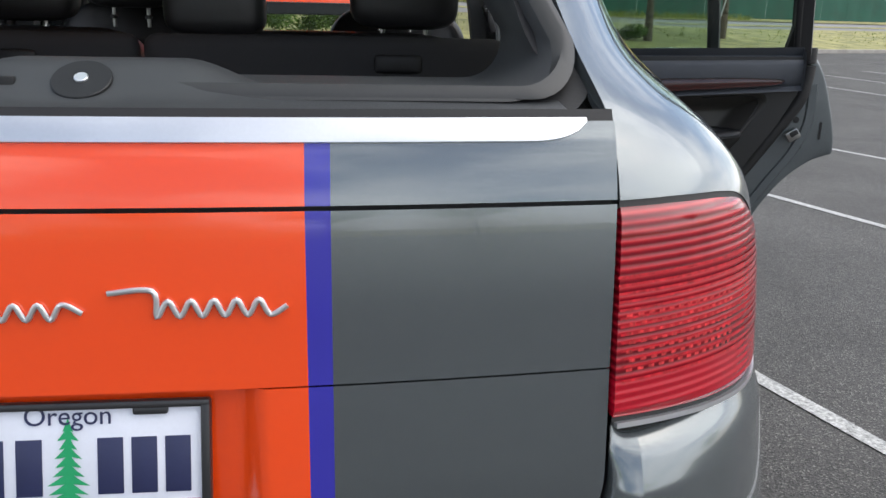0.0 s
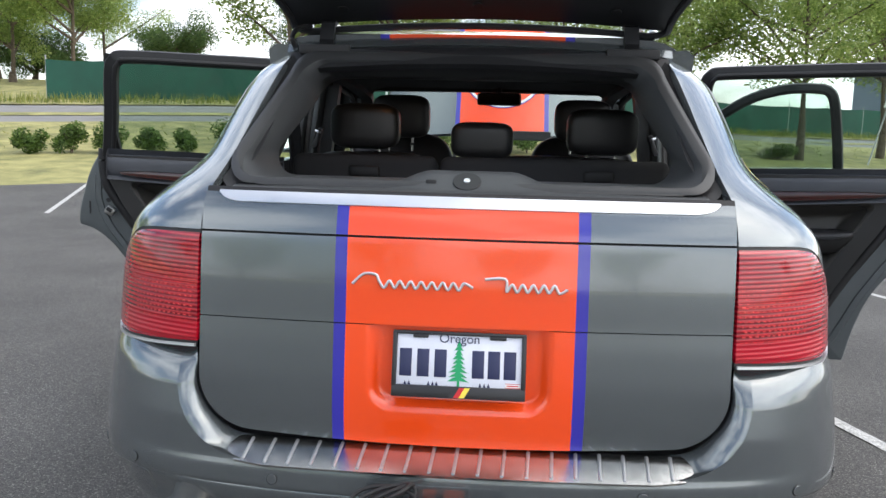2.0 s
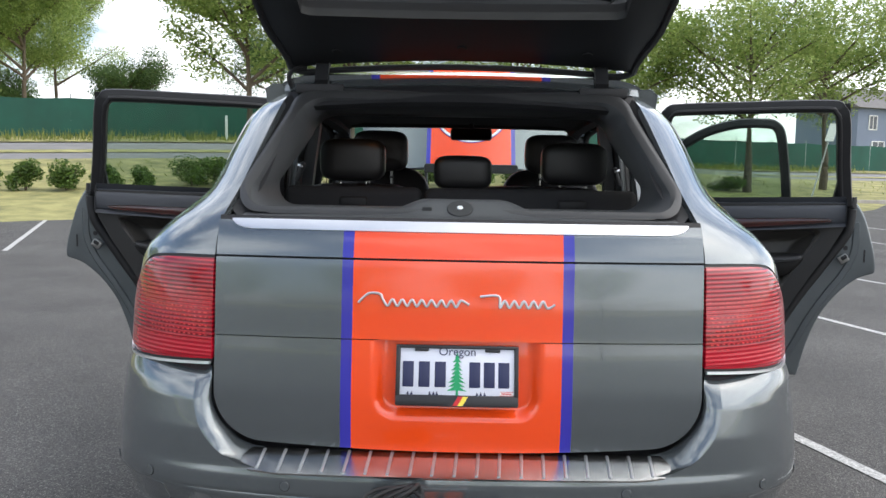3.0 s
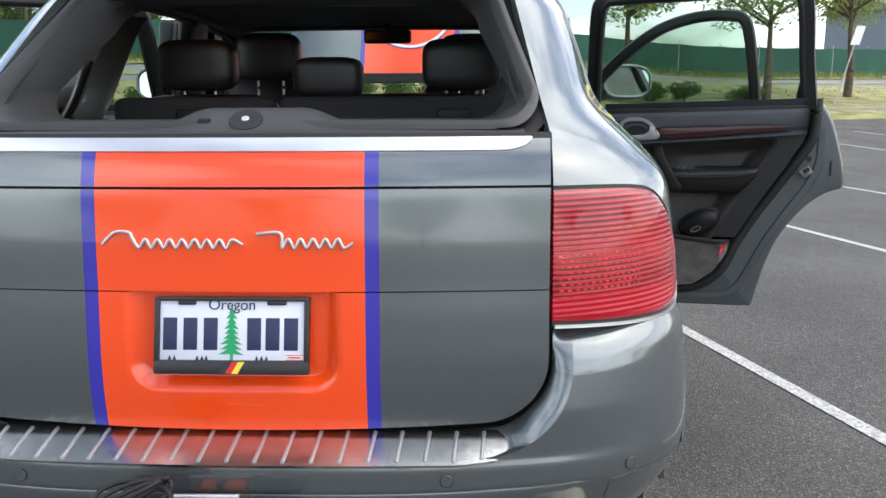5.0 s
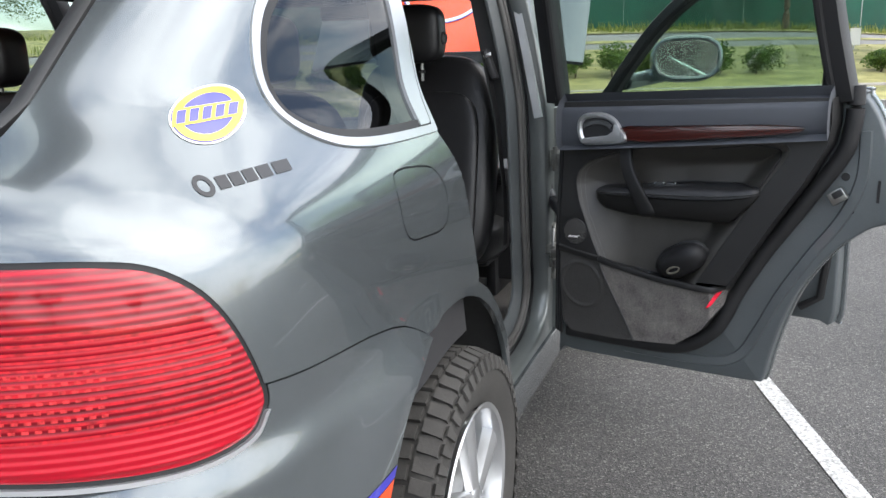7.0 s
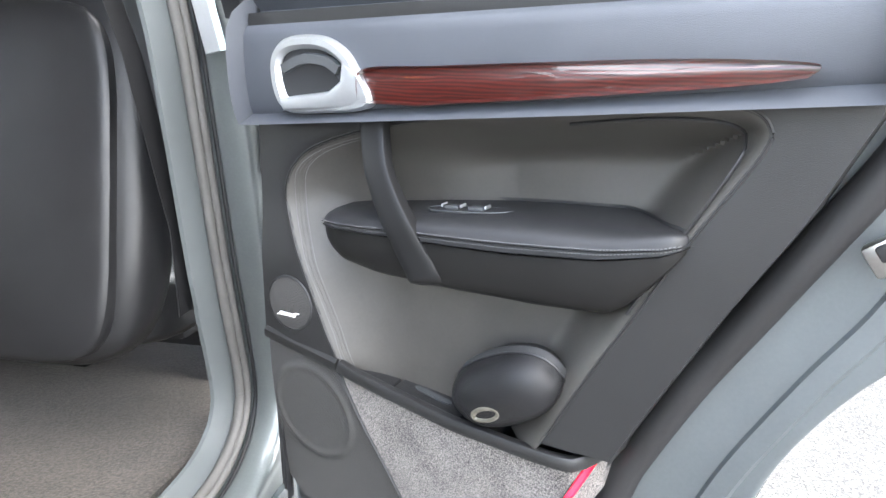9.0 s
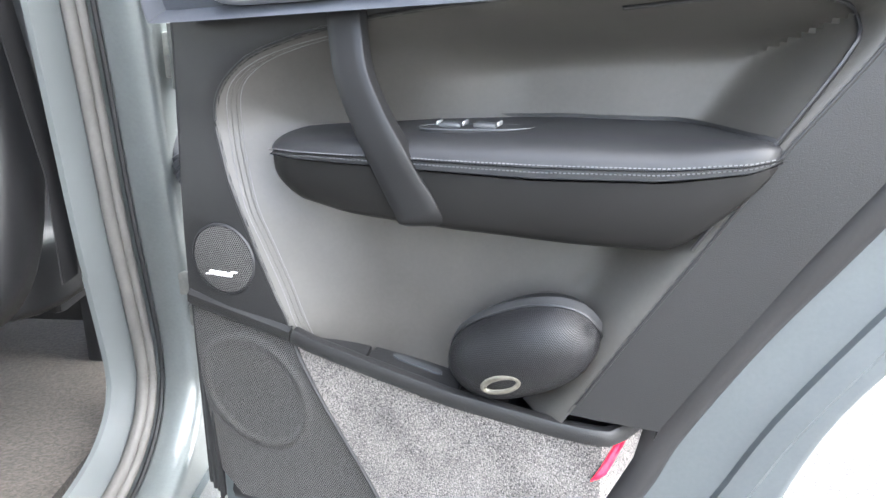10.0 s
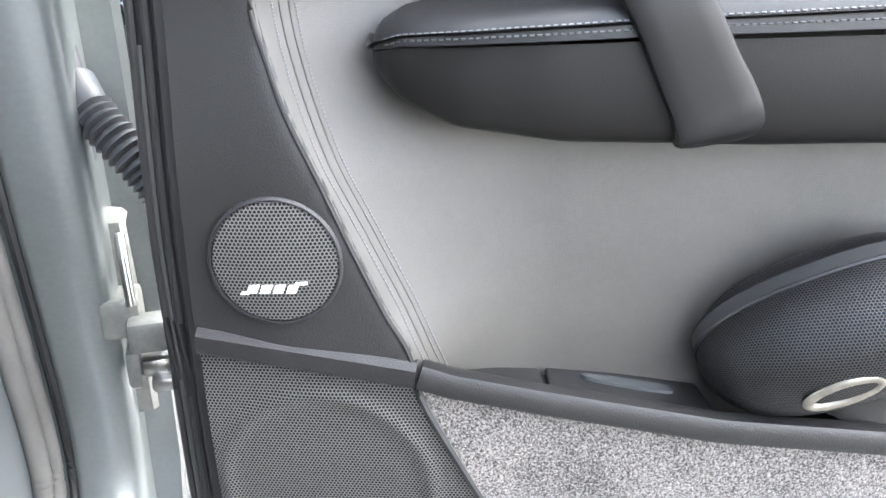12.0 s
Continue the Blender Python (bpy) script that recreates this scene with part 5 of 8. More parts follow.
niche = [(p.x, p.y) for p in spline([(a, b, 0) for a, b in ((0.158, 1.09), (0.162, 1.122), (0.180, 1.148), (0.216, 1.173), (0.284, 1.196), (0.36, 1.213), (0.46, 1.229), (0.58, 1.243), (0.72, 1.253), (0.785, 1.254), (0.812, 1.236), (0.805, 1.205), (0.744, 1.112), (0.690, 1.02), (0.645, 0.945), (0.605, 0.875), (0.565, 0.805), (0.50, 0.70), (0.40, 0.64), (0.30, 0.66), (0.262, 0.76), (0.246, 0.86), (0.228, 0.900), (0.208, 0.947), (0.190, 0.992), (0.174, 1.029), (0.165, 1.06))], 4, True)]
niche_sd = poly_sd(niche)
trim_out = [(0.112, 1.352), (0.109, 1.21), (0.104, 1.08), (0.100, 0.95), (0.097, 0.86), (0.094, 0.70), (0.098, 0.61), (0.13, 0.579), (0.30, 0.585), (0.506, 0.607), (0.587, 0.67), (0.647, 0.762), (0.668, 0.83), (0.712, 0.91), (0.775, 1.02), (0.85, 1.14), (0.905, 1.25), (0.913, 1.304), (0.910, 1.372), (0.55, 1.366)]
trim_sd = poly_sd(trim_out)


def window_lean(z):
    """How far the window frame leans inwards above the belt."""
    return 0.42 * max(0.0, z - 1.36)


def trim_w(u, z):
    w = ip(u, TRIM) + 0.008 * smooth01(1.10, 0.98, z) * smooth01(0.34, 0.24, u)
    if z > 1.222 + 0.06 * max(0.0, u - 0.1):
        w += 0.008 * smooth01(0.0, 0.02, z - 1.222 - 0.06 * max(0.0, u - 0.1))
    w -= 0.020 * smooth01(1.345, 1.38, z - 0.028 * u)
    deep = ip(u, [(0.15, 0.042), (0.30, 0.062), (0.5, 0.076), (0.8, 0.078)])
    deep *= 0.72 + 0.50 * smooth01(0.85, 1.2, z)
    e = max(0.0, niche_sd(u, z))
    bowl, step = 1 - math.exp(-e / 0.048), smooth01(0.0, 0.075, e) ** 0.9
    k = smooth01(0.50, 0.34, u)
    w -= deep * (bowl * k * smooth01(-0.004, 0.006, e) + step * (1 - k))
    return w


def arm_section(u):
    """Lower edge, seam, upper edge and outer depth of the armrest along the door."""
    lo = ip(u, [(0.226, 1.060), (0.230, 1.050), (0.244, 1.037), (0.275, 1.022), (0.338, 1.013), (0.45, 1.010), (0.576, 1.010), (0.655, 1.014), (0.675, 1.025), (0.70, 1.050), (0.730, 1.084), (0.740, 1.098), (0.747, 1.105)])
    seam = ip(u, [(0.226, 1.064), (0.25, 1.069), (0.306, 1.071), (0.381, 1.073), (0.537, 1.075), (0.651, 1.083), (0.72, 1.096), (0.747, 1.106)])
    hi = ip(u, [(0.226, 1.067), (0.231, 1.078), (0.245, 1.086), (0.265, 1.089), (0.31, 1.094), (0.41, 1.104), (0.536, 1.113), (0.648, 1.117), (0.70, 1.119), (0.73, 1.119), (0.741, 1.115), (0.747, 1.108)])
    out = ip(u, [(0.226, 0.088), (0.230, 0.102), (0.24, 0.117), (0.255, 0.128), (0.28, 0.138), (0.33, 0.145), (0.45, 0.150), (0.60, 0.149), (0.68, 0.147), (0.72, 0.142), (0.735, 0.135), (0.743, 0.121), (0.747, 0.100)])
    return lo, seam, hi, out


def build_rear_door(side):
    global SIDE, R, SWING, HINGEX
    SIDE, SWING = side, 18 if side > 0 else 15
    HINGEX = 0.985 if side > 0 else 0.885
    R = hinge_frame(HINGEX, 2.177, SWING)
    shell_out = spline([(a, b, 0) for a, b in ((0.044, 0.53), (0.07, 0.482), (0.25, 0.482), (0.60, 0.497), (0.735, 0.505), (0.757, 0.515), (0.775, 0.60), (0.80, 0.70), (0.845, 0.82), (0.92, 0.935), (1.0, 1.01), (1.055, 1.035), (1.075, 1.05), (1.07, 1.12), (1.045, 1.22), (1.015, 1.31), (0.975, 1.375), (0.93, 1.395), (0.5, 1.375), (0.075, 1.355), (0.044, 1.30))], 4, True)
    outline = [(p.x, p.y) for p in shell_out]
    cx, cz = 0.5, 0.95
    inner = [(cx + (a - cx) * 0.988, cz + (b - cz) * 0.985) for a, b in outline]
    door = part("rear_door", slab(outline, -0.055, -0.028, R, 0.004), PAINT, car, "opened rear door with black leather trim and wood strip")
    # body-coloured sheet metal, its shade painted in with the darker base
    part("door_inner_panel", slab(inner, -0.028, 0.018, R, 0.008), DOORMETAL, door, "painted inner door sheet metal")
    # raised pressing along the rear edge of the sheet metal
    ridge = spline([(a, b, 0) for a, b in ((0.30, 0.535), (0.58, 0.548), (0.68, 0.585), (0.735, 0.68), (0.79, 0.80), (0.865, 0.93), (0.935, 1.04), (0.975, 1.15), (0.975, 1.28))], 6)
    part("pressing", sweep([R(p.x, 0.017, p.y) for p in ridge], [(-0.02, -0.004), (0.02, -0.004), (0.012, 0.007), (-0.012, 0.007)], up=tuple(R(0, 1, 0) - R(0, 0, 0))), DOORMETAL, door)
    rubber = spline([(a, b, 0) for a, b in ((0.10, 0.565), (0.30, 0.568), (0.50, 0.585), (0.60, 0.65), (0.64, 0.715), (0.668, 0.785), (0.735, 0.91), (0.797, 1.008), (0.862, 1.11), (0.927, 1.215), (0.943, 1.28), (0.948, 1.34), (0.945, 1.40))], 6)
    part("door_seal", tube([R(p.x, 0.038, p.y) for p in rubber], 0.023, 10), RUBBER, door)
    # hinge-side face of the door: dark moulded cover with a ribbed seal
    face = [(0.100, 0.088), (0.094, 0.070), (0.084, 0.064), (0.078, 0.066), (0.074, 0.060), (0.066, 0.058), (0.060, 0.050), (0.052, 0.046), (0.046, 0.032), (0.037, 0.014), (0.030, -0.002), (0.024, -0.018), (0.020, -0.035)]
    part("edge_strip", panel(lambda i, z: R(face[int(i)][0] + 0.012 * smooth01(0.9, 1.2, z), face[int(i)][1], z), list(range(len(face))), lin(0.56, 1.36, 14)), PLASTIC, door, "dark moulded door-edge cover")
    for u_, w_, r_ in ((0.0905, 0.069, 0.0045), (0.070, 0.0595, 0.0035), (0.0555, 0.048, 0.004)):
        part("edge_seal", tube([R(u_ + 0.012 * smooth01(0.9, 1.2, z), w_, z) for z in lin(0.56, 1.36, 14)], r_, 8), RUBBER, door)
    part("edge_bead", tube([R(0.0625 + 0.012 * smooth01(0.9, 1.2, z), 0.0555, z) for z in lin(0.62, 1.066, 10)], 0.0022, 8), SEAL, door)
    part("edge_plug", disc(R(0.100, 0.081, 1.085), (R(-1, 0, 0) - R(0, 0, 0)) * 0.8 + (R(0, 1, 0) - R(0, 0, 0)) * 0.6, 0.003, 0.002, 12), RUBBER, door)

    def low_w(u, z):
        return ip(u, POCKET) * (1 - 0.22 * smooth01(0.83, 0.60, z)) + 0.0028 * math.exp(-((math.hypot(u - 0.178, z - 0.755) - 0.0765) / 0.006) ** 2)

    us = lin(0.045, 0.93, 90)
    part("trim_panel", panel(lambda u, z: R(u, trim_w(u, z), z), us, lin(0.83, 1.39, 60), [lambda p: trim_at(p, trim_sd), lambda p: 0.003 - trim_at(p, niche_sd), lambda p: p.z - ip(door_u(p), RAILZ) + 0.004], flip=True), DOORPLASTIC, door, "black moulded door trim")
    edge_u = trim_out + trim_out[:1]
    fold = [(edge_u[i][0] + (edge_u[i + 1][0] - edge_u[i][0]) * k / 6, edge_u[i][1] + (edge_u[i + 1][1] - edge_u[i][1]) * k / 6) for i in range(len(edge_u) - 1) for k in range(6)]
    fold.append(fold[0])
    part("trim_return", panel(lambda i, v: R(fold[int(i)][0] + 0.004 * v, (trim_w(*fold[int(i)]) if fold[int(i)][1] > ip(fold[int(i)][0], RAILZ) else low_w(*fold[int(i)])) * (1 - v) + 0.028 * v, fold[int(i)][1]), list(range(len(fold))), lin(0, 1, 3)), DOORPLASTIC, door)
    part("leather_insert", panel(lambda u, z: R(u, trim_w(u, z), z), lin(0.14, 0.82, 130), lin(0.78, 1.28, 110), [lambda p: trim_at(p, niche_sd), lambda p: p.z - ip(door_u(p), RAILZ) + (0.006 if door_u(p) < 0.30 else 0.03 if door_u(p) < 0.5 else -0.002)], flip=True), INSERT, door, "grey leather insert with stitched edge")
    k0 = max(range(len(niche)), key=lambda i: niche[i][1] < 0.84 and niche[i - 1][1] < 0.84 and niche[(i + 1) % len(niche)][1] >= 0.84)
    border = [q for q in niche[k0:] + niche[:k0] if q[1] > 0.838]
    part("insert_border", tube([R(a, trim_w(a, b) - 0.0005, b) for a, b in border], 0.0018, 8), DOORPLASTIC, door)
    # stitched seam in the insert
    seam = spline([(a, b, 0) for a, b in ((0.33, 1.198), (0.26, 1.180), (0.210, 1.160), (0.180, 1.134), (0.172, 1.10), (0.179, 1.055), (0.195, 1.004), (0.216, 0.957), (0.242, 0.899), (0.260, 0.853))], 10)
    for off in (0.0, 0.005):
        part("seam_roll", tube([R(p.x + off, trim_w(p.x + off, p.y) - 0.0001, p.y) for p in seam], 0.0007, 6), INSERT, door)
    edge_seam = spline([(a, b, 0) for a, b in ((0.60, 1.226), (0.70, 1.238), (0.765, 1.236), (0.785, 1.218), (0.778, 1.190), (0.728, 1.104), (0.680, 1.02))], 8)
    part("seam_roll", tube([R(p.x, trim_w(p.x, p.y) + 0.0028, p.y) for p in edge_seam], 0.0022, 6), LEATHER, door)
    stitches = []
    for off in (-0.0035, 0.0085):
        for i in range(0, len(seam) - 1):
            for h in (0.1, 0.6):
                a, b = seam[i].lerp(seam[i + 1], h), seam[i].lerp(seam[i + 1], h + 0.28)
                stitches.append(tube([R(a.x + off, trim_w(a.x + off, a.y) + 0.0006, a.y), R(b.x + off, trim_w(b.x + off, b.y) + 0.0006, b.y)], 0.0005, 4))
    sob = part("stitching", join(*stitches), THREAD, door)
    sob["kind"] = "stuff"

    # padded band under the window, wood strip, bright handle surround
    def band(u, v):
        lo = 1.214 + 0.085 * max(0, u - 0.12)
        z = lo + (1.352 + 0.028 * u - lo) * v
        return R(u, trim_w(u, 1.30) + 0.002 + 0.010 * math.sin(math.pi * min(1, v * 1.05)) ** 0.5 - 0.03 * smooth01(0.8, 1.0, v), z)

    part("belt_pad", panel(band, lin(0.110, 0.910, 50), lin(0, 1, 14), depth=0.03, flip=True), BAND, door, "soft blue-grey belt pad")
    wood = [(p.x, p.y) for p in spline([(a, b, 0) for a, b in ((0.340, 1.240), (0.334, 1.279), (0.45, 1.286), (0.60, 1.293), (0.75, 1.298), (0.855, 1.294), (0.80, 1.281), (0.62, 1.263), (0.46, 1.249))], 4, True)]
    part("wood_strip", panel(lambda u, z: R(u, trim_w(u, 1.30) + 0.0135 + 0.3 * min(0.012, max(0, poly_w(u, z))), z), lin(0.33, 0.88, 60), lin(1.245, 1.32, 18), [lambda p: trim_at(p, WOODSD)], depth=0.01, flip=True), WOOD, door, "glossy dark red burl wood strip")
    loop = spline([(a, b, 0) for a, b in ((0.182, 1.268), (0.186, 1.296), (0.210, 1.312), (0.262, 1.314), (0.300, 1.299), (0.322, 1.272), (0.338, 1.248), (0.322, 1.239), (0.27, 1.234), (0.215, 1.231), (0.192, 1.238))], 6, True)
    hb = part("handle_surround", sweep([R(p.x, trim_w(p.x, 1.30) + 0.014, p.y) for p in loop], [(-0.008, -0.012), (0.008, -0.012), (0.009, 0.004), (0.003, 0.010), (-0.005, 0.010), (-0.009, 0.004)], closed_path=True, up=tuple(R(0, 1, 0) - R(0, 0, 0))), SATIN, door, "satin silver inner door handle surround")
    tail_ = [(0.200, 1.226), (0.262, 1.230), (0.30, 1.234), (0.338, 1.239), (0.343, 1.246), (0.322, 1.282), (0.304, 1.292), (0.300, 1.267), (0.28, 1.254), (0.22, 1.246), (0.194, 1.242)]
    part("handle_tail", slab(tail_, trim_w(0.3, 1.3) + 0.0, trim_w(0.3, 1.3) + 0.026, R, 0.004), SATIN, hb)
    part("handle_cup", slab([(p.x, p.y) for p in loop], trim_w(0.27, 1.3) - 0.02, trim_w(0.27, 1.3) + 0.0125, R), PLASTIC, hb)
    lever = spline([(a, b, 0) for a, b in ((0.196, 1.280), (0.232, 1.293), (0.272, 1.291), (0.294, 1.280))], 5)
    part("lever", sweep([R(p.x, trim_w(p.x, 1.3) + 0.018, p.y) for p in lever], [(-0.007, -0.003), (0.007, -0.003), (0.006, 0.004), (-0.006, 0.004)], up=tuple(R(0, 1, 0) - R(0, 0, 0))), GREYPLASTIC, hb)
    # grab strap: a broad band that runs from the handle down round the armrest's underside
    strap = spline([R(*q) for q in ((0.331, 0.098, 1.252), (0.333, 0.112, 1.243), (0.335, 0.123, 1.225), (0.340, 0.132, 1.20), (0.352, 0.144, 1.16), (0.372, 0.150, 1.12), (0.391, 0.152, 1.088), (0.408, 0.1485, 1.055), (0.4165, 0.1460, 1.040), (0.422, 0.1435, 1.027), (0.4235, 0.133, 1.0200))], 6)
    band_ = [(-0.0185, -0.012), (0.0185, -0.012), (0.0190, 0.000), (0.0182, 0.0026), (0.0158, 0.0040), (0.008, 0.0048), (-0.008, 0.0048), (-0.0158, 0.0040), (-0.0182, 0.0026), (-0.0190, 0.000)]
    part("grab_strap", sweep(strap, band_, up=tuple(R(0, 1, 0) - R(0, 0, 0)), scale=lambda t: 1.0 + 0.30 * smooth01(0.35, 0.95, t)), STRAP, door, "smooth dark grey grab strap")

    # armrest: padded top and plain lower shell
    def arm(u, a, grow=0.0):
        lo, seam_z, hi, out = arm_section(u)
        back = trim_w(u, seam_z) - 0.005
        ca, sa = math.cos(a), math.sin(a)
        if sa >= 0:
            return R(u, back + (out - back + grow) * abs(ca) ** 0.5, seam_z + (hi - seam_z + grow) * sa ** 0.62)
        return R(u, back + (out - back + grow) * abs(ca) ** 0.17, seam_z + (lo - seam_z - grow) * abs(sa) ** 0.9)

    au = [0.2265 + 0.520 * (1 - math.cos(math.pi * t)) / 2 for t in lin(0, 1, 60)]
    arm_ob = part("armrest", panel(lambda u, a: arm(u, a), au, [-math.pi / 2 * t for t in (1.0, 0.985, 0.96, 0.93, 0.89, 0.84, 0.77, 0.68, 0.56, 0.42, 0.28, 0.15, 0.06, 0.0)], flip=True), ARMSHELL, door, "plain dark armrest shell")
    part("armrest_pad", panel(lambda u, a: arm(u, a, 0.003), au, lin(0.16, math.pi / 2, 16), depth=0.004, flip=True), ARMLEATHER, arm_ob, "stitched leather armrest pad")
    part("pad_lip", panel(lambda u, a: arm(u, a, 0.0018), au, lin(0.02, 0.15, 5), depth=0.003, flip=True), ARMLEATHER, arm_ob)
    st = []
    for u in lin(0.236, 0.735, 124):
        for a, g in ((0.20, 0.0038), (0.085, 0.0026)):
            st.append(tube([arm(u, a, g), arm(u + 0.0024, a, g)], 0.0006, 4))
    sob = part("stitching", join(*st), THREAD, arm_ob)
    sob["kind"] = "stuff"
    sw = [(p.x, p.y) for p in spline([(0.405, 0.078, 0), (0.425, 0.062, 0), (0.495, 0.056, 0), (0.522, 0.068, 0), (0.495, 0.086, 0), (0.425, 0.092, 0)], 4, True)]
    ztop = 1.1055
    plt_ = slab([(a, b) for a, b in sw], 0, 1, lambda u, w, d: R(u, d + 0.025, ztop + 0.05 * (u - 0.44) + 0.004 * w))
    swo = part("switch_plate", plt_, PLASTIC, arm_ob)
    for a in (0.438, 0.474):
        part("switch", box(-0.012, 0.012, -0.007, 0.007, 0, 0.007, 0.003, m=Matrix.Translation(R(a, 0.099, ztop + 0.05 * (a - 0.44) + 0.002)) @ Matrix.Rotation(radians(-SWING), 4, "Z")), GREYPLASTIC, swo)

    for a in (0.425, 0.4525, 0.488):
        part("switch_edge", box(-0.0012, 0.0012, -0.007, 0.007, 0.004, 0.0085, 0.001, m=Matrix.Translation(R(a, 0.099, ztop + 0.05 * (a - 0.44) + 0.002)) @ Matrix.Rotation(radians(-SWING), 4, "Z")), CHROME, swo)
    part("switch_rim", tube([R(p[0], p[1] + 0.025, ztop + 0.05 * (p[0] - 0.44) + 0.004) for p in sw], 0.0009, 6, closed_path=True), GREYPLASTIC, swo)

    # loudspeakers, pocket, carpeted lower panel
    nrm = tuple(R(0, 1, 0) - R(0, 0, 0))

    def flat(o):
        du, dz = (R(1, 0, 0) - R(0, 0, 0)), Vector((0, 0, 1))

        def f(co):
            c = Vector((co.x * SIDE if side < 0 else co.x, co.y, co.z))
            return (c.dot(du), c.z)
        return f

    spk = part("speaker_grille", disc(R(0.160, trim_w(0.160, 0.936) - 0.003, 0.936), nrm, 0.0415, 0.005, 48, dome=0.003), GRILLE, door, "round perforated speaker grille", uv=flat(0))
    part("speaker_ring", disc(R(0.160, trim_w(0.160, 0.936) - 0.002, 0.936), nrm, 0.0437, 0.0050, 56, hole=0.0413), PLASTIC, spk)
    mw = trim_w(0.160, 0.936) + 0.0062
    for k in range(4):
        u0 = 0.1405 + 0.0085 * k
        bm = slab([(u0, 0.9165), (u0 + 0.0066, 0.9168), (u0 + 0.0088, 0.9220), (u0 + 0.0022, 0.9217)], mw - 0.002, mw, R)
        part("maker_mark", bm, WHITE, spk, "slim slanted white bar", smooth=False)
    for ua, ub, za in ((0.1365, 0.142, 0.9158), (0.172, 0.180, 0.9222)):
        part("maker_mark", slab([(ua, za), (ub, za + 0.0002), (ub + 0.0006, za + 0.0016), (ua + 0.0006, za + 0.0014)], mw - 0.002, mw, R), WHITE, spk, "slim slanted white bar", smooth=False)

    split = [(0.58, 0.370), (0.659, 0.333), (0.749, 0.289), (0.84, 0.246), (0.88, 0.238)]
    lz = lin(0.575, 0.885, 46)
    part("lower_grille", panel(lambda u, z: R(u, low_w(u, z), z), lin(0.045, 0.38, 110), lin(0.575, 0.885, 100), [lambda p: trim_at(p, trim_sd), lambda p: ip(p.z, split) - door_u(p) - 0.002, lambda p: ip(door_u(p), RAILZ) - p.z], flip=True), GRILLE, door, "large perforated lower speaker cover", uv=flat(0))
    part("carpet_panel", panel(lambda u, z: R(u, low_w(u, z), z), lin(0.20, 0.66, 70), lz, [lambda p: trim_at(p, trim_sd), lambda p: door_u(p) - ip(p.z, split) - 0.002, lambda p: ip(door_u(p), RAILZ) - p.z], flip=True), CARPET, door, "speckled grey carpet on the door pocket")
    for ua, ub, prof_, dz in ((0.099, 0.247, [(-0.012, -0.012), (0.006, -0.012), (0.0085, -0.006), (0.0085, 0.0), (0.007, 0.006), (0.002, 0.0095), (-0.008, 0.010), (-0.013, 0.006), (-0.014, 0.0)], 0.0), (0.249, 0.648, [(-0.012, -0.003), (0.004, -0.003), (0.0072, -0.001), (0.0080, 0.003), (0.006, 0.0075), (0.001, 0.0098), (-0.008, 0.0100), (-0.012, 0.008), (-0.0135, 0.002)], -0.003)):
        rail = [R(u, ip(u, RAILW) + 0.002, ip(u, RAILZ) + dz * smooth01(0.249, 0.27, u)) for u in lin(ua, ub, 40)]
        part("pocket_rail", sweep(rail, prof_, up=nrm), DOORPLASTIC, door, "moulded black pocket edge")
    part("split_trim", tube([R(ip(z, split), low_w(ip(z, split), z) + 0.001, z) for z in lin(0.59, 0.846, 12)], 0.0028, 6), PLASTIC, door)
    part("pocket_floor", panel(lambda u, v: R(u, 0.03 + (ip(u, POCKET) - 0.05) * v, ip(u, RAILZ) - 0.004 - 0.05 * smooth01(0.445, 0.465, u)), lin(0.25, 0.64, 40), lin(0, 1, 6), flip=False), PLASTIC, door)
    part("pocket_tray", slab([(q.x, q.y) for q in spline([(0.256, 0.100, 0), (0.264, 0.086, 0), (0.286, 0.068, 0), (0.312, 0.055, 0), (0.331, 0.049, 0), (0.332, 0.075, 0), (0.333, 0.104, 0), (0.295, 0.104, 0)], 3, True)], 0, 1, lambda u, w, d: R(u, d, ip(u, RAILZ) - 0.004 + 0.005 * w), 0.002), DOORPLASTIC, door)
    part("cubby_lid", slab([(0.336, 0.045), (0.444, 0.045), (0.452, 0.112), (0.338, 0.108)], 0, 1, lambda u, w, d: R(u, d, ip(u, RAILZ) - 0.004 + 0.006 * w), 0.002), DOORPLASTIC, door)
    part("lid_grip", slab([(p.x, p.y) for p in spline([(0.366, 0.080, 0), (0.371, 0.088, 0), (0.420, 0.091, 0), (0.424, 0.086, 0), (0.416, 0.081, 0)], 3, True)], 0, 1, lambda u, w, d: R(u, d, ip(u, RAILZ) + 0.0015 + 0.003 * w)), GREYPLASTIC, door)
    part("red_reflector", panel(lambda a, b: R(0.604 + 0.013 * a + 0.022 * b, low_w(0.604 + 0.013 * a + 0.022 * b, 0.748 + 0.046 * b + 0.010 * a) + 0.002, 0.748 + 0.046 * b + 0.010 * a), lin(0, 1, 5), lin(0, 1, 6), depth=0.003, flip=True), REFLECTOR, door, "red door-edge reflector")
    # latch and holes in the rear edge
    part("latch", box(-0.022, 0.022, -0.012, 0.012, -0.018, 0.018, 0.004, m=Matrix.Translation(R(0.925, 0.045, 1.105)) @ Matrix.Rotation(radians(-SWING), 4, "Z") @ Matrix.Rotation(radians(-35), 4, "Y")), STEEL, door)
    part("latch_slot", box(-0.014, 0.014, -0.006, 0.006, -0.009, 0.009, 0.003, m=Matrix.Translation(R(0.926, 0.055, 1.112)) @ Matrix.Rotation(radians(-SWING), 4, "Z") @ Matrix.Rotation(radians(-35), 4, "Y")), RUBBER, door)
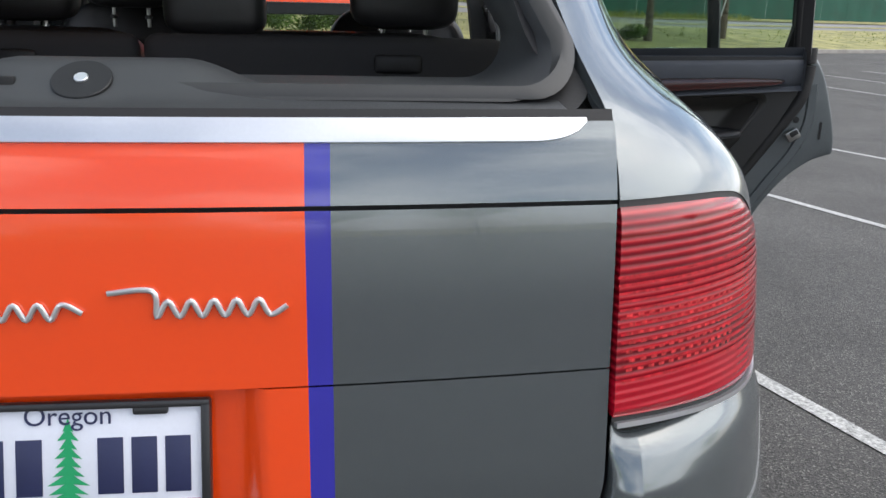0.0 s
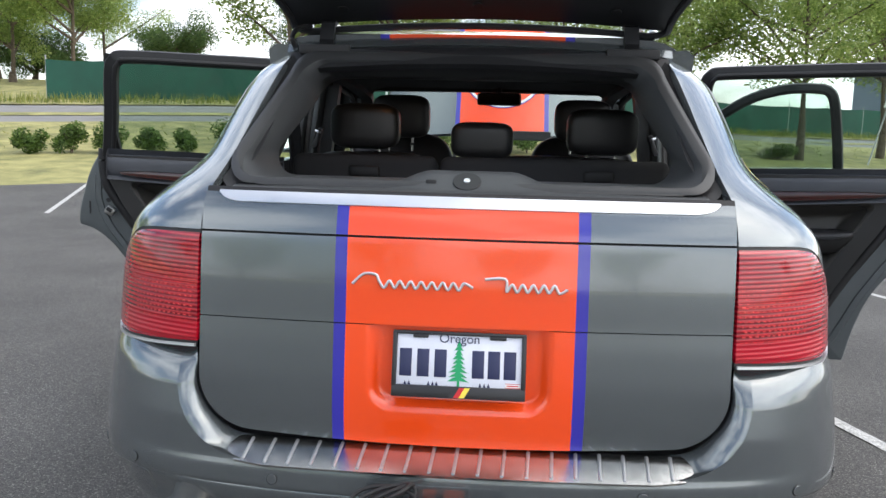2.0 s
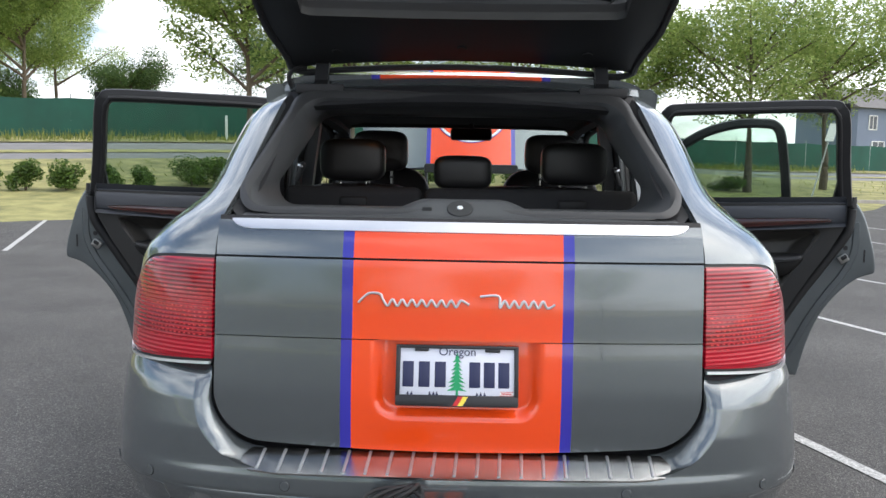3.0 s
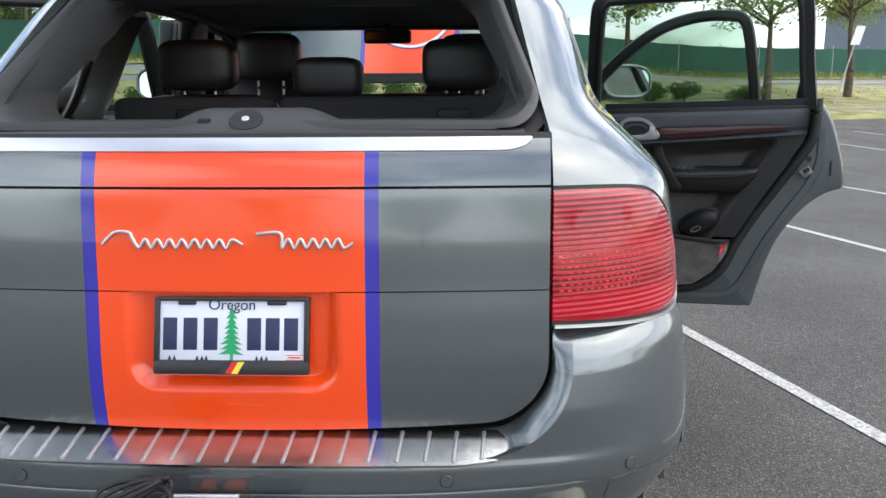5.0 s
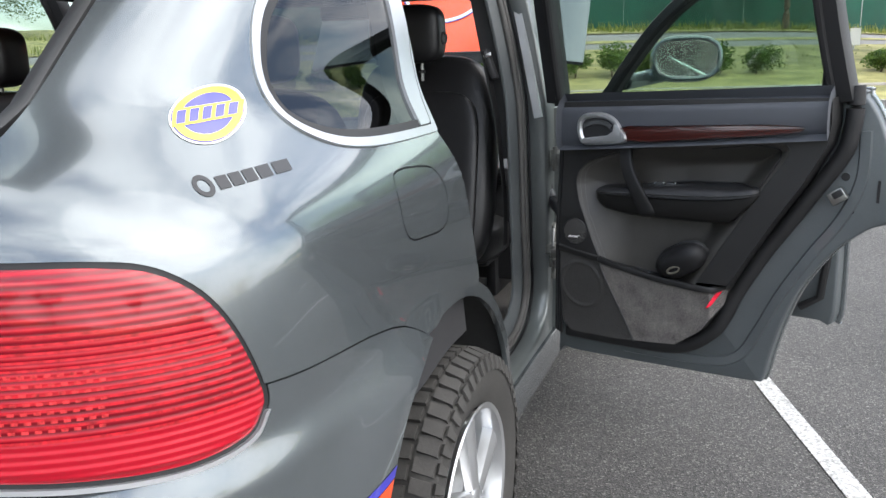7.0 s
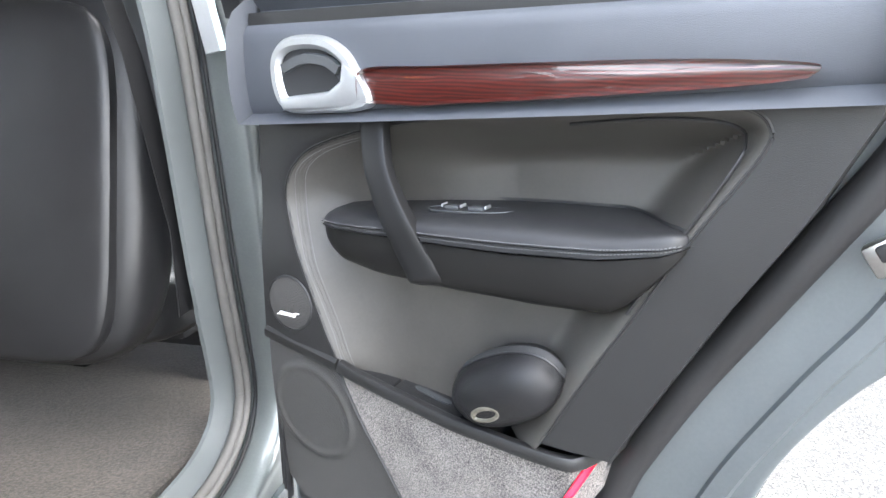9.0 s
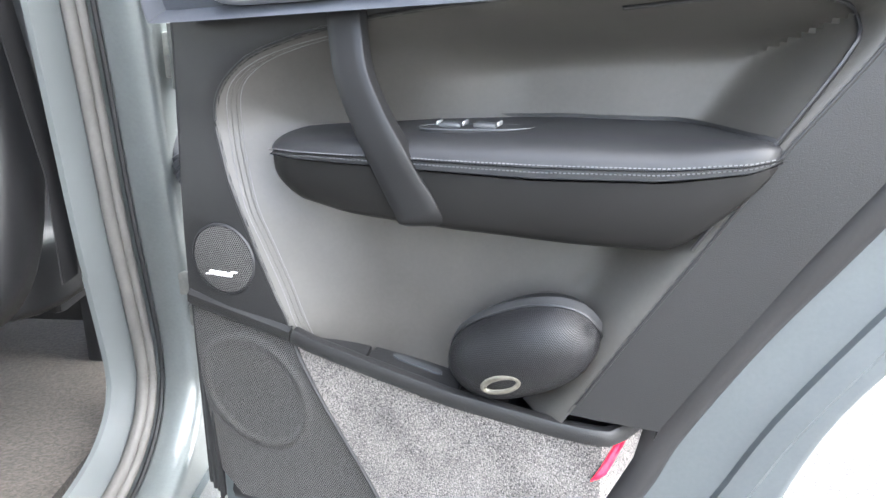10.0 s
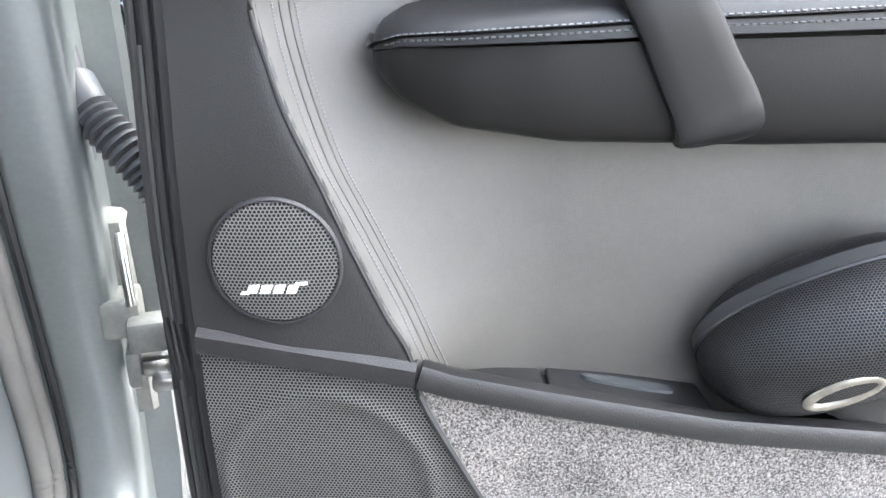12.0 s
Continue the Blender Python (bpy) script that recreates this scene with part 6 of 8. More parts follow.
    for u, z, r_ in ((0.935, 1.155, 0.011), (0.965, 1.150, 0.006), (0.958, 1.06, 0.006)):
        part("plug", disc(R(u, 0.017, z), nrm, r_, 0.003, 16), RUBBER, door)
    part("overlap_slot", slab([(1.015, 1.09), (1.022, 1.09), (1.022, 1.15), (1.015, 1.15)], 0.0175, 0.0205, R), RUBBER, door)
    # window frame and pane
    fp = spline([(a, b, 0) for a, b in ((0.045, 1.355), (0.062, 1.55), (0.082, 1.74), (0.105, 1.79), (0.16, 1.802), (0.45, 1.808), (0.79, 1.812), (0.845, 1.795), (0.868, 1.74), (0.89, 1.55), (0.918, 1.37))], 6)
    def leaned(u, w, z):
        return R(u, w + window_lean(z), z)

    fb = part("window_frame", sweep([R(p.x, 0.03 + window_lean(p.y), p.y) for p in fp], [(-0.030, -0.035), (0.026, -0.035), (0.026, 0.02), (0.012, 0.034), (-0.024, 0.034), (-0.030, 0.02)], up=nrm), PLASTIC, door, "black window frame")
    part("frame_seal", tube([R(p.x + (0.5 - p.x) * 0.05, 0.066 + window_lean(p.y), p.y - 0.012 * smooth01(1.6, 1.8, p.y)) for p in fp], 0.011, 8), RUBBER, fb)
    corner = [(0.862, 1.372), (0.93, 1.38), (0.915, 1.46), (0.897, 1.56), (0.885, 1.56)]
    part("frame_corner", slab(corner, 0.0, 0.05, leaned, 0.003), PLASTIC, fb)
    part("outer_corner", slab([(0.80, 1.818), (0.885, 1.826), (0.905, 1.70), (0.88, 1.74), (0.86, 1.79)], -0.02, 0.045, leaned, 0.002), PLASTIC, fb)
    pane = [(0.055, 1.352), (0.075, 1.60), (0.095, 1.77), (0.12, 1.795), (0.45, 1.803), (0.82, 1.805), (0.855, 1.77), (0.87, 1.60), (0.885, 1.372)]
    g = part("pane", slab(pane, 0.018, 0.022, leaned), GLASS, door, smooth=False)
    g.visible_shadow = False
    SIDE = 1.0
    return door


def door_u(p):
    return (p.x - HINGEX) * math.cos(radians(SWING)) - (p.y - 2.177) * math.sin(radians(SWING))


def trim_at(p, sd):
    return sd(door_u(p), p.z)


WOODSD = poly_sd([(p.x, p.y) for p in spline([(a, b, 0) for a, b in ((0.340, 1.240), (0.334, 1.279), (0.45, 1.286), (0.60, 1.293), (0.75, 1.298), (0.855, 1.294), (0.80, 1.281), (0.62, 1.263), (0.46, 1.249))], 4, True)])


def poly_w(u, z):
    return WOODSD(u, z)


build_rear_door(-1.0)
build_rear_door(1.0)

F = hinge_frame(1.0, 3.10, 21)


def build_front_door(side):
    global SIDE, F
    SIDE = side
    F = hinge_frame(1.0, 3.10, 21) if side > 0 else hinge_frame(0.955, 3.25, 89.5)
    nrm = tuple(F(0, 1, 0) - F(0, 0, 0))
    outline = [(p.x, p.y) for p in spline([(a, b, 0) for a, b in ((0.0, 0.53), (0.04, 0.46), (0.5, 0.462), (1.0, 0.468), (1.06, 0.475), (1.068, 0.60), (1.062, 0.85), (1.058, 0.95), (1.075, 1.0), (1.07, 1.2), (1.05, 1.36), (0.5, 1.35), (0.05, 1.32), (0.0, 1.25))], 4, True)]
    inner = [(0.53 + (a - 0.53) * 0.975, 0.92 + (b - 0.92) * 0.965) for a, b in outline]
    door = part("front_door", slab(outline, -0.055, -0.028, F, 0.004), PAINT, car, "opened front door with black trim" if side > 0 else "closed front door with black trim")
    part("door_inner_panel", slab(inner, -0.028, 0.045, F, 0.012), DOORMETAL, door)
    part("trim_panel", slab([(0.08, 0.56), (0.90, 0.56), (0.97, 0.66), (0.98, 1.335), (0.06, 1.325)], 0.045, 0.11, F, 0.025), DOORPLASTIC, door)
    part("belt_pad", slab([(0.06, 1.22), (0.98, 1.25), (0.985, 1.35), (0.06, 1.335)], 0.10, 0.125, F, 0.012), BAND, door)
    part("door_seal", tube([F(a, 0.05, b) for a, b in ((0.93, 0.53), (1.0, 0.58), (1.02, 0.8), (1.015, 1.1), (1.0, 1.35))], 0.015, 8), RUBBER, door)
    fp = spline([(a, b, 0) for a, b in ((0.06, 1.33), (0.18, 1.46), (0.34, 1.61), (0.52, 1.73), (0.70, 1.785), (0.86, 1.79), (0.925, 1.77), (0.955, 1.70), (0.985, 1.50), (1.0, 1.35))], 6)
    fb = part("window_frame", sweep([F(p.x, 0.03 + window_lean(p.y), p.y) for p in fp], [(-0.026, -0.035), (0.026, -0.035), (0.026, 0.02), (0.012, 0.034), (-0.018, 0.034), (-0.026, 0.02)], up=nrm), PLASTIC, door, "black window frame")
    pane = [(p.x, p.y) for p in fp]
    g = part("pane", slab(pane, 0.018, 0.022, lambda u, w, z: F(u, w + window_lean(z), z)), GLASS, door, smooth=False)
    g.visible_shadow = False
    # outside mirror
    m0 = Matrix.Translation(F(0.27, -0.27, 1.475)) @ Matrix.Rotation(radians(12), 4, "Z") @ Matrix.Rotation(radians(-5), 4, "X")
    hs = part("outside_mirror", pillow(0, 0.035, 0, 0.150, 0.075, 0.098, 3.0, m=m0, n=28, k=18), PAINT, door, "rounded painted door mirror")
    rim_ = [Vector((0.140 * math.copysign(abs(math.cos(a)) ** 0.7, math.cos(a)), -0.052, 0.088 * math.copysign(abs(math.sin(a)) ** 0.7, math.sin(a)))) for a in lin(0, 2 * math.pi, 37)[:-1]]
    bm = bmesh.new()
    bm.faces.new([bm.verts.new(v * 0.94 + Vector((0, -0.006, 0))) for v in rim_])
    bmesh.ops.transform(bm, matrix=m0, verts=bm.verts)
    bm.faces.ensure_lookup_table()
    bm.normal_update()
    if bm.faces[0].normal.y > 0:
        bmesh.ops.reverse_faces(bm, faces=bm.faces)
    part("mirror_glass", bm, MIRROR, hs)
    part("mirror_rim", sweep([m0 @ v for v in rim_], circle(0.011, 8), closed_path=True, up=(0, 1, 0)), PAINT, hs)
    part("mirror_foot", tube([F(0.12, 0.0, 1.385), m0 @ Vector((-0.17, 0.05, -0.075)), m0 @ Vector((-0.09, 0.045, -0.06))], 0.035, 12), PAINT, hs)
    SIDE = 1.0
    return door


build_front_door(1.0)
build_front_door(-1.0)

# the headphone case lying in the door pocket
R = hinge_frame(0.985, 2.177, 18)
case = thing("headphone_case", "black woven clamshell headphone case in the door pocket", "case", at=R(0.521, 0.106, 0.886))
CM = Matrix.Rotation(radians(-18), 4, "Z") @ Matrix.Rotation(radians(24), 4, "X") @ Matrix.Rotation(radians(-32), 4, "Y")
AX = tuple(CM.to_3x3() @ Vector((0, 1, 0)))


def case_ring(a, y, grow=0.0):
    k = (1 - (abs(y) / 0.05) ** 2.35) ** (1 / 2.35)
    ca, sa = math.cos(a), math.sin(a)
    e = 2 / 2.35
    return CM @ Vector(((0.090 * k + grow) * math.copysign(abs(ca) ** e, ca), y, (0.047 * k + grow) * math.copysign(abs(sa) ** e, sa)))


CMI = CM.inverted()


def case_uv(co):
    """Weave coordinates: along the case and round it, turned by 45 degrees."""
    q = CMI @ Vector(co)
    a, b = q.x, 0.048 * math.atan2(q.z, -q.y)
    return (a + b) * 0.7071, (a - b) * 0.7071


part("case_body", pillow(0, 0, 0, 0.090, 0.050, 0.047, 2.35, m=CM, n=64, k=44), CASEMAT, case, uv=case_uv)
turn = lin(0, 2 * math.pi, 61)[:-1]
part("zip_band", sweep([case_ring(a, 0.010, 0.0002) for a in turn], [(-0.0016, -0.0055), (0.0016, -0.0055), (0.0016, 0.0055), (-0.0016, 0.0055)], closed_path=True, up=AX), SEAL, case, "grey woven zip band")
for dy in (0.004, 0.016):
    part("zip_piping", sweep([case_ring(a, dy, 0.0005) for a in turn], circle(0.0018, 6), closed_path=True, up=AX), LEATHER, case)
part("ring_emblem", sweep([CM @ (Vector((-0.010 + 0.022 * math.cos(a), -0.0490 + 0.001 * math.cos(a), 0.000 + 0.0095 * math.sin(a)))) for a in lin(0, 2 * math.pi, 33)[:-1]], circle(0.0034, 10, 0.0026), closed_path=True, up=AX), EMBLEM, case, "worn pale metallic ring emblem")


# ---------------------------------------------------------------- roof, pillars, glass
def jamb_point(path, i, a, b):
    """A point of the door jamb: a across it (outboard), b towards the open doorway."""
    p, q = path[max(0, i - 1)], path[min(len(path) - 1, i + 1)]
    t = (q - p).normalized()
    inward = Vector((0, t.z, -t.y)).normalized()
    return path[i] + Vector((a, 0, 0)) + inward * b


def jamb_mesh(path, prof):
    bm = bmesh.new()
    rings = [[bm.verts.new(jamb_point(path, i, a, b)) for a, b in prof] for i in range(len(path))]
    for r_, s_ in zip(rings, rings[1:]):
        for j in range(len(prof)):
            k = (j + 1) % len(prof)
            bm.faces.new((r_[j], r_[k], s_[k], s_[j]))
    bmesh.ops.recalc_face_normals(bm, faces=bm.faces)
    return bm


ROOFZ = [(0.70, 1.790), (0.80, 1.817), (0.95, 1.845), (1.3, 1.878), (1.9, 1.885), (2.3, 1.855), (2.55, 1.800)]


def roof_skin(x, y):
    e = abs(x) / 0.72
    return Vector((x, y, ip(y, ROOFZ) - 0.018 * e ** 2 - 0.075 * smooth01(0.72, 1.0, e) ** 1.5))


roof = part("roof", panel(roof_skin, lin(-0.72, 0.72, 50), lin(0.79, 2.55, 50), [lambda p: 0.60 + 0.13 * smooth01(0.72, 1.2, p.y) - abs(p.x)], depth=0.03), STRIPE, car, "painted roof with orange and blue stripe")
part("headliner", panel(lambda x, y: roof_skin(x, y) - Vector((0, 0, 0.055)), lin(-0.66, 0.66, 20), lin(0.80, 2.53, 20), flip=True), HEADLINER, roof)
part("roof_cross_member", panel(lambda x, v: Vector((x, 0.70 + 0.092 * v + 0.02 * (x / 0.6) ** 2 * (1 - v), 1.728 + 0.078 * v - 0.03 * (x / 0.6) ** 2)), lin(-0.60, 0.60, 30), lin(0.66, 1, 4), depth=0.02), PAINT, roof, "plain grey rear edge of the roof")
part("header_trim", panel(lambda x, v: Vector((x, 0.695 + 0.062 * v + 0.02 * (x / 0.6) ** 2 * (1 - v), 1.716 + 0.058 * v - 0.03 * (x / 0.6) ** 2)), lin(-0.585, 0.585, 30), lin(0, 1, 6), depth=0.02), PLASTIC, roof, "black trim under the roof's rear edge")
for side in (1.0, -1.0):
    SIDE = side
    rl = [(0.56, 0.90), (0.57, 1.0), (0.58, 1.5), (0.575, 2.0), (0.55, 2.3)]
    part("roof_rail", tube(spline([(x, y, ip(y, ROOFZ) + (0.035 if 0.95 < y < 2.2 else 0.0)) for x, y in rl], 8), 0.014, 10), CHROME, car, "satin silver roof rail")
    # B-pillar and sill: painted jamb face, rubber seal with two ridges, plastic cover inside
    jamb = spline([(0.835, 2.12, 1.74), (0.872, 2.15, 1.55), (0.898, 2.175, 1.36), (0.903, 2.190, 1.20), (0.903, 2.207, 1.05), (0.903, 2.222, 0.92), (0.902, 2.244, 0.80), (0.900, 2.262, 0.70), (0.897, 2.262, 0.63), (0.895, 2.225, 0.565), (0.895, 2.14, 0.520), (0.895, 2.0, 0.503), (0.895, 1.70, 0.497), (0.895, 1.50, 0.495)], 8)
    prof = [(-0.030, -0.11), (-0.030, 0.0), (-0.004, -0.004), (0.003, -0.002), (0.007, 0.007), (0.012, 0.010), (0.030, 0.012), (0.058, 0.010), (0.065, 0.005), (0.068, -0.004), (0.069, -0.12)]
    bp_ = part("b_pillar", jamb_mesh(jamb, prof), INNERPAINT, car, "stepped painted door jamb and sill")
    cover = [(-0.075, -0.11), (-0.063, 0.055), (-0.058, 0.064), (-0.050, 0.064), (-0.031, 0.036), (-0.029, 0.0), (-0.031, -0.11)]
    cut = next(i for i, p in enumerate(jamb) if p.z < 0.868)
    part("pillar_cover", jamb_mesh(jamb[:cut + 1], cover), PILLARTRIM, bp_, "grey plastic pillar cover")
    part("sill_cover", jamb_mesh(jamb[cut:], [(a - (0.004 if a < -0.04 else 0.0), b - 0.003) for a, b in cover]), PILLARTRIM, bp_, "grey plastic sill cover")
    for a_, b_, r_ in ((-0.021, 0.024, 0.0095), (-0.011, 0.014, 0.0075)):
        part("jamb_seal", tube([jamb_point(jamb, i, a_, b_) for i in range(len(jamb))], r_, 10), JAMBSEAL, bp_, "soft grey-brown ribbed door seal")
    part("jamb_groove", tube([jamb_point(jamb, i, 0.001, 0.001) for i in range(len(jamb))], 0.0048, 8), RUBBER, bp_)
    part("pillar_body", sweep([(0.94, 2.33, 1.32), (0.945, 2.335, 1.1), (0.945, 2.345, 0.85), (0.94, 2.35, 0.62), (0.93, 2.35, 0.50)], [(-0.06, -0.04), (0.055, -0.04), (0.055, 0.04), (-0.06, 0.04)], up=(0, 1, 0)), INNERPAINT, bp_)
    part("pillar_trim", sweep([(0.735, 2.16, 1.75), (0.775, 2.19, 1.5), (0.805, 2.23, 1.3), (0.818, 2.25, 1.15)], [(-0.03, -0.03), (0.03, -0.03), (0.03, 0.03), (-0.03, 0.03)], up=(0, 1, 0)), GREYPLASTIC, bp_, "dark grey inner pillar trim")
    part("pillar_applique", sweep([(0.968 - 0.20 * (z - 1.30), 2.135, z) for z in lin(1.30, 1.74, 8)], [(0.004, -0.010), (0.03, -0.010), (0.03, 0.012), (0.004, 0.012)], up=(0, 1, 0)), SATIN, bp_, "satin silver pillar cover")
    part("belt_guide", box(-0.012, 0.012, -0.02, 0.02, -0.05, 0.05, 0.006, m=Matrix.Translation((0.80, 2.075, 1.475)) @ Matrix.Rotation(radians(-20), 4, "Y")), PLASTIC, bp_)
    part("belt_tongue", box(-0.014, 0.014, -0.022, -0.018, -0.006, 0.006, 0.001, m=Matrix.Translation((0.797, 2.075, 1.505)) @ Matrix.Rotation(radians(-20), 4, "Y")), CHROME, bp_)
    part("seat_belt", sweep([(0.79, 2.06, 1.52), (0.81, 2.12, 1.3), (0.82, 2.18, 1.0), (0.82, 2.18, 0.84)], [(-0.022, -0.001), (0.022, -0.001), (0.022, 0.001), (-0.022, 0.001)], up=(1, 0, 0)), RUBBER, bp_)
    # hinges, check strap and wiring boot between pillar and door
    part("hinge", join(box(0.958, 1.000, 2.225, 2.262, 1.118, 1.178, 0.004), box(0.992, 1.028, 2.218, 2.240, 1.122, 1.166, 0.004), tube([(0.990, 2.222, 1.105), (0.990, 2.222, 1.19)], 0.009, 12)), ZINC, bp_, "painted cast door hinge")
    part("hinge_hole", disc((0.999, 2.2245, 1.150), (0.1, -1, 0), 0.006, 0.002, 16), RUBBER, bp_)
    lower = part("hinge", join(box(0.956, 0.990, 2.226, 2.268, 0.800, 0.838, 0.004), box(0.978, 1.022, 2.206, 2.236, 0.792, 0.822, 0.005), box(0.972, 0.985, 2.215, 2.25, 0.755, 0.79, 0.004)), ZINC, bp_, "painted cast door hinge")
    part("hinge_plate", sweep([(0.968, 2.276, 0.70), (0.968, 2.274, 0.80), (0.967, 2.27, 0.87), (0.966, 2.272, 0.895), (0.968, 2.285, 0.905)], [(-0.020, -0.006), (0.016, -0.006), (0.019, 0.0), (0.014, 0.006), (-0.018, 0.006)], up=(0, -1, 0)), ZINC, lower)
    part("hinge_pin", tube([(0.984, 2.226, 0.832), (0.983, 2.232, 0.862), (0.981, 2.25, 0.892)], 0.0045, 10), STEEL, lower)
    part("check_strap", join(box(0.985, 1.012, 2.214, 2.234, 0.764, 0.782, 0.004), box(0.992, 1.02, 2.206, 2.224, 0.752, 0.766, 0.004)), STEEL, bp_)
    part("check_roller", pillow(0.978, 2.222, 0.768, 0.006, 0.006, 0.016, 2.4, n=14, k=10), STEEL, bp_)
    boot_path = spline([(0.966, 2.252, 1.022), (0.976, 2.236, 1.008), (0.988, 2.224, 0.992), (1.002, 2.214, 0.974), (1.016, 2.207, 0.955), (1.026, 2.203, 0.938)], 10)
    rings = [0.0165 + (0.0026 * math.sin(i * 2.1) if i > 12 else 0.003 * (1 - i / 12)) for i in range(len(boot_path))]
    part("wiring_boot", sweep(boot_path, circle(1.0, 16), scale=lambda t: rings[min(len(rings) - 1, int(round(t * (len(rings) - 1))))]), BOOT, bp_, "ribbed grey rubber wiring boot")
    part("boot_plate", pillow(0.958, 2.262, 1.005, 0.017, 0.012, 0.062, 3.0, n=24, k=18), BOOT, bp_)
    # sill cover and rocker
    part("rocker", sweep([(0.93, y, 0.42) for y in lin(1.46, 3.05, 10)], [(-0.06, -0.06), (0.045, -0.06), (0.055, 0.0), (0.045, 0.065), (-0.06, 0.075)], up=(0, 0, 1)), PAINT, car, "painted rocker panel under the doors")
    part("sill_plate", panel(lambda x, y: Vector((x, y, 0.518 + 0.02 * smooth01(0.86, 0.72, x))), lin(0.72, 0.89, 8), lin(1.5, 2.05, 10), depth=0.01, flip=False), GREYPLASTIC, car)
    # roof side rail, front pillar
    can = spline([(0.64, 0.86, 1.75), (0.715, 1.25, 1.785), (0.735, 1.6, 1.797), (0.735, 2.05, 1.787), (0.71, 2.4, 1.757), (0.70, 2.58, 1.715), (0.735, 2.85, 1.56), (0.79, 3.12, 1.36), (0.83, 3.32, 1.22)], 8)
    part("roof_side_rail", sweep(can, [(-0.045, -0.035), (0.04, -0.035), (0.045, 0.015), (0.02, 0.035), (-0.045, 0.03)], up=(0, 0, 1)), PAINT, car, "painted roof side rail and front pillar")
    part("inner_rail_trim", sweep([p + Vector((-0.055, 0, -0.02)) for p in can], [(-0.03, -0.03), (0.03, -0.03), (0.03, 0.03), (-0.03, 0.03)], up=(0, 0, 1)), HEADLINER, car)
    part("opening_seal", tube([p + Vector((0.02, -0.005, -0.045)) for p in can[8:]], 0.012, 8), RUBBER, car)
    # rear face of the door opening along the quarter panel, arch lining
    edge_ = [(ip(z, EDGE), z) for z in lin(0.93, 1.70, 24)]

    def jamb_back(i, v):
        k = int(min(22, i))
        t = i - k
        y, z = (edge_[k][j] * (1 - t) + edge_[k + 1][j] * t for j in (0, 1))
        a = blur(HALF, z) * (1 - blur(TAPER, z) * max(0.0, 1.25 - y)) - 0.004
        return Vector((a - 0.10 * v, y + 0.03 * math.sin(v * math.pi * 0.5), z))

    part("rear_jamb", panel(jamb_back, lin(0, 22.99, 40), lin(0, 1, 6), flip=True), INNERPAINT, car)
    lip = [arch_curve(a, 0.985) for a in lin(-0.05, math.pi, 60)]
    part("arch_lip", sweep([(0.962 + 0.035 * smooth01(0.95, 0.8, z) * smooth01(1.25, 0.85, y), y, z) for y, z in lip], [(-0.02, -0.006), (0.018, -0.006), (0.02, 0.006), (-0.02, 0.01)], up=(1, 0, 0)), PAINT, car)

    def well(a, x):
        r = 0.525 - 0.02 * smooth01(0.9, 0.6, x)
        y, z = arch_curve(a, r / 0.53)
        return Vector((x, y, z))

    part("wheel_well", panel(well, lin(-0.25, math.pi + 0.2, 40), lin(0.52, 0.955, 8), flip=False), WELL, car, "dark felt wheel-arch lining")
    part("well_back", slab([(WHEEL.y + 0.02 + 0.53 * math.cos(a), 0.40 + 0.53 * math.sin(a)) for a in lin(-0.25, math.pi + 0.25, 30)], 0.50, 0.53, lambda u, w, z: Vector((w, u, z))), WELL, car)
    # inner lining of the rear flank
    part("side_trim", panel(lambda u, z: shell(u, z) - Vector((0.05, -0.03, 0)), lin(0.55, 1.55, 50), lin(0.80, 1.74, 46), [lambda p: -win_sd(p.y - 0.03, p.z) + 0.01, lambda p: door_cut(p) + 0.02, lambda p: p.x - 0.56], flip=True), HEADLINER, car, "dark cloth inner side lining")
    SIDE = 1.0

# windscreen, dashboard, steering wheel, inside mirror
ws = part("windscreen", panel(lambda x, v: Vector((x * (0.66 + 0.12 * v), 2.50 + 0.80 * v + 0.08 * (1 - x * x), 1.765 - 0.55 * v)), lin(-1, 1, 24), lin(0, 1, 10), flip=True), CLEAR, car)
ws.visible_shadow = False
part("header", sweep([(x, 2.52 + 0.06 * (1 - (x / 0.66) ** 2), 1.765 - 0.01 * (x / 0.66) ** 2) for x in lin(-0.66, 0.66, 15)], [(-0.05, -0.03), (0.04, -0.03), (0.04, 0.02), (-0.05, 0.03)]), HEADLINER, car)
dash = part("dashboard", panel(lambda x, v: Vector((x, 2.52 + 0.85 * v, 1.06 + 0.14 * math.sin(min(1.0, v * 1.6) * math.pi / 2) - 0.03 * x * x + (0.05 * math.exp(-((x + 0.37) / 0.17) ** 2) * math.exp(-((v - 0.25) / 0.2) ** 2)))), lin(-0.78, 0.78, 40), lin(0, 1, 14)), GREYPLASTIC, car, "dark grey dashboard")
part("dash_front", box(-0.78, 0.78, 2.53, 2.64, 0.6, 1.05, 0.03), PLASTIC, dash)
for x in (0.68, 0.10, -0.10, -0.68):
    part("air_vent", join(box(x - 0.06, x + 0.06, 2.505, 2.53, 1.0, 1.075, 0.01), *[box(x - 0.05, x + 0.05, 2.497, 2.508, 1.01 + k * 0.014, 1.015 + k * 0.014) for k in range(4)]), PLASTIC, dash)
swm = Matrix.Translation((-0.37, 2.42, 1.07)) @ Matrix.Rotation(radians(65), 4, "X")
wheel_rim = part("steering_wheel", sweep([swm @ Vector((0.185 * math.cos(a), 0.185 * math.sin(a), 0)) for a in lin(0, 2 * math.pi, 41)[:-1]], circle(0.015, 10), closed_path=True, up=tuple(swm.to_3x3() @ Vector((0, 0, 1)))), LEATHER, car, "black leather steering wheel")
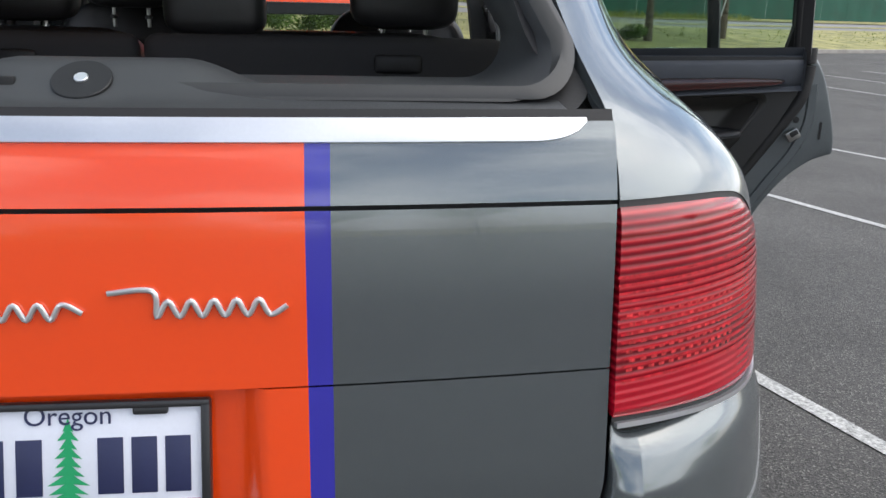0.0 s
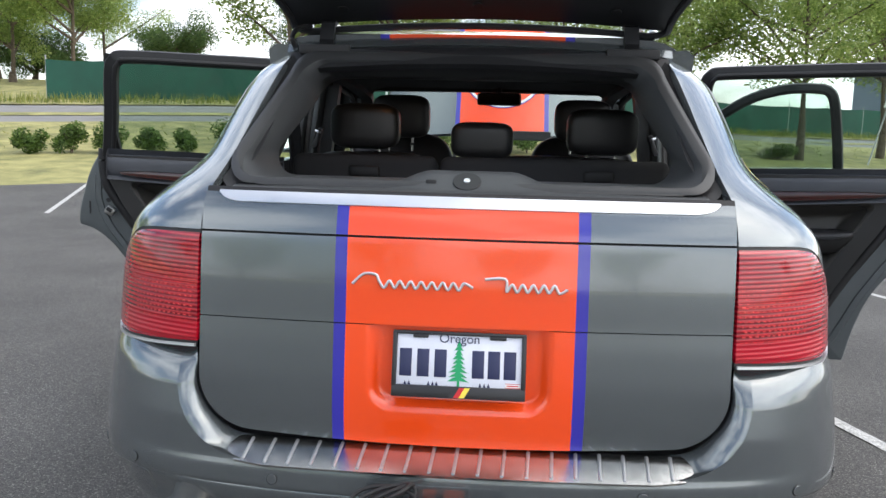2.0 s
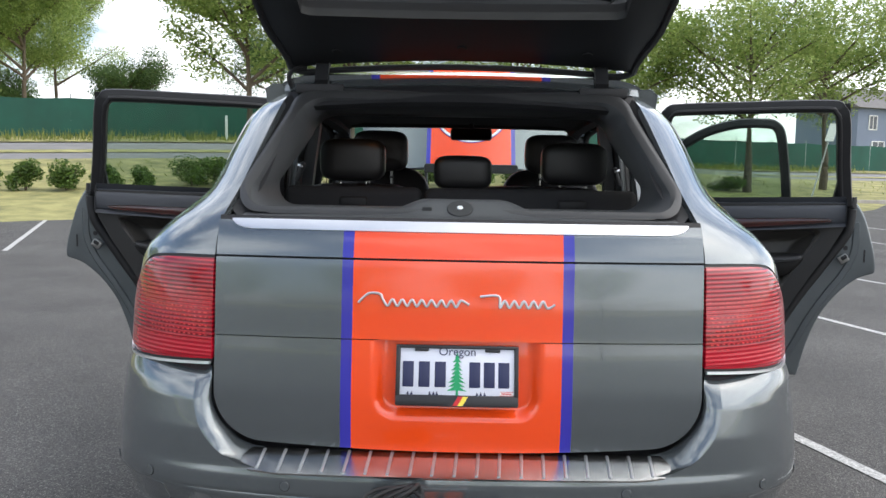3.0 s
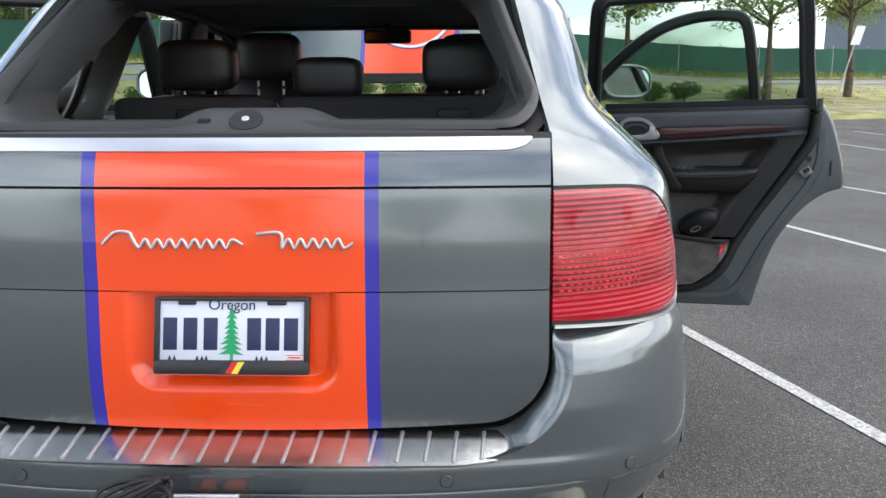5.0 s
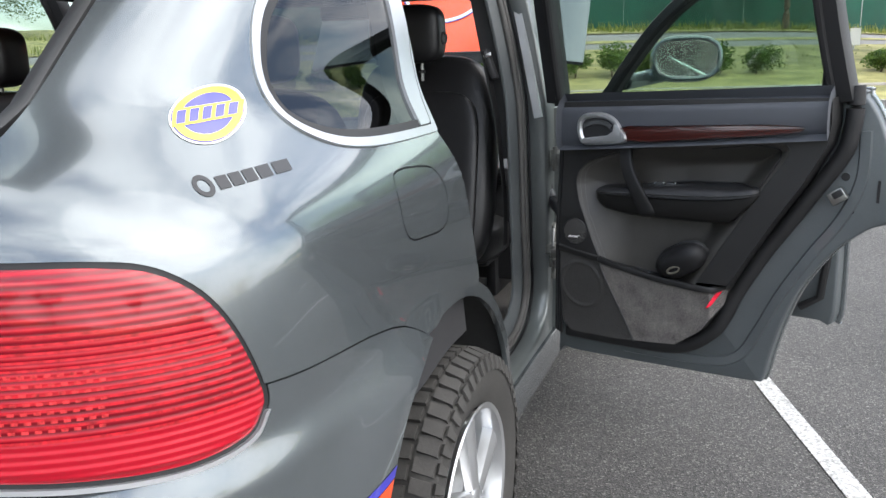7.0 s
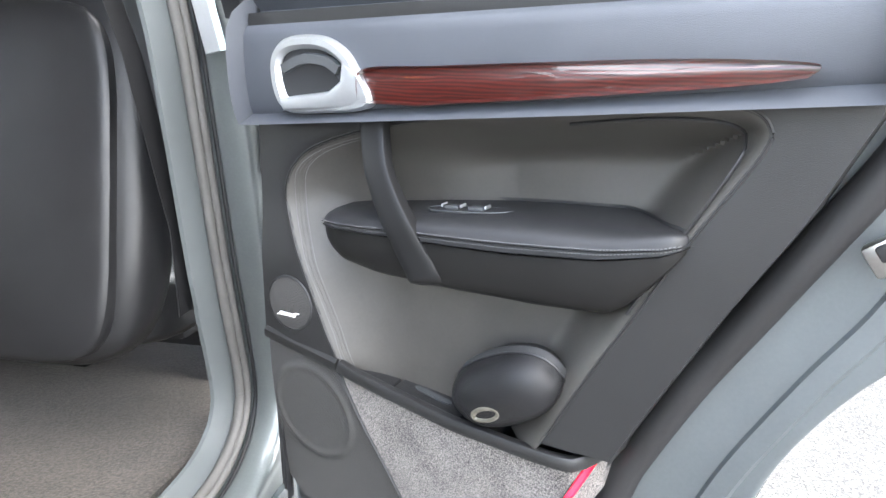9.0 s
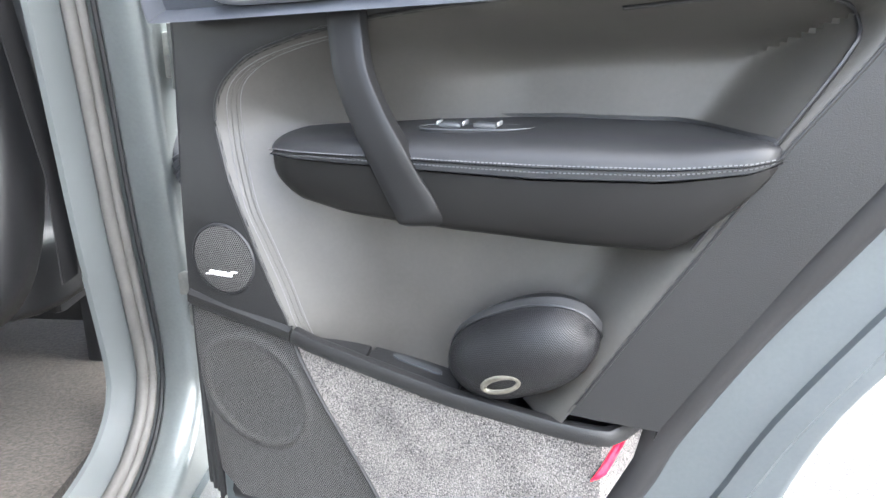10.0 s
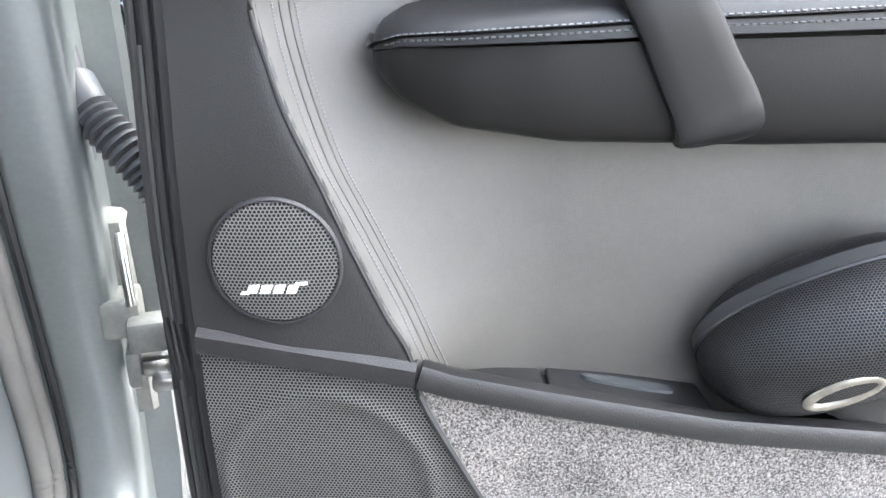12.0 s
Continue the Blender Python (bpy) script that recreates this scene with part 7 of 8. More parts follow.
part("hub", join(*[box(-0.17, 0.17, -0.02, 0.02, -0.012, 0.005, 0.01, m=swm @ Matrix.Rotation(radians(a), 4, "Z")) for a in (0, 90)]), GREYPLASTIC, wheel_rim)
im = part("inside_mirror", box(-0.045, 0.185, 2.47, 2.505, 1.662, 1.728, 0.016, 3), PLASTIC, car, "black inside rear-view mirror")
part("mirror_face", box(-0.034, 0.174, 2.466, 2.469, 1.671, 1.719), MIRROR, im, smooth=False)
part("mirror_stalk", tube([(0.07, 2.50, 1.725), (0.07, 2.52, 1.76), (0.06, 2.54, 1.775)], 0.014, 8), PLASTIC, im)

# ---------------------------------------------------------------- raised bonnet with light bar
def bonnet_skin(x, v):
    c, s = math.cos(radians(60)), math.sin(radians(60))
    d = 0.84 * v
    bow = 0.05 * (x / 0.75) ** 2
    return Vector((x + 0.09, 3.45 + c * d + bow, 1.523 + s * d - 0.05 * (x / 0.75) ** 2))


hood = part("bonnet", panel(bonnet_skin, lin(-0.76, 0.76, 50), lin(0, 1, 26), [lambda p: 0.76 - abs(p.x - 0.09) - 0.10 * smooth01(2.1, 2.4, p.z)], depth=0.03), HOODPAINT, car, "raised bonnet with orange and blue stripe")


def ring_on(x0, z0, r0, r1, m_, lift_):
    def fn(a, q):
        r_ = r0 + (r1 - r0) * q
        return bonnet_skin(x0 + r_ * math.cos(a), z0 + r_ * math.sin(a) / 0.80) + Vector((0, -lift_, lift_ * 0.4))
    return panel(fn, lin(0, 2 * math.pi, 61), lin(0, 1, 3), flip=True)


part("white_ring", ring_on(0, 0.56, 0.245, 0.262, WHITE, 0.004), WHITE, hood)
part("blue_ring", ring_on(0, 0.56, 0.262, 0.268, BLUE, 0.004), BLUE, hood)
lb = part("light_bar", join(box(-0.225, 0.405, 3.38, 3.44, 1.48, 1.54, 0.012), *[box(-0.22, 0.40, 3.374, 3.382, 1.487 + k * 0.009, 1.491 + k * 0.009) for k in range(6)]), PLASTIC, car, "black finned light bar at the bonnet edge")
for x in (-0.21, 0.39):
    part("bracket", box(x - 0.01, x + 0.01, 3.40, 3.46, 1.10, 1.51, 0.004), PLASTIC, lb)
bay = part("engine_bay", box(-0.72, 0.72, 3.40, 4.50, 0.62, 1.0, 0.05), RUBBER, car, "dark engine bay under the raised bonnet")
part("engine_cover", join(pillow(0, 4.0, 1.0, 0.36, 0.32, 0.07, 4), *[box(x - 0.012, x + 0.012, 3.75, 4.25, 1.05, 1.075, 0.004) for x in (-0.2, -0.1, 0.1, 0.2)]), PLASTIC, bay, "black ribbed engine cover")
FRONT = Vector((0.0, 4.02, 0.42))


def wing(y, v):
    """The front wing from the sill line up to the bonnet's edge."""
    nose = smooth01(4.2, 4.75, y)
    z = 0.42 + (1.10 - 0.10 * smooth01(3.6, 4.75, y) - 0.42) * min(1.0, v / 0.8) + 0.03 * smooth01(0.8, 1.0, v)
    x = ip(z, HALF) * (1 - 0.20 * nose ** 2) - 0.16 * smooth01(0.8, 1.0, v) - 0.02 * smooth01(0.9, 1.05, z)
    return Vector((x, y, z))


for side in (1.0, -1.0):
    SIDE = side
    fw = part("front_wing", panel(wing, lin(3.10, 4.76, 60), lin(0, 1, 26), [lambda p: math.hypot(p.y - FRONT.y, p.z - FRONT.z) - 0.52], depth=0.015), PAINT, car, "painted front wing round the wheel arch")
    part("headlamp", pillow(0.64, 4.68, 0.88, 0.16, 0.10, 0.085, 3.0), CLEARLENS, fw, "clear oval headlamp")
    part("arch_liner", panel(lambda a, x: Vector((x, FRONT.y + 0.515 * math.cos(a), FRONT.z + 0.515 * math.sin(a))), lin(-0.2, math.pi + 0.2, 30), lin(0.55, 0.96, 5)), WELL, fw)
    SIDE = 1.0
nose_y = lambda x: 4.86 - 0.22 * (abs(x) / 0.85) ** 2.5
part("front_bumper", panel(lambda x, z: Vector((x, nose_y(x) + 0.05 * smooth01(0.95, 0.7, z) - 0.04 * smooth01(0.6, 0.42, z), z)), lin(-0.84, 0.84, 50), lin(0.40, 1.02, 24), depth=0.03), PAINT, car, "painted front bumper with dark intakes")
for x0, x1 in ((-0.62, -0.32), (-0.26, 0.26), (0.32, 0.62)):
    part("air_intake", panel(lambda x, z: Vector((x, nose_y(x) + 0.058, z)), lin(x0, x1, 14), lin(0.52, 0.66, 6)), RUBBER, car)

# ---------------------------------------------------------------- rear opening, liftgate
def opening(k, grow=0.0, deep=0.0):
    """A rounded ring round the rear opening: k 0 at the skin, 1 at the seal, 2 at the inner trim."""
    zb, zt = (1.352, 1.362, 1.378)[k] - grow, (1.775, 1.726, 1.678)[k] + grow
    xb, xt = (0.652, 0.606, 0.575)[k] + grow, (0.575, 0.535, 0.505)[k] + grow
    r = 0.075
    pts = []
    corner = [(xb, zb, -90, 0), (xt, zt, 0, 90), (-xt, zt, 90, 180), (-xb, zb, 180, 270)]
    for cx_, cz_, a0, a1 in corner:
        sx, sz = math.copysign(1, cx_), (1 if cz_ == zt else -1)
        ox, oz = cx_ - sx * r, cz_ - sz * r
        for a in lin(a0, a1, 9):
            x, z = ox + r * math.cos(radians(a)), oz + r * math.sin(radians(a))
            pts.append(Vector((x, 0.20 + (z - 1.35) * 1.31 + deep + 0.03 * (x / 0.6) ** 2 - 0.02, z)))
    return pts


def ring_strip(a, b):
    bm = bmesh.new()
    va, vb = [bm.verts.new(p) for p in a], [bm.verts.new(p) for p in b]
    n = len(a)
    for i in range(n):
        bm.faces.new((va[i], va[(i + 1) % n], vb[(i + 1) % n], vb[i]))
    bmesh.ops.recalc_face_normals(bm, faces=bm.faces)
    return bm


oframe = part("rear_opening_frame", ring_strip(opening(0, 0.007, 0.034), opening(0, -0.016, 0.05)), RUBBER, car, "black gap and channel round the rear opening")
lip = join(ring_strip(opening(0, -0.014, 0.05), opening(0, -0.015, 0.018)), ring_strip(opening(0, -0.015, 0.018), opening(0, -0.021, 0.011)), ring_strip(opening(0, -0.021, 0.011), opening(0, -0.031, 0.010)), ring_strip(opening(0, -0.031, 0.010), opening(1, -0.002, 0.022)))
bmesh.ops.remove_doubles(lip, verts=lip.verts, dist=0.0005)
bmesh.ops.recalc_face_normals(lip, faces=lip.faces)
part("rear_seal", lip, SEAL, oframe, "soft grey rubber lip round the opening")
shroud = join(ring_strip(opening(1, -0.002, 0.022), opening(1, -0.010, 0.040)), ring_strip(opening(1, -0.010, 0.040), opening(2, 0.004, 0.13)), ring_strip(opening(2, 0.004, 0.13), opening(2, 0.0, 0.25)))
bmesh.ops.remove_doubles(shroud, verts=shroud.verts, dist=0.0005)
bmesh.ops.recalc_face_normals(shroud, faces=shroud.faces)
part("inner_trim_ring", shroud, GREYPLASTIC, oframe, "dark grey moulded inner trim")


def sill_trim(x, v):
    hump = (1 - smooth01(0.10, 0.235, abs(x - 0.01)))
    top = 1.357 + 0.012 * math.sin(min(1, v * 1.2) * math.pi / 2) + 0.040 * hump * smooth01(0.15, 0.75, v)
    return Vector((x, 0.185 + 0.17 * v + 0.03 * (x / 0.6) ** 2, top - 0.05 * smooth01(0.86, 1.0, v)))


sill = part("gate_sill_trim", panel(sill_trim, lin(-0.60, 0.60, 70), lin(0, 1, 18)), GREYPLASTIC, car, "dark grey gate-top trim with lock disc")
part("sill_back", box(-0.60, 0.60, 0.34, 0.36, 0.80, 1.335), PLASTIC, sill)
pc = sill_trim(0.0, 0.42)
pn = (sill_trim(0.01, 0.42) - pc).cross(sill_trim(0.0, 0.44) - pc).normalized()
ld = part("lock_disc", disc(tuple(pc + pn * 0.001), tuple(pn), 0.036, 0.004, 32), PLASTIC, sill, "round black lock cover")
part("lock_screw", disc(tuple(pc + pn * 0.005), tuple(pn), 0.0085, 0.003, 16), CHROME, ld)
part("striker", join(box(-0.105, -0.078, 0.250, 0.262, 1.372, 1.388, 0.003)), RUBBER, sill)
part("cargo_floor", box(-0.78, 0.78, 0.34, 1.10, 0.78, 0.80), HEADLINER, car)

# liftgate hinges and the raised glass gate
def lift(x, v, d=0.0):
    """The raised gate: v along it from the hinge, d above its inner face."""
    c, s = 0.93, 0.36
    bow = 0.03 * (x / 0.6) ** 2
    return Vector((x, 0.872 - c * v * 0.86 + s * d, 1.846 + s * v * 1.06 + c * d - bow))


def gate_form(p):
    v = (0.872 - p.y) / (0.93 * 0.86)
    half = 0.600 + 0.02 * v + 0.03 * smooth01(0.1, 0.35, v)
    r, dx, dv = 0.07, half - abs(p.x), v * 0.86
    if dx < r and dv < r:
        return r - math.hypot(r - dx, r - dv)
    return min(dx, v, 0.98 - v)


lg = part("liftgate", panel(lambda x, v: lift(x, v, 0.0 if 0.03 < v < 0.95 else 0.03), lin(-0.66, 0.66, 60), [-0.01, 0.0] + lin(0.03, 0.95, 40) + [0.99], [gate_form, lambda p: max(abs(p.x) - 0.505, 0.32 + 0.05 * (p.x / 0.5) ** 2 - (0.872 - p.y) / (0.93 * 0.86), (0.872 - p.y) / (0.93 * 0.86) - 0.90)], depth=-0.045, flip=True), PLASTIC, car, "raised black-trimmed glass liftgate")
part("outer_skin", panel(lambda x, v: lift(x, v, 0.05), lin(-0.655, 0.655, 60), lin(0.0, 0.98, 40), [lambda p: gate_form(p - Vector((0, 0.018, 0))) , lambda p: max(abs(p.x) - 0.52, 0.19 - (0.872 - p.y + 0.018) / (0.93 * 0.86), (0.872 - p.y) / (0.93 * 0.86) - 0.92)], depth=0.01), PAINT, lg)
rolled = [lift(sx * (0.600 + 0.02 * v + 0.03 * smooth01(0.1, 0.35, v) - 0.012), v, -0.004) for sx, v in [(-1, q) for q in lin(0.95, 0.11, 16)]]
rolled += [lift(-(0.6 - 0.075 * t), 0.082 * (1 - math.sqrt(max(0.0, 1 - (1 - t) ** 2))) + 0.018, -0.004) for t in lin(0.12, 1.0, 7)]
rolled += [lift(x, 0.018, -0.004) for x in lin(-0.50, 0.0, 8)]
rolled += [Vector((-q.x, q.y, q.z)) for q in rolled[::-1][1:]]
part("gate_edge_roll", tube(rolled, 0.011, 8), PLASTIC, lg)
gg = part("gate_glass", panel(lambda x, v: lift(x, v, 0.03), lin(-0.53, 0.53, 20), lin(0.24, 0.93, 14), flip=True), GLASS, lg, "tinted rear glass")
gg.visible_shadow = False
part("spoiler", panel(lambda x, v: lift(x, 0.03 + 0.16 * v, 0.055 + 0.035 * math.sin(math.pi * v)), lin(-0.60, 0.60, 40), lin(0, 1, 10), depth=0.02), PAINT, lg, "roof spoiler on the gate")
part("brake_light", box(-0.17, 0.17, 0.50, 0.512, 2.03, 2.055, 0.004), LENSDARK, lg, "dark red high brake light")
for x in (-0.42, 0.0, 0.42):
    part("trim_cap", disc(lift(x, 0.14, -0.001), (0, -0.36, -0.93), 0.017, 0.004, 20), RUBBER, lg)
for x in (-0.475, 0.475):
    part("gate_hinge", sweep([(x, 0.80, 1.755), (x, 0.775, 1.79), (x, 0.80, 1.838), (x, 0.85, 1.858)], [(-0.022, -0.008), (0.022, -0.008), (0.022, 0.008), (-0.022, 0.008)], up=(0, -1, 0)), PLASTIC, lg, "black hinge arm")
    part("hinge_pocket", box(x - 0.08, x + 0.08, 0.735, 0.76, 1.742, 1.772, 0.004), RUBBER, car)
part("gate_wire", tube(spline([(-0.57, 0.80, 1.75), (-0.585, 0.77, 1.79), (-0.575, 0.80, 1.825), (-0.54, 0.84, 1.84)], 6), 0.008, 8), RUBBER, lg)
part("cargo_lamp", box(-0.30, -0.25, 0.93, 0.98, 1.712, 1.722, 0.004), AMBER, car, "small lit amber cargo lamp")

# ---------------------------------------------------------------- seats
bench = part("rear_bench", join(pillow(-0.40, 1.22, 1.08, 0.265, 0.12, 0.355, 5), pillow(0.275, 1.22, 1.08, 0.405, 0.12, 0.355, 5)), LEATHER, car, "black leather split rear bench back")
part("bench_back", join(box(-0.665, -0.14, 1.06, 1.13, 0.78, 1.425, 0.03, 3), box(-0.13, 0.68, 1.06, 1.13, 0.78, 1.425, 0.03, 3)), HEADLINER, bench, "carpeted seat backs")
part("bench_cushion", pillow(0, 1.50, 0.76, 0.68, 0.26, 0.12, 4.5), LEATHER, bench)
for x in (-0.40, 0.43):
    part("latch_recess", box(x - 0.055, x + 0.055, 1.052, 1.07, 1.345, 1.388, 0.012, 3), RUBBER, bench)


def headrest(x, y, z, w, d, h, parent, nm="headrest"):
    hr = part(nm, pillow(x, y, z, w, d, h, 4.2, n=32, k=20), LEATHER, parent, "black leather headrest")
    for s in (-0.4, 0.4):
        part("post", tube([(x + s * w, y, z - h - 0.06), (x + s * w, y, z - h + 0.03)], 0.006, 8), STEEL, hr)
        part("guide", disc((x + s * w, y - 0.002, z - h - 0.034), (0, 0, 1), 0.012, 0.012, 14), PLASTIC, hr)
    return hr


headrest(-0.418, 1.19, 1.527, 0.128, 0.060, 0.083, bench)
headrest(0.45, 1.19, 1.524, 0.128, 0.060, 0.083, bench)
headrest(0.015, 1.18, 1.485, 0.114, 0.055, 0.066, bench)

for side in (1.0, -1.0):
    SIDE = side
    X0, Y0 = (0.49, 0.15) if side > 0 else (0.40, 0.0)
    fs = part("front_seat", pillow(0, 0, 0, 0.275, 0.085, 0.40, 4.0, m=Matrix.Translation((X0, Y0 + 2.10, 1.115)) @ Matrix.Rotation(radians(-12), 4, "X"), n=36, k=24), LEATHER, car, "black leather front seat")
    part("seat_back_shell", pillow(0, 0, 0, 0.23, 0.03, 0.32, 5.0, m=Matrix.Translation((X0, Y0 + 2.015, 1.07)) @ Matrix.Rotation(radians(-12), 4, "X"), n=32, k=20), LEATHER, fs)
    part("map_pocket", pillow(0, 0, 0, 0.19, 0.022, 0.12, 5.0, m=Matrix.Translation((X0, Y0 + 2.03, 0.93)) @ Matrix.Rotation(radians(-8), 4, "X"), n=28, k=16), LEATHER, fs)
    part("pocket_piping", tube([(x, Y0 + 2.003, 1.052) for x in lin(X0 - 0.18, X0 + 0.18, 6)], 0.0025, 6), THREAD, fs)
    part("seat_cushion", pillow(X0, Y0 + 2.34, 0.80, 0.25, 0.28, 0.085, 4.5), LEATHER, fs)
    part("seat_base", box(X0 - 0.21, X0 + 0.21, Y0 + 2.20, Y0 + 2.60, 0.70, 0.75, 0.02), PLASTIC, fs)
    for rx_ in (-0.18, 0.18):
        part("seat_rail", box(X0 + rx_ - 0.02, X0 + rx_ + 0.02, Y0 + 2.34, Y0 + 2.62, 0.545, 0.71, 0.006), PLASTIC, fs)
    hr = headrest(X0 - 0.015, Y0 + 2.0, 1.584, 0.135, 0.06, 0.10, fs)
    part("screen_button", disc((X0 + 0.120, Y0 + 2.0, 1.568), (1, -0.2, 0), 0.022, 0.004, 20, hole=0.014), RUBBER, hr)
    SIDE = 1.0
part("cabin_floor", box(-0.80, 0.80, 1.30, 3.1, 0.52, 0.545), FLOORCARPET, car, "beige-grey carpeted cabin floor")
part("rear_step", box(-0.70, 0.70, 1.24, 1.46, 0.52, 0.68, 0.03), FLOORCARPET, car)
part("underbody", box(-0.80, 0.80, 0.22, 4.4, 0.36, 0.515, 0.03), RUBBER, car)
part("rear_inner_wall", box(-0.655, 0.655, 0.17, 0.20, 0.50, 1.20), RUBBER, car)
for side in (1.0, -1.0):
    SIDE = side
    part("lamp_pocket", box(0.55, 0.86, 0.30, 0.36, 0.60, 1.25), RUBBER, car)
    SIDE = 1.0

# ---------------------------------------------------------------- wheels
def build_wheel():
    w = part("wheel", lathe([(0.285, -0.13), (0.335, -0.148), (0.375, -0.140), (0.392, -0.115), (0.396, -0.05), (0.397, 0.0), (0.396, 0.05), (0.392, 0.115), (0.375, 0.140), (0.335, 0.148), (0.285, 0.13), (0.250, 0.118), (0.245, 0.0), (0.250, -0.118)], 64, closed=True), TYRE, car, "all-terrain tyre on a silver five-spoke rim")
    blocks = []
    rndw = random.Random(3)
    n = 54
    for i in range(n):
        a = 2 * math.pi * i / n
        for k, (x0, x1, sk) in enumerate(((-0.135, -0.082, 0.5), (-0.074, -0.030, -0.25), (-0.022, 0.022, 0.15), (0.030, 0.074, -0.25), (0.082, 0.135, 0.5))):
            da = 2 * math.pi / n
            a0 = a + (0.5 * da if k in (1, 3) else 0.0)
            b = bmesh.new()
            vs = []
            for r_, sh in ((0.386, 1.0), (0.4075, 0.9)):
                for x, aa in ((x0, a0 - 0.40 * da), (x1, a0 - 0.40 * da + sk * 0.25 * da), (x1, a0 + 0.40 * da + sk * 0.25 * da), (x0, a0 + 0.40 * da)):
                    xm, am = (x0 + x1) / 2, a0 + sk * 0.12 * da
                    xx, aq = xm + (x - xm) * sh, am + (aa - am) * sh
                    drop = 0.016 * smooth01(0.10, 0.14, abs(xx))
                    vs.append(b.verts.new((xx, (r_ - drop) * math.cos(aq), (r_ - drop) * math.sin(aq))))
            for f in ((4, 5, 6, 7), (0, 1, 5, 4), (1, 2, 6, 5), (2, 3, 7, 6), (3, 0, 4, 7)):
                b.faces.new([vs[q] for q in f])
            bmesh.ops.recalc_face_normals(b, faces=b.faces)
            blocks.append(b)
        for sx in (-1, 1):
            b = bmesh.new()
            vs = [b.verts.new((sx * q[0], q[1] * math.cos(q[2]), q[1] * math.sin(q[2]))) for q in ((0.136, 0.386, a - 0.035), (0.136, 0.386, a + 0.035), (0.150, 0.352, a + 0.03), (0.150, 0.352, a - 0.03), (0.143, 0.390, a - 0.03), (0.143, 0.390, a + 0.03), (0.154, 0.354, a + 0.024), (0.154, 0.354, a - 0.024))]
            for f in ((4, 5, 6, 7), (0, 1, 5, 4), (1, 2, 6, 5), (2, 3, 7, 6), (3, 0, 4, 7)):
                b.faces.new([vs[q] for q in f])
            bmesh.ops.recalc_face_normals(b, faces=b.faces)
            blocks.append(b)
    tb = part("tread", join(*blocks), TYRE, w, smooth=False)
    tb["kind"] = "stuff"
    rim_ob = part("rim", lathe([(0.252, 0.126), (0.262, 0.134), (0.258, 0.138), (0.246, 0.134), (0.238, 0.115), (0.232, 0.02), (0.232, -0.12)], 56), RIM, w, "silver alloy rim")
    for k in range(5):
        a = 2 * math.pi * k / 5 + 0.3
        sp = [(0.125 - 0.02 * t, (0.04 + 0.20 * t)) for t in lin(0, 1, 6)]
        part("spoke", sweep([(x, r_ * math.cos(a), r_ * math.sin(a)) for x, r_ in sp], [(-0.042, -0.02), (0.042, -0.02), (0.036, 0.008), (0.012, 0.014), (-0.012, 0.014), (-0.036, 0.008)], up=(1, 0, 0), scale=lambda t: 0.72 + 0.35 * t), RIM, rim_ob)
    part("hub_cap", disc((0.115, 0, 0), (1, 0, 0), 0.045, 0.016, 24, dome=0.004), RIM, rim_ob)
    part("brake_disc", disc((0.02, 0, 0), (1, 0, 0), 0.17, 0.02, 36), STEEL, rim_ob)
    return w


def lathe(profile, n, closed=False):
    """Turns (radius, x) points round the x axis."""
    bm = bmesh.new()
    rings = [[bm.verts.new((x, r * math.cos(2 * math.pi * i / n), r * math.sin(2 * math.pi * i / n))) for i in range(n)] for r, x in profile]
    for a, b in zip(rings, rings[1:] + (rings[:1] if closed else [])):
        for i in range(n):
            bm.faces.new((a[i], a[(i + 1) % n], b[(i + 1) % n], b[i]))
    bmesh.ops.recalc_face_normals(bm, faces=bm.faces)
    return bm


wheel = build_wheel()
wheel.location = (0.885, 1.22, 0.39)
wheel.scale = (0.957, 0.957, 0.957)
for x, y, rz in ((-0.885, 1.22, 180), (0.885, 4.02, 0), (-0.885, 4.02, 180)):
    copy_thing(wheel, pose(x, y, 0.39, 0, 0, rz) @ Matrix.Scale(0.957, 4))

# ---------------------------------------------------------------- winch on the tow bar
winch = thing("winch", "small electric winch with orange rope, black motor box and looped cable", "winch", at=(-0.05, -0.02, 0.50))
wl_ = Vector(winch.location)


def wp(bm):
    bmesh.ops.translate(bm, vec=-wl_, verts=bm.verts)
    return bm


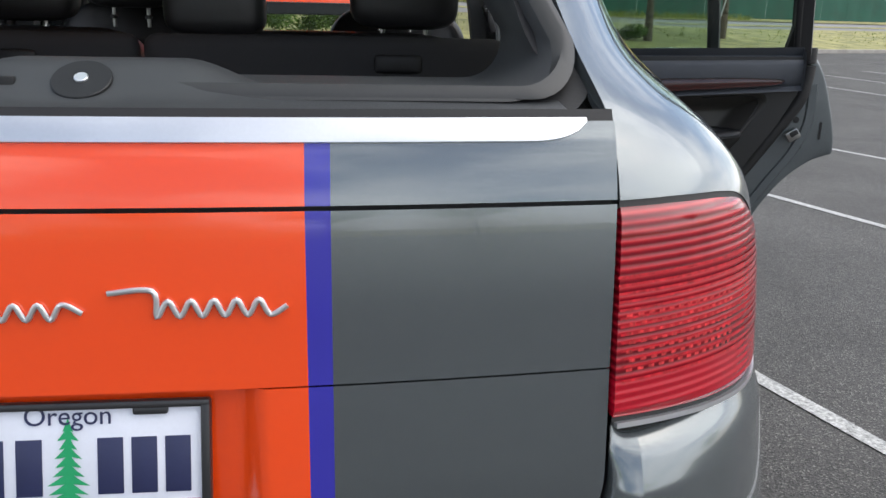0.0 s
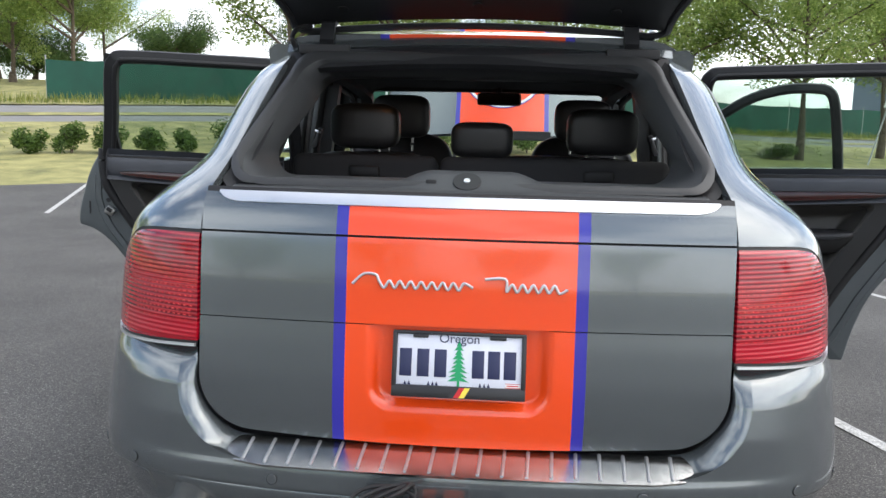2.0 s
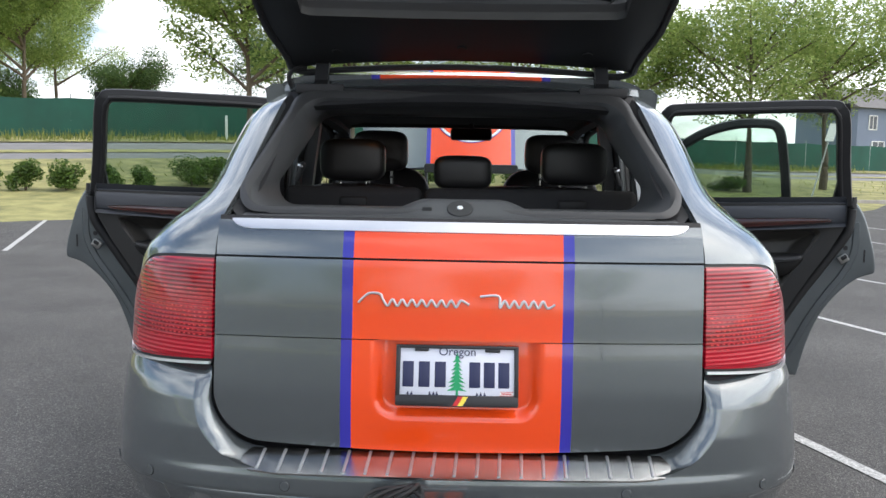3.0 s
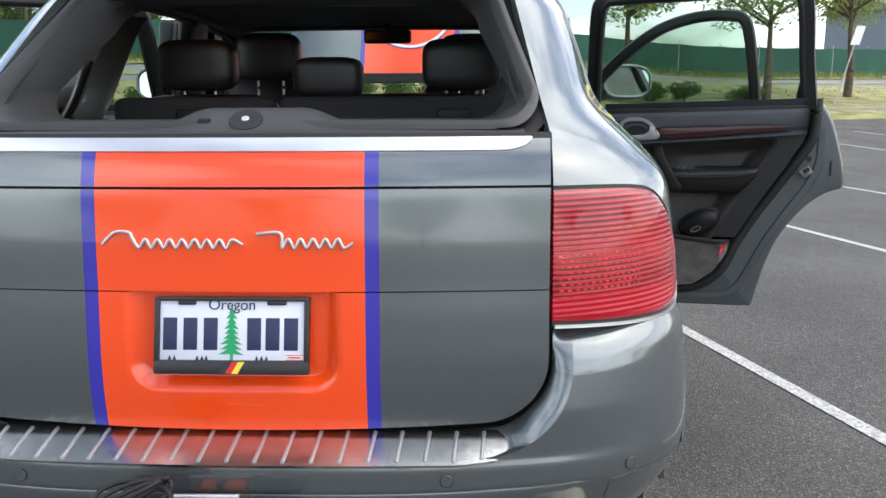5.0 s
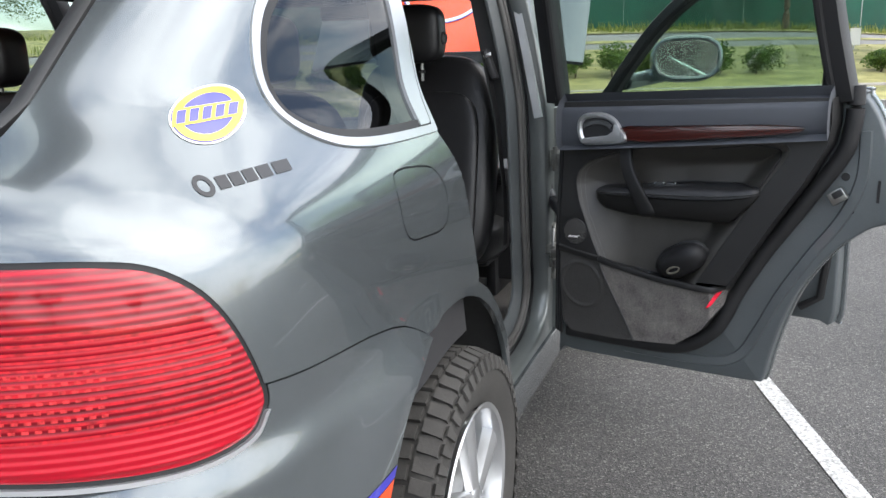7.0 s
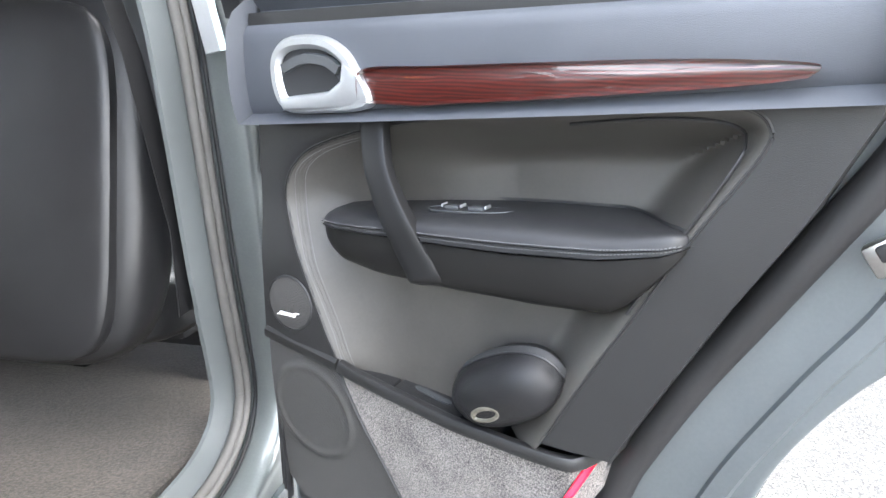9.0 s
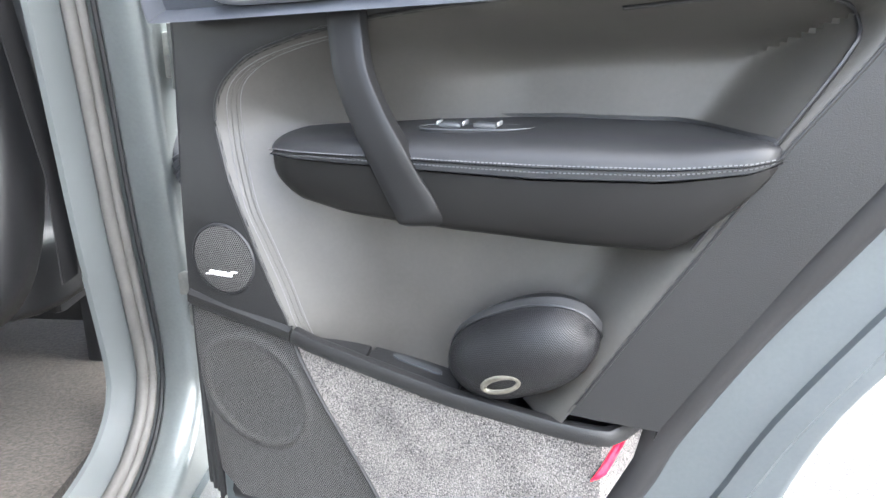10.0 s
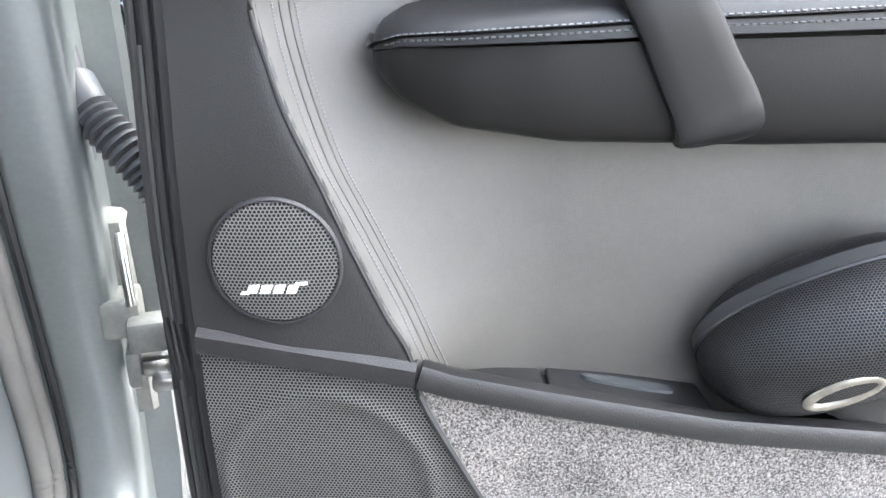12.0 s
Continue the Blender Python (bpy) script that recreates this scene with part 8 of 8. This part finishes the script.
part("mount_bar", wp(join(box(-0.08, -0.03, -0.08, 0.30, 0.46, 0.51, 0.006), box(-0.20, 0.10, -0.18, -0.02, 0.505, 0.515, 0.003))), PLASTIC, winch, "black steel tow-bar mount")
part("motor_box", wp(box(-0.225, -0.095, -0.165, -0.055, 0.515, 0.655, 0.008, 3)), PLASTIC, winch, "black control box")
part("box_lid", wp(box(-0.222, -0.10, -0.160, -0.06, 0.655, 0.664, 0.004)), BLACKVINYL, winch)
part("drum", wp(tube([(-0.085, -0.10, 0.59), (0.022, -0.10, 0.59)], 0.03, 20)), STEEL, winch)
for k in range(13):
    part("rope_turn", wp(sweep([(-0.078 + k * 0.0079 + 0.003 * math.sin(a), -0.10 + 0.052 * math.cos(a), 0.59 + 0.052 * math.sin(a)) for a in lin(0, 2 * math.pi, 29)[:-1]], circle(0.0046, 6), closed_path=True, up=(1, 0, 0))), ROPE, winch, "orange synthetic rope")
part("rope_strap", wp(box(-0.045, -0.028, -0.158, -0.05, 0.60, 0.648, 0.004)), RUBBER, winch)
for x0 in (-0.094, 0.024):
    part("end_plate", wp(box(x0, x0 + 0.008, -0.165, -0.04, 0.52, 0.662, 0.003)), STEEL, winch)
for y0 in (-0.158, -0.048):
    part("tie_rod", wp(tube([(-0.095, y0, 0.663), (0.034, y0, 0.665)], 0.0055, 10)), CHROME, winch)
part("motor", wp(join(tube([(0.034, -0.10, 0.59), (0.118, -0.10, 0.59)], 0.058, 24), tube([(0.118, -0.10, 0.59), (0.132, -0.10, 0.59)], 0.045, 24))), GREYPLASTIC, winch, "grey motor housing with a warning label")
for k, (m_, z) in enumerate(((WHITE, 0.628), (ORANGE, 0.612), (WHITE, 0.598), (ORANGE, 0.584))):
    part("label_bar", wp(box(0.045, 0.092 + 0.012 * (k % 2), -0.1605, -0.157 + 0.02 * 0, z, z + 0.007)), m_, winch)
part("red_knob", wp(pillow(-0.092, -0.12, 0.675, 0.008, 0.008, 0.007, 2.2)), FLAGRED, winch)
loops = []
for k in range(4):
    q = [Vector((-0.150 + 0.075 * math.cos(a) * (1 - 0.08 * k), -0.115 + 0.03 * math.sin(a + k) , 0.688 + 0.028 * math.sin(a + 0.5 * k) + 0.006 * k)) for a in lin(0, 2 * math.pi, 25)[:-1]]
    part("cable_loop", wp(sweep(q, circle(0.0045, 8), closed_path=True, up=(0.1, 0.2, 1))), RUBBER, winch)
part("cable_tail", wp(tube(spline([(-0.10, -0.14, 0.67), (-0.09, -0.175, 0.62), (-0.13, -0.18, 0.56), (-0.10, -0.175, 0.53), (-0.12, -0.16, 0.52)], 8), 0.0045, 8)), RUBBER, winch)
